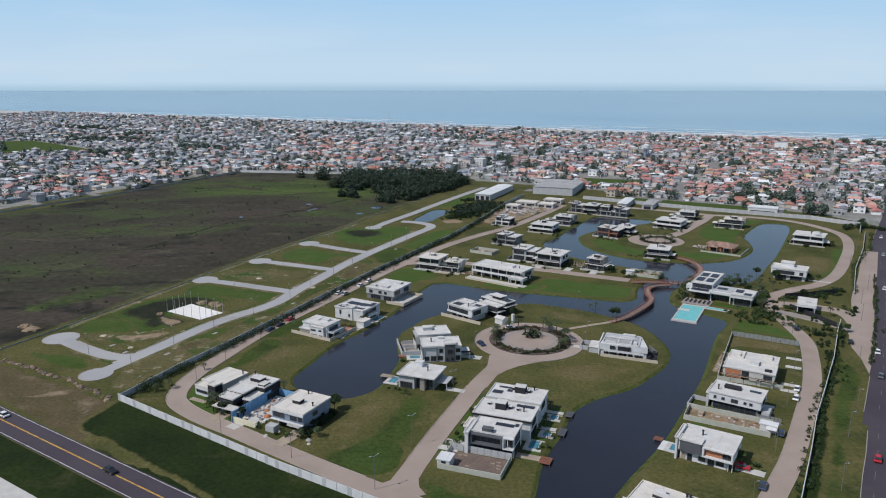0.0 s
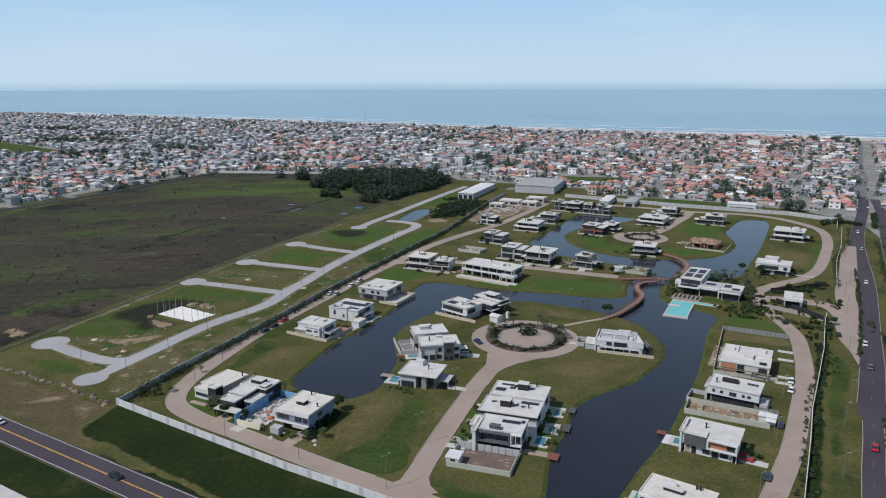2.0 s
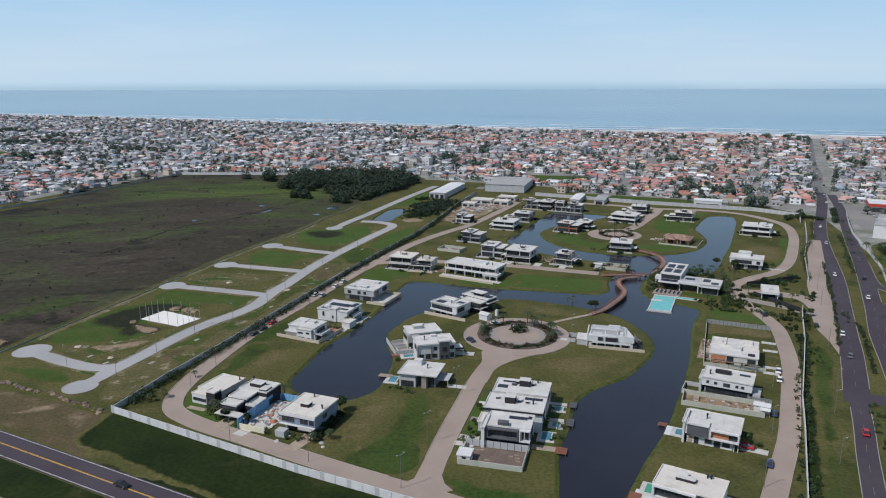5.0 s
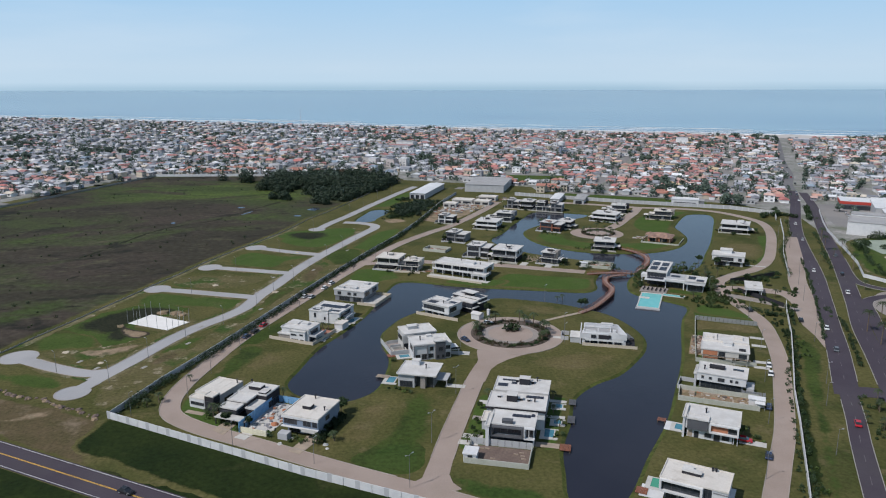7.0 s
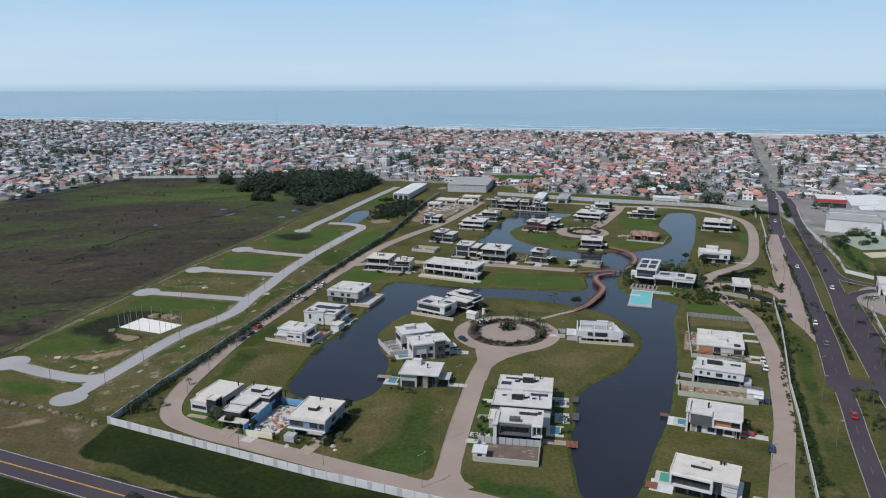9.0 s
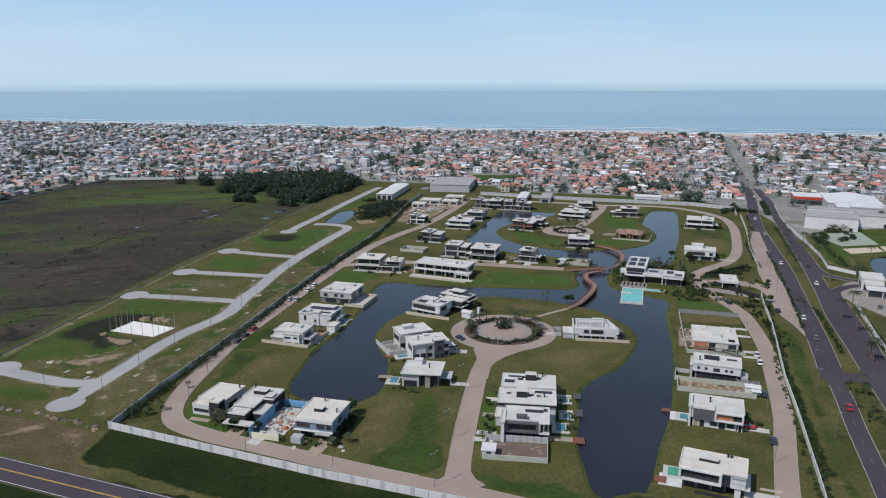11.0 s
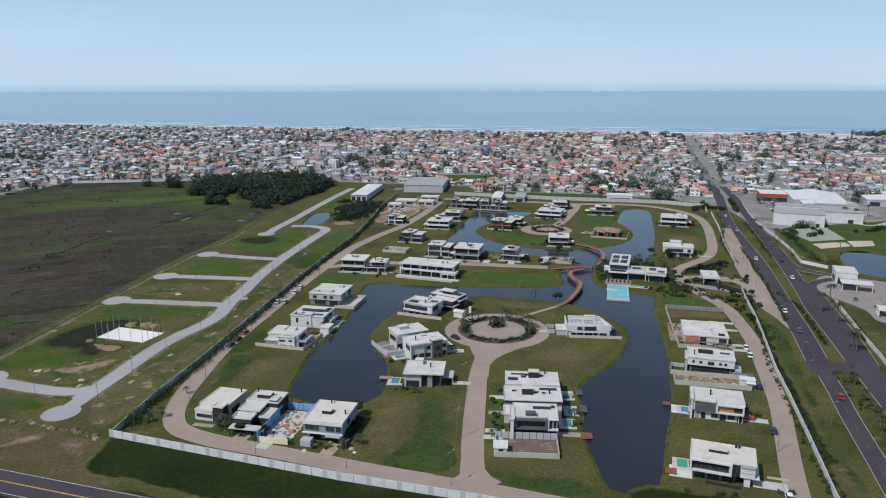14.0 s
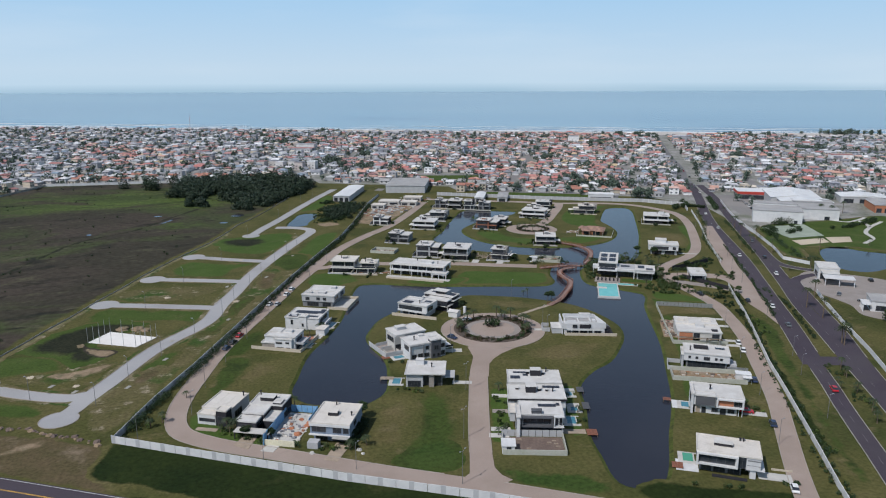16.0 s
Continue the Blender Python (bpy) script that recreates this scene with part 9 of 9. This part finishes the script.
planting([(136, 292, 6, 5, 2.4), (132, 284, 5, 3, 1.8), (140, 300, 3, 4, 2.2), (143, 309, 3, 4, 2.6), (139, 316, 3, 5, 3.0), (128, 292, 3, 2, 1.4)], LEAF, "lush green shrubs between clubhouse and street", 31)
planting([(114, 322, 2, 5, 2.4), (119, 334, 3, 4, 2.8), (128, 341.4, 5, 1.6, 2.4), (139, 340, 4, 1.6, 2.6), (147, 334, 2, 4, 2.6)], LEAF_DARK, "dark lush planting round the clubhouse", 32)
planting([(154, 304, 1.4, 3, 1.8), (155, 298, 1.4, 3, 1.7), (158, 291, 1.4, 4, 1.8), (160, 284, 1.4, 4, 1.7), (151, 312, 2.5, 1.4, 1.5), (162, 318, 4, 1.2, 1.8), (172, 321, 5, 1.2, 1.8), (182, 325, 5, 1.2, 1.8), (189, 331, 3, 2, 2.2), (178, 298, 1.6, 5, 1.6)], LEAF_DARK, "dark dense planting along the gatehouse walls", 33)
planting([(141, 308, 3, 3, 2.6), (146, 318, 3, 4, 3.0), (150, 326, 3, 4, 2.6), (143, 296, 3, 3, 2.0), (146, 289, 3, 2, 1.5), (127, 296.6, 4, 2, 1.3), (146, 346, 4, 2.5, 2.6), (130, 349, 4, 1.5, 1.6), (119, 336, 3, 3, 2.6)], LEAF, "green garden bushes at the ends of the clubhouse", 36)
planting([(150, 270, 3, 3, 1.6), (148, 261, 2.4, 4, 1.7), (144, 248, 2, 5, 1.7), (136, 232, 1.6, 5, 1.5), (157, 276, 4, 2, 1.6)], LEAF_DARK, "dark bushes in the verge beside the street", 37)
for k, (x, y) in enumerate(((144, 308.4), (148.6, 325), (140.6, 305), (145.6, 345), (121, 337), (117, 330), (128.6, 297), (151, 331))):
    palm(x, y, k % 2, 1.0, "garden palm beside the clubhouse", "palms of the clubhouse")
rr = random.Random(44)
greenery = []
for x, y, rot, w, d in GARDENS:
    a = radians(rot)
    for u, v in ((-w * 0.5 - 2.0, rr.uniform(-3, 3)), (w * 0.5 + 2.0, rr.uniform(-3, 3)), (rr.uniform(-3, 3), -d * 0.5 - 4.5), (rr.uniform(-4, 4), d * 0.5 + 3)):
        if rr.random() < 0.75:
            greenery.append((x + u * math.cos(a) - v * math.sin(a), y + u * math.sin(a) + v * math.cos(a), rr.uniform(1.0, 2.0), rr.uniform(1.0, 3.0), rr.uniform(0.9, 2.0)))
planting(greenery, LEAF_DARK, "dark garden bushes round the further houses", 34)
planting([(90, 592, 5, 3, 2.0), (22, 556, 9, 12, 2.6), (10, 528, 6, 12, 2.2), (24, 536, 7, 10, 2.4), (30, 566, 7, 9, 2.4), (4, 508, 6, 8, 1.8), (14, 512, 5, 9, 1.8), (16, 582, 5, 8, 2.2), (12, 552, 5, 12, 2.2)], LEAF_DARK, "dense dark scrub between pond and wall", 35, 0.45)
bm = bmesh.new()
for k in range(420):
    t = rr.random()
    x, y, s_ = 40 + 46 * t + rr.gauss(0, 7), 520 + 58 * t + rr.gauss(0, 6), rr.uniform(0.3, 1.6)
    slab(bm, x, x + s_ * rr.uniform(0.8, 2.2), y, y + s_, 0.03, 0.03 + s_ * rr.uniform(0.2, 0.8))
tagged(part("site_clutter", bm, islands("site_bits", [(0.5, 0.49, 0.47), (0.33, 0.17, 0.12), (0.28, 0.27, 0.26), (0.42, 0.34, 0.26), (0.6, 0.59, 0.57), (0.16, 0.15, 0.15)])), "bricks, boards and sheds strewn over the building ground", "materials", kind="stuff")
wall_line("gate_wall", [(154, 305), (158, 293), (162, 280)], 2.0, 0.2, DARK, "dark wall in front of the gatehouse", 3.0)
wall_line("gate_wall", [(158, 319.4), (171, 322.6), (186, 328)], 2.2, 0.2, DARK, "dark wall behind the gatehouse", 3.0)

# electricity poles along the avenue and a pool of service covers on the new road
for k, (x, y) in enumerate(((-112, 245), (-96, 266), (-85, 285), (-74, 305), (-69, 330), (-55, 368), (-120, 252), (-106, 244), (-64, 356), (-38, 410), (-30, 424))):
    tagged(part("concrete_cover", slabs((-1.1, 1.1, -0.6, 0.6, 0, 0.16)), KERB, m=pose(x + (10.4 if k % 2 else 0.4), y, 0, 0, 0, 62)), "pale concrete drain cover beside the road", "cover", "drain covers")

# ---- the town ----
TOWN_TURN = radians(-27)
TU, TN = Vector((math.cos(TOWN_TURN), math.sin(TOWN_TURN))), Vector((-math.sin(TOWN_TURN), math.cos(TOWN_TURN)))


def near_edge(u):
    """How close to the estate the town comes, by the distance along the coast."""
    if u < -540:
        return 150
    if u < -316:
        return 570 + (u + 539) * 0.426
    if u < -290:
        return 690
    if u < -150:
        return 636
    return 598 if u < 70 else 560


TOWN_FIELD = [(-712, 1114), (-661, 1126), (-589, 1070), (-520, 1010), (-472, 964), (-439, 909), (-504, 949), (-556, 947), (-583, 911)]


def on_green(c):
    """Inside the open field in the west of the town."""
    inside = False
    for (x0, y0), (x1, y1) in zip(TOWN_FIELD, TOWN_FIELD[1:] + TOWN_FIELD[:1]):
        if (y0 > c.y) != (y1 > c.y) and c.x < x0 + (c.y - y0) * (x1 - x0) / (y1 - y0):
            inside = not inside
    return inside


class Heap:
    """Collects many small pieces into one mesh."""

    def __init__(self):
        self.v, self.f = [], []

    def add(self, verts, faces):
        k = len(self.v)
        self.v += verts
        self.f += [tuple(i + k for i in f) for f in faces]

    def done(self, name, material):
        me = bpy.data.meshes.new(name)
        me.from_pydata(self.v, [], self.f)
        me.materials.append(material)
        return part(name, me, None)


def corners(c, a, w, d, z):
    x, y = Vector((math.cos(a), math.sin(a))), Vector((-math.sin(a), math.cos(a)))
    return [(*(c + x * w * i + y * d * k), z) for i, k in ((-0.5, -0.5), (0.5, -0.5), (0.5, 0.5), (-0.5, 0.5))]


def town_house(c, a, w, d, h, kind, walls, roofs, glass):
    walls.add(corners(c, a, w, d, 0) + corners(c, a, w, d, h), [(0, 1, 5, 4), (1, 2, 6, 5), (2, 3, 7, 6), (3, 0, 4, 7)])
    o = 0.5
    if kind == "flat":
        roofs.add(corners(c, a, w + 0.3, d + 0.3, h) + corners(c, a, w + 0.3, d + 0.3, h + 0.35), [(0, 1, 5, 4), (1, 2, 6, 5), (2, 3, 7, 6), (3, 0, 4, 7), (4, 5, 6, 7)])
    else:
        x = Vector((math.cos(a), math.sin(a)))
        r = min(w, d) * 0.22
        cut = 0 if kind == "gable" else d * 0.42
        p, q = c - x * (w / 2 + o - cut), c + x * (w / 2 + o - cut)
        roofs.add(corners(c, a, w + 2 * o, d + 2 * o, h - 0.1) + [(*p, h + r), (*q, h + r)], [(0, 1, 5, 4), (2, 3, 4, 5), (1, 2, 5), (3, 0, 4), (3, 2, 1, 0)])
    y = Vector((-math.sin(a), math.cos(a)))
    x = Vector((math.cos(a), math.sin(a)))
    for k in (-0.28, 0.22):
        m = c - y * (d / 2 + 0.03) + x * w * k
        glass.add([(*(m - x * 0.8), 0.9), (*(m + x * 0.8), 0.9), (*(m + x * 0.8), 2.2), (*(m - x * 0.8), 2.2)], [(0, 1, 2, 3)])
        if h > 5:
            glass.add([(*(m - x * 0.8), 3.8), (*(m + x * 0.8), 3.8), (*(m + x * 0.8), 5.0), (*(m - x * 0.8), 5.0)], [(0, 1, 2, 3)])


rnd = random.Random(11)
area("town_green", TOWN_FIELD, 0.05, LAWN, "open green field among the western houses", "field", soft=8, below=TOWNSOIL)
area("channel", [(-382, 649), (-359, 686), (-348, 668), (-367, 626)], 0.06, LAKE, "narrow water channel among the western houses", "pond")
CLUMPS = ((-700, 1350, 70, 30, 40), (-560, 1106, 60, 18, 34), (-494, 1098, 24, 14, 12), (-448, 912, 16, 10, 9), (-422, 924, 14, 10, 8), (965, 1000, 60, 14, 26), (73, 793, 30, 14, 16), (62, 850, 22, 12, 10), (109, 912, 16, 12, 8), (118, 1340, 26, 10, 8), (-3, 1269, 50, 14, 16), (30, 1130, 44, 16, 18), (309, 804, 14, 12, 7), (260, 631, 10, 10, 5), (262, 582, 30, 8, 18), (457, 960, 16, 40, 16), (578, 1092, 40, 14, 18),
          (267, 527, 7, 6, 5), (770, 1023, 50, 20, 20), (-60, 700, 60, 16, 22), (600, 1046, 14, 30, 10), (-520, 1190, 70, 30, 30), (-700, 1000, 90, 40, 50), (-600, 820, 60, 40, 30), (-330, 980, 60, 16, 16), (-230, 1230, 60, 14, 14), (420, 1100, 60, 16, 14), (520, 760, 40, 20, 12), (700, 800, 50, 30, 16))
walls, glass, greens = Heap(), Heap(), Heap()
roofs = {k: Heap() for k in TOWNROOF}
avenue_side = Vector((0.868, -0.496))
near_houses, yards = [], []
BLOCK_N, BLOCK_U = 52, 112
for j in range(2, 27):
    n0 = 40 + j * BLOCK_N
    for i in range(-17, 15):
        u0 = i * BLOCK_U + (j % 2) * 9
        for row in (0, 1, 2, 3):
            u = u0 + 4
            while u < u0 + BLOCK_U - 14:
                w = rnd.uniform(4.5, 9.5)
                n = n0 + (5, 17, 29, 41)[row] + rnd.uniform(-2.5, 2.5)
                c = TU * (u + w / 2) + TN * n
                u += w + rnd.uniform(0.8, 3.8)
                away = (c - Vector((357, 581))).dot(avenue_side)
                if n < near_edge(u) + 4 or n > 1262 or abs(away) < 11 or rnd.random() < 0.09 or on_green(c):
                    continue
                if c.x < -0.72 * c.y - 40 or c.x > 1.25 * c.y - 20:
                    continue
                if 70 < u < 260 and n < 640 or (c - Vector((157, 696))).length < 34:
                    continue
                d = rnd.uniform(5, 9)
                two = rnd.random() < (0.28 if n > 780 else 0.1)
                h = rnd.uniform(5.2, 6.2) if two else rnd.uniform(2.5, 3.2)
                kind = rnd.choice(("gable", "gable", "hip", "hip", "flat"))
                a = TOWN_TURN + (math.pi / 2 if rnd.random() < 0.3 else 0) + rnd.uniform(-0.05, 0.05)
                tone = noise.noise(Vector((u * 0.004, n * 0.006, 2))) + 0.0012 * (u + 250) * (1 if u < 0 else -0.4) + 0.25
                roofset = roofs["grey" if tone < 0.02 else "red" if tone > 0.32 else "mixed"]
                if n < near_edge(u) + 60 and -560 < u < 330 and len(near_houses) < 110:
                    near_houses.append((c, a, w, d, h, kind))
                else:
                    town_house(c, a, w, d, h, kind, walls, roofset, glass)
                if rnd.random() < 0.62:
                    yards.append(c + TU * rnd.uniform(-6, 6) - TN * (d / 2 + rnd.uniform(1.5, 5)))
                if rnd.random() < 0.4:
                    s = c + TU * rnd.uniform(-6, 6) + TN * rnd.choice((-7, 7))
                    town_house(s, a, rnd.uniform(2.5, 5), rnd.uniform(2.5, 5), 2.4, rnd.choice(("flat", "gable")), walls, roofset, glass)
for u, n, w, d, h in ((-395, 727, 9, 10, 8.5), (-384, 736, 9, 10, 8.5), (-373, 727, 9, 10, 8.5), (-362, 736, 9, 10, 8.5), (-351, 727, 9, 10, 8.5), (-340, 736, 9, 10, 8.5), (-415, 898, 34, 14, 7), (-420, 930, 26, 14, 9), (100, 1150, 20, 14, 9), (-60, 1090, 16, 12, 11), (250, 900, 24, 12, 8)):
    town_house(TU * u + TN * n, TOWN_TURN, w, d, h, "flat", walls, roofs["grey"], glass)
tagged(walls.done("town_walls", TOWNWALL), "rendered walls of the many houses of the town", "houses", kind="stuff")
for k, text in (("mixed", "red tiled, grey and white roofs of the town"), ("red", "mostly red tiled roofs of the town"), ("grey", "grey and white flat roofs of the town")):
    tagged(roofs[k].done("town_roofs", TOWNROOF[k]), text, "houses", kind="stuff")
tagged(glass.done("town_windows", TOWNGLASS), "windows of the town houses, glass paled for haze", "windows", kind="stuff")

ROOF_SET = [(TILE, "terracotta tiled"), (FIBRE, "grey fibre-cement"), (SHED, "white sheet-metal"), (TILE, "terracotta tiled"), (FIBRE, "grey fibre-cement")]
WALL_SET = [(WHITE, "white"), (BEIGE, "beige"), (LGREY, "light grey"), (CONCRETE, "bare concrete")]
for k, (c, a, w, d, h, kind) in enumerate(near_houses):
    rm, rt = ROOF_SET[rnd.randrange(5)]
    wm, wt = WALL_SET[rnd.randrange(4)]
    root = thing("town_house", f"{wt} town house under a {rt} roof", "house", c.x, c.y, math.degrees(a), group="houses at the edge of town")
    parts = [Heap(), Heap(), Heap()]
    town_house(Vector((0, 0)), 0, w, d, h, kind, *parts)
    for p, nm, m in zip(parts, ("wall", "roof", "window"), (wm, rm, GLASS)):
        if nm == "window":
            for q in range(0, len(p.v), 4):
                g = Heap()
                g.add(p.v[q:q + 4], [(0, 1, 2, 3)])
                g.done(nm, m).parent = root
        else:
            p.done(nm, m).parent = root

# streets of the town
streets = Heap()
for j in range(3, 27):
    n0 = 40 + j * BLOCK_N - 5
    for i in range(-17, 15):
        for k in range(4):
            u = i * BLOCK_U + k * BLOCK_U / 4
            c = TU * (u + BLOCK_U / 8) + TN * n0
            if n0 > near_edge(u) and n0 < 1200 and abs((c - Vector((357, 581))).dot(avenue_side)) > 7 and c.x < 1.3 * c.y:
                streets.add(corners(c, TOWN_TURN, BLOCK_U / 4, 7, 0.03), [(0, 1, 2, 3)])
            c = TU * (i * BLOCK_U - 3) + TN * (n0 + BLOCK_N * (k + 0.5) / 4)
            if n0 + BLOCK_N * (k + 0.5) / 4 > near_edge(u) and n0 < 1150 and c.x < 1.3 * c.y:
                streets.add(corners(c, TOWN_TURN, 7, BLOCK_N / 4, 0.037), [(0, 1, 2, 3)])
tagged(streets.done("town_streets", TOWNROAD), "grid of worn sandy streets in the town", "streets", kind="stuff")

# trees of the town and the wood
def loose_tree(heap, c, h, r, n, size, low=0.35):
    """A rounded crown of leaf clumps over a thin trunk."""
    heap.add([(c.x - 0.2, c.y, 0), (c.x + 0.2, c.y, 0), (c.x + 0.1, c.y, h * 0.5), (c.x - 0.1, c.y, h * 0.5)], [(0, 1, 2, 3)])
    lobes = [(rnd.uniform(-0.5, 0.5) * r, rnd.uniform(-0.5, 0.5) * r, h * rnd.uniform(low + 0.15, 0.82), r * rnd.uniform(0.42, 0.68)) for _ in range(9)]
    for _ in range(n):
        x, y, z, q = lobes[rnd.randrange(9)]
        d = Vector((rnd.gauss(0, 1), rnd.gauss(0, 1), rnd.gauss(0.25, 1))).normalized()
        p = Vector((c.x + x, c.y + y, z)) + Vector((d.x * q, d.y * q, d.z * min(q, h * 0.3)))
        p.z = max(p.z, 0.1)
        b = d + Vector((rnd.gauss(0, 0.28), rnd.gauss(0, 0.28), rnd.gauss(0, 0.28)))
        a = b.orthogonal().normalized() * size * rnd.uniform(0.6, 1.2)
        e = a.cross(b).normalized() * size * rnd.uniform(0.5, 1.0)
        heap.add([tuple(p - a), tuple(p - e), tuple(p + a), tuple(p + e)], [(0, 1, 2, 3)])


for c in yards:
    loose_tree(greens, c, rnd.uniform(3.5, 7.5), rnd.uniform(2.2, 4.6), 46, 0.95, -0.1)
for k in range(2600):
    u, n = rnd.uniform(-1500, 1500), rnd.uniform(160, 1240)
    c = TU * u + TN * n
    if n < near_edge(u) or on_green(c) or c.x < -0.72 * c.y - 40 or c.x > 1.25 * c.y or abs((c - Vector((357, 581))).dot(avenue_side)) < 9:
        continue
    loose_tree(greens, c, rnd.uniform(4, 9), rnd.uniform(2.6, 5.0), 70, 1.1, 0.0)
for x, y, rx, ry, count in CLUMPS:
    for _ in range(count):
        loose_tree(greens, Vector((x, y)) + TU * rnd.gauss(0, rx / 2) + TN * rnd.gauss(0, ry / 2), rnd.uniform(6, 10.5), rnd.uniform(3.2, 5.4), 150, 0.95, 0.0)
# the haze over these trees is in their leaf colour
tagged(greens.done("town_trees", LEAF_TOWN_HAZED), "green trees scattered through the town, paled and blued for haze", "trees", kind="stuff")

WOOD = [Vector(p) for p in ((-106, 652), (-92, 596), (-66, 584), (-46, 566), (-34, 578), (-20, 604), (0, 636), (18, 690), (-28, 730), (-91, 716))]


def in_wood(c):
    odd = False
    for a, b in zip(WOOD, WOOD[1:] + WOOD[:1]):
        if (a.y > c.y) != (b.y > c.y) and c.x < a.x + (c.y - a.y) / (b.y - a.y) * (b.x - a.x):
            odd = not odd
    return odd


wood = Heap()
for k in range(900):
    c = Vector((rnd.uniform(-108, 20), rnd.uniform(560, 732)))
    open_ground = noise.noise(Vector((c.x * 0.035, c.y * 0.035, 3)))
    near = (c.y - 560) / 170
    if not in_wood(c) or open_ground < 0.02 - 0.45 * max(near - 0.3, 0) - 0.3 * (c.x > -40):
        continue
    h = rnd.uniform(3.5, 7) + 5.5 * near * rnd.random()
    loose_tree(wood, c, h, h * rnd.uniform(0.6, 0.9), 340, 0.66, -0.12)
for x, y in ((-128, 700), (-124, 694), (-121, 701), (-150, 716), (-96, 724), (-110, 730)):
    loose_tree(wood, Vector((x, y)), 9, 6.0, 420, 0.6, -0.1)
for k in range(70):
    c = Vector((10, 512)).lerp(Vector((34, 560)), rnd.random()) + Vector((rnd.gauss(0, 5), rnd.gauss(0, 5)))
    loose_tree(wood, c, rnd.uniform(2.5, 5), rnd.uniform(2, 3.5), 150, 0.45, 0.05)
tagged(wood.done("woodland", LEAF_WOOD), "dense dark wood beside the pasture", "woodland", kind="stuff")
bushes = Heap()
for k in range(320):
    c = Vector((rnd.uniform(-330, 20), rnd.uniform(215, 740)))
    f = (c.y - 268) * 0.402 - 158
    if c.x > f or c.x < -0.75 * c.y + 40:
        continue
    k = rnd.random() ** 3
    loose_tree(bushes, c, 0.5 + 1.9 * k, 0.5 + 1.3 * k, int(50 + 60 * k), 0.17, 0.0)
tagged(bushes.done("marsh_bushes", LEAF_DARK), "dark low bushes scattered over the marsh", "bushes", kind="stuff")

tower = thing("water_tower", "pale water tower with a round tank above the roofs", "water tower", 233, 888)
bm = bmesh.new()
for k in range(6):
    a = k * math.tau / 6
    tube(bm, (3.2 * math.cos(a), 3.2 * math.sin(a), 0), (2.4 * math.cos(a), 2.4 * math.sin(a), 12), 0.35, 0.3, 6)
tube(bm, (0, 0, 0), (0, 0, 12), 1.2, 1.2, 10)
part("legs", bm, BLUEWALL, tower)
bm = bmesh.new()
tube(bm, (0, 0, 12), (0, 0, 13.5), 2.6, 4.2, 16)
tube(bm, (0, 0, 13.5), (0, 0, 17), 4.2, 4.2, 16)
tube(bm, (0, 0, 17), (0, 0, 18.4), 4.2, 1.0, 16)
part("tank", bm, WHITE, tower)
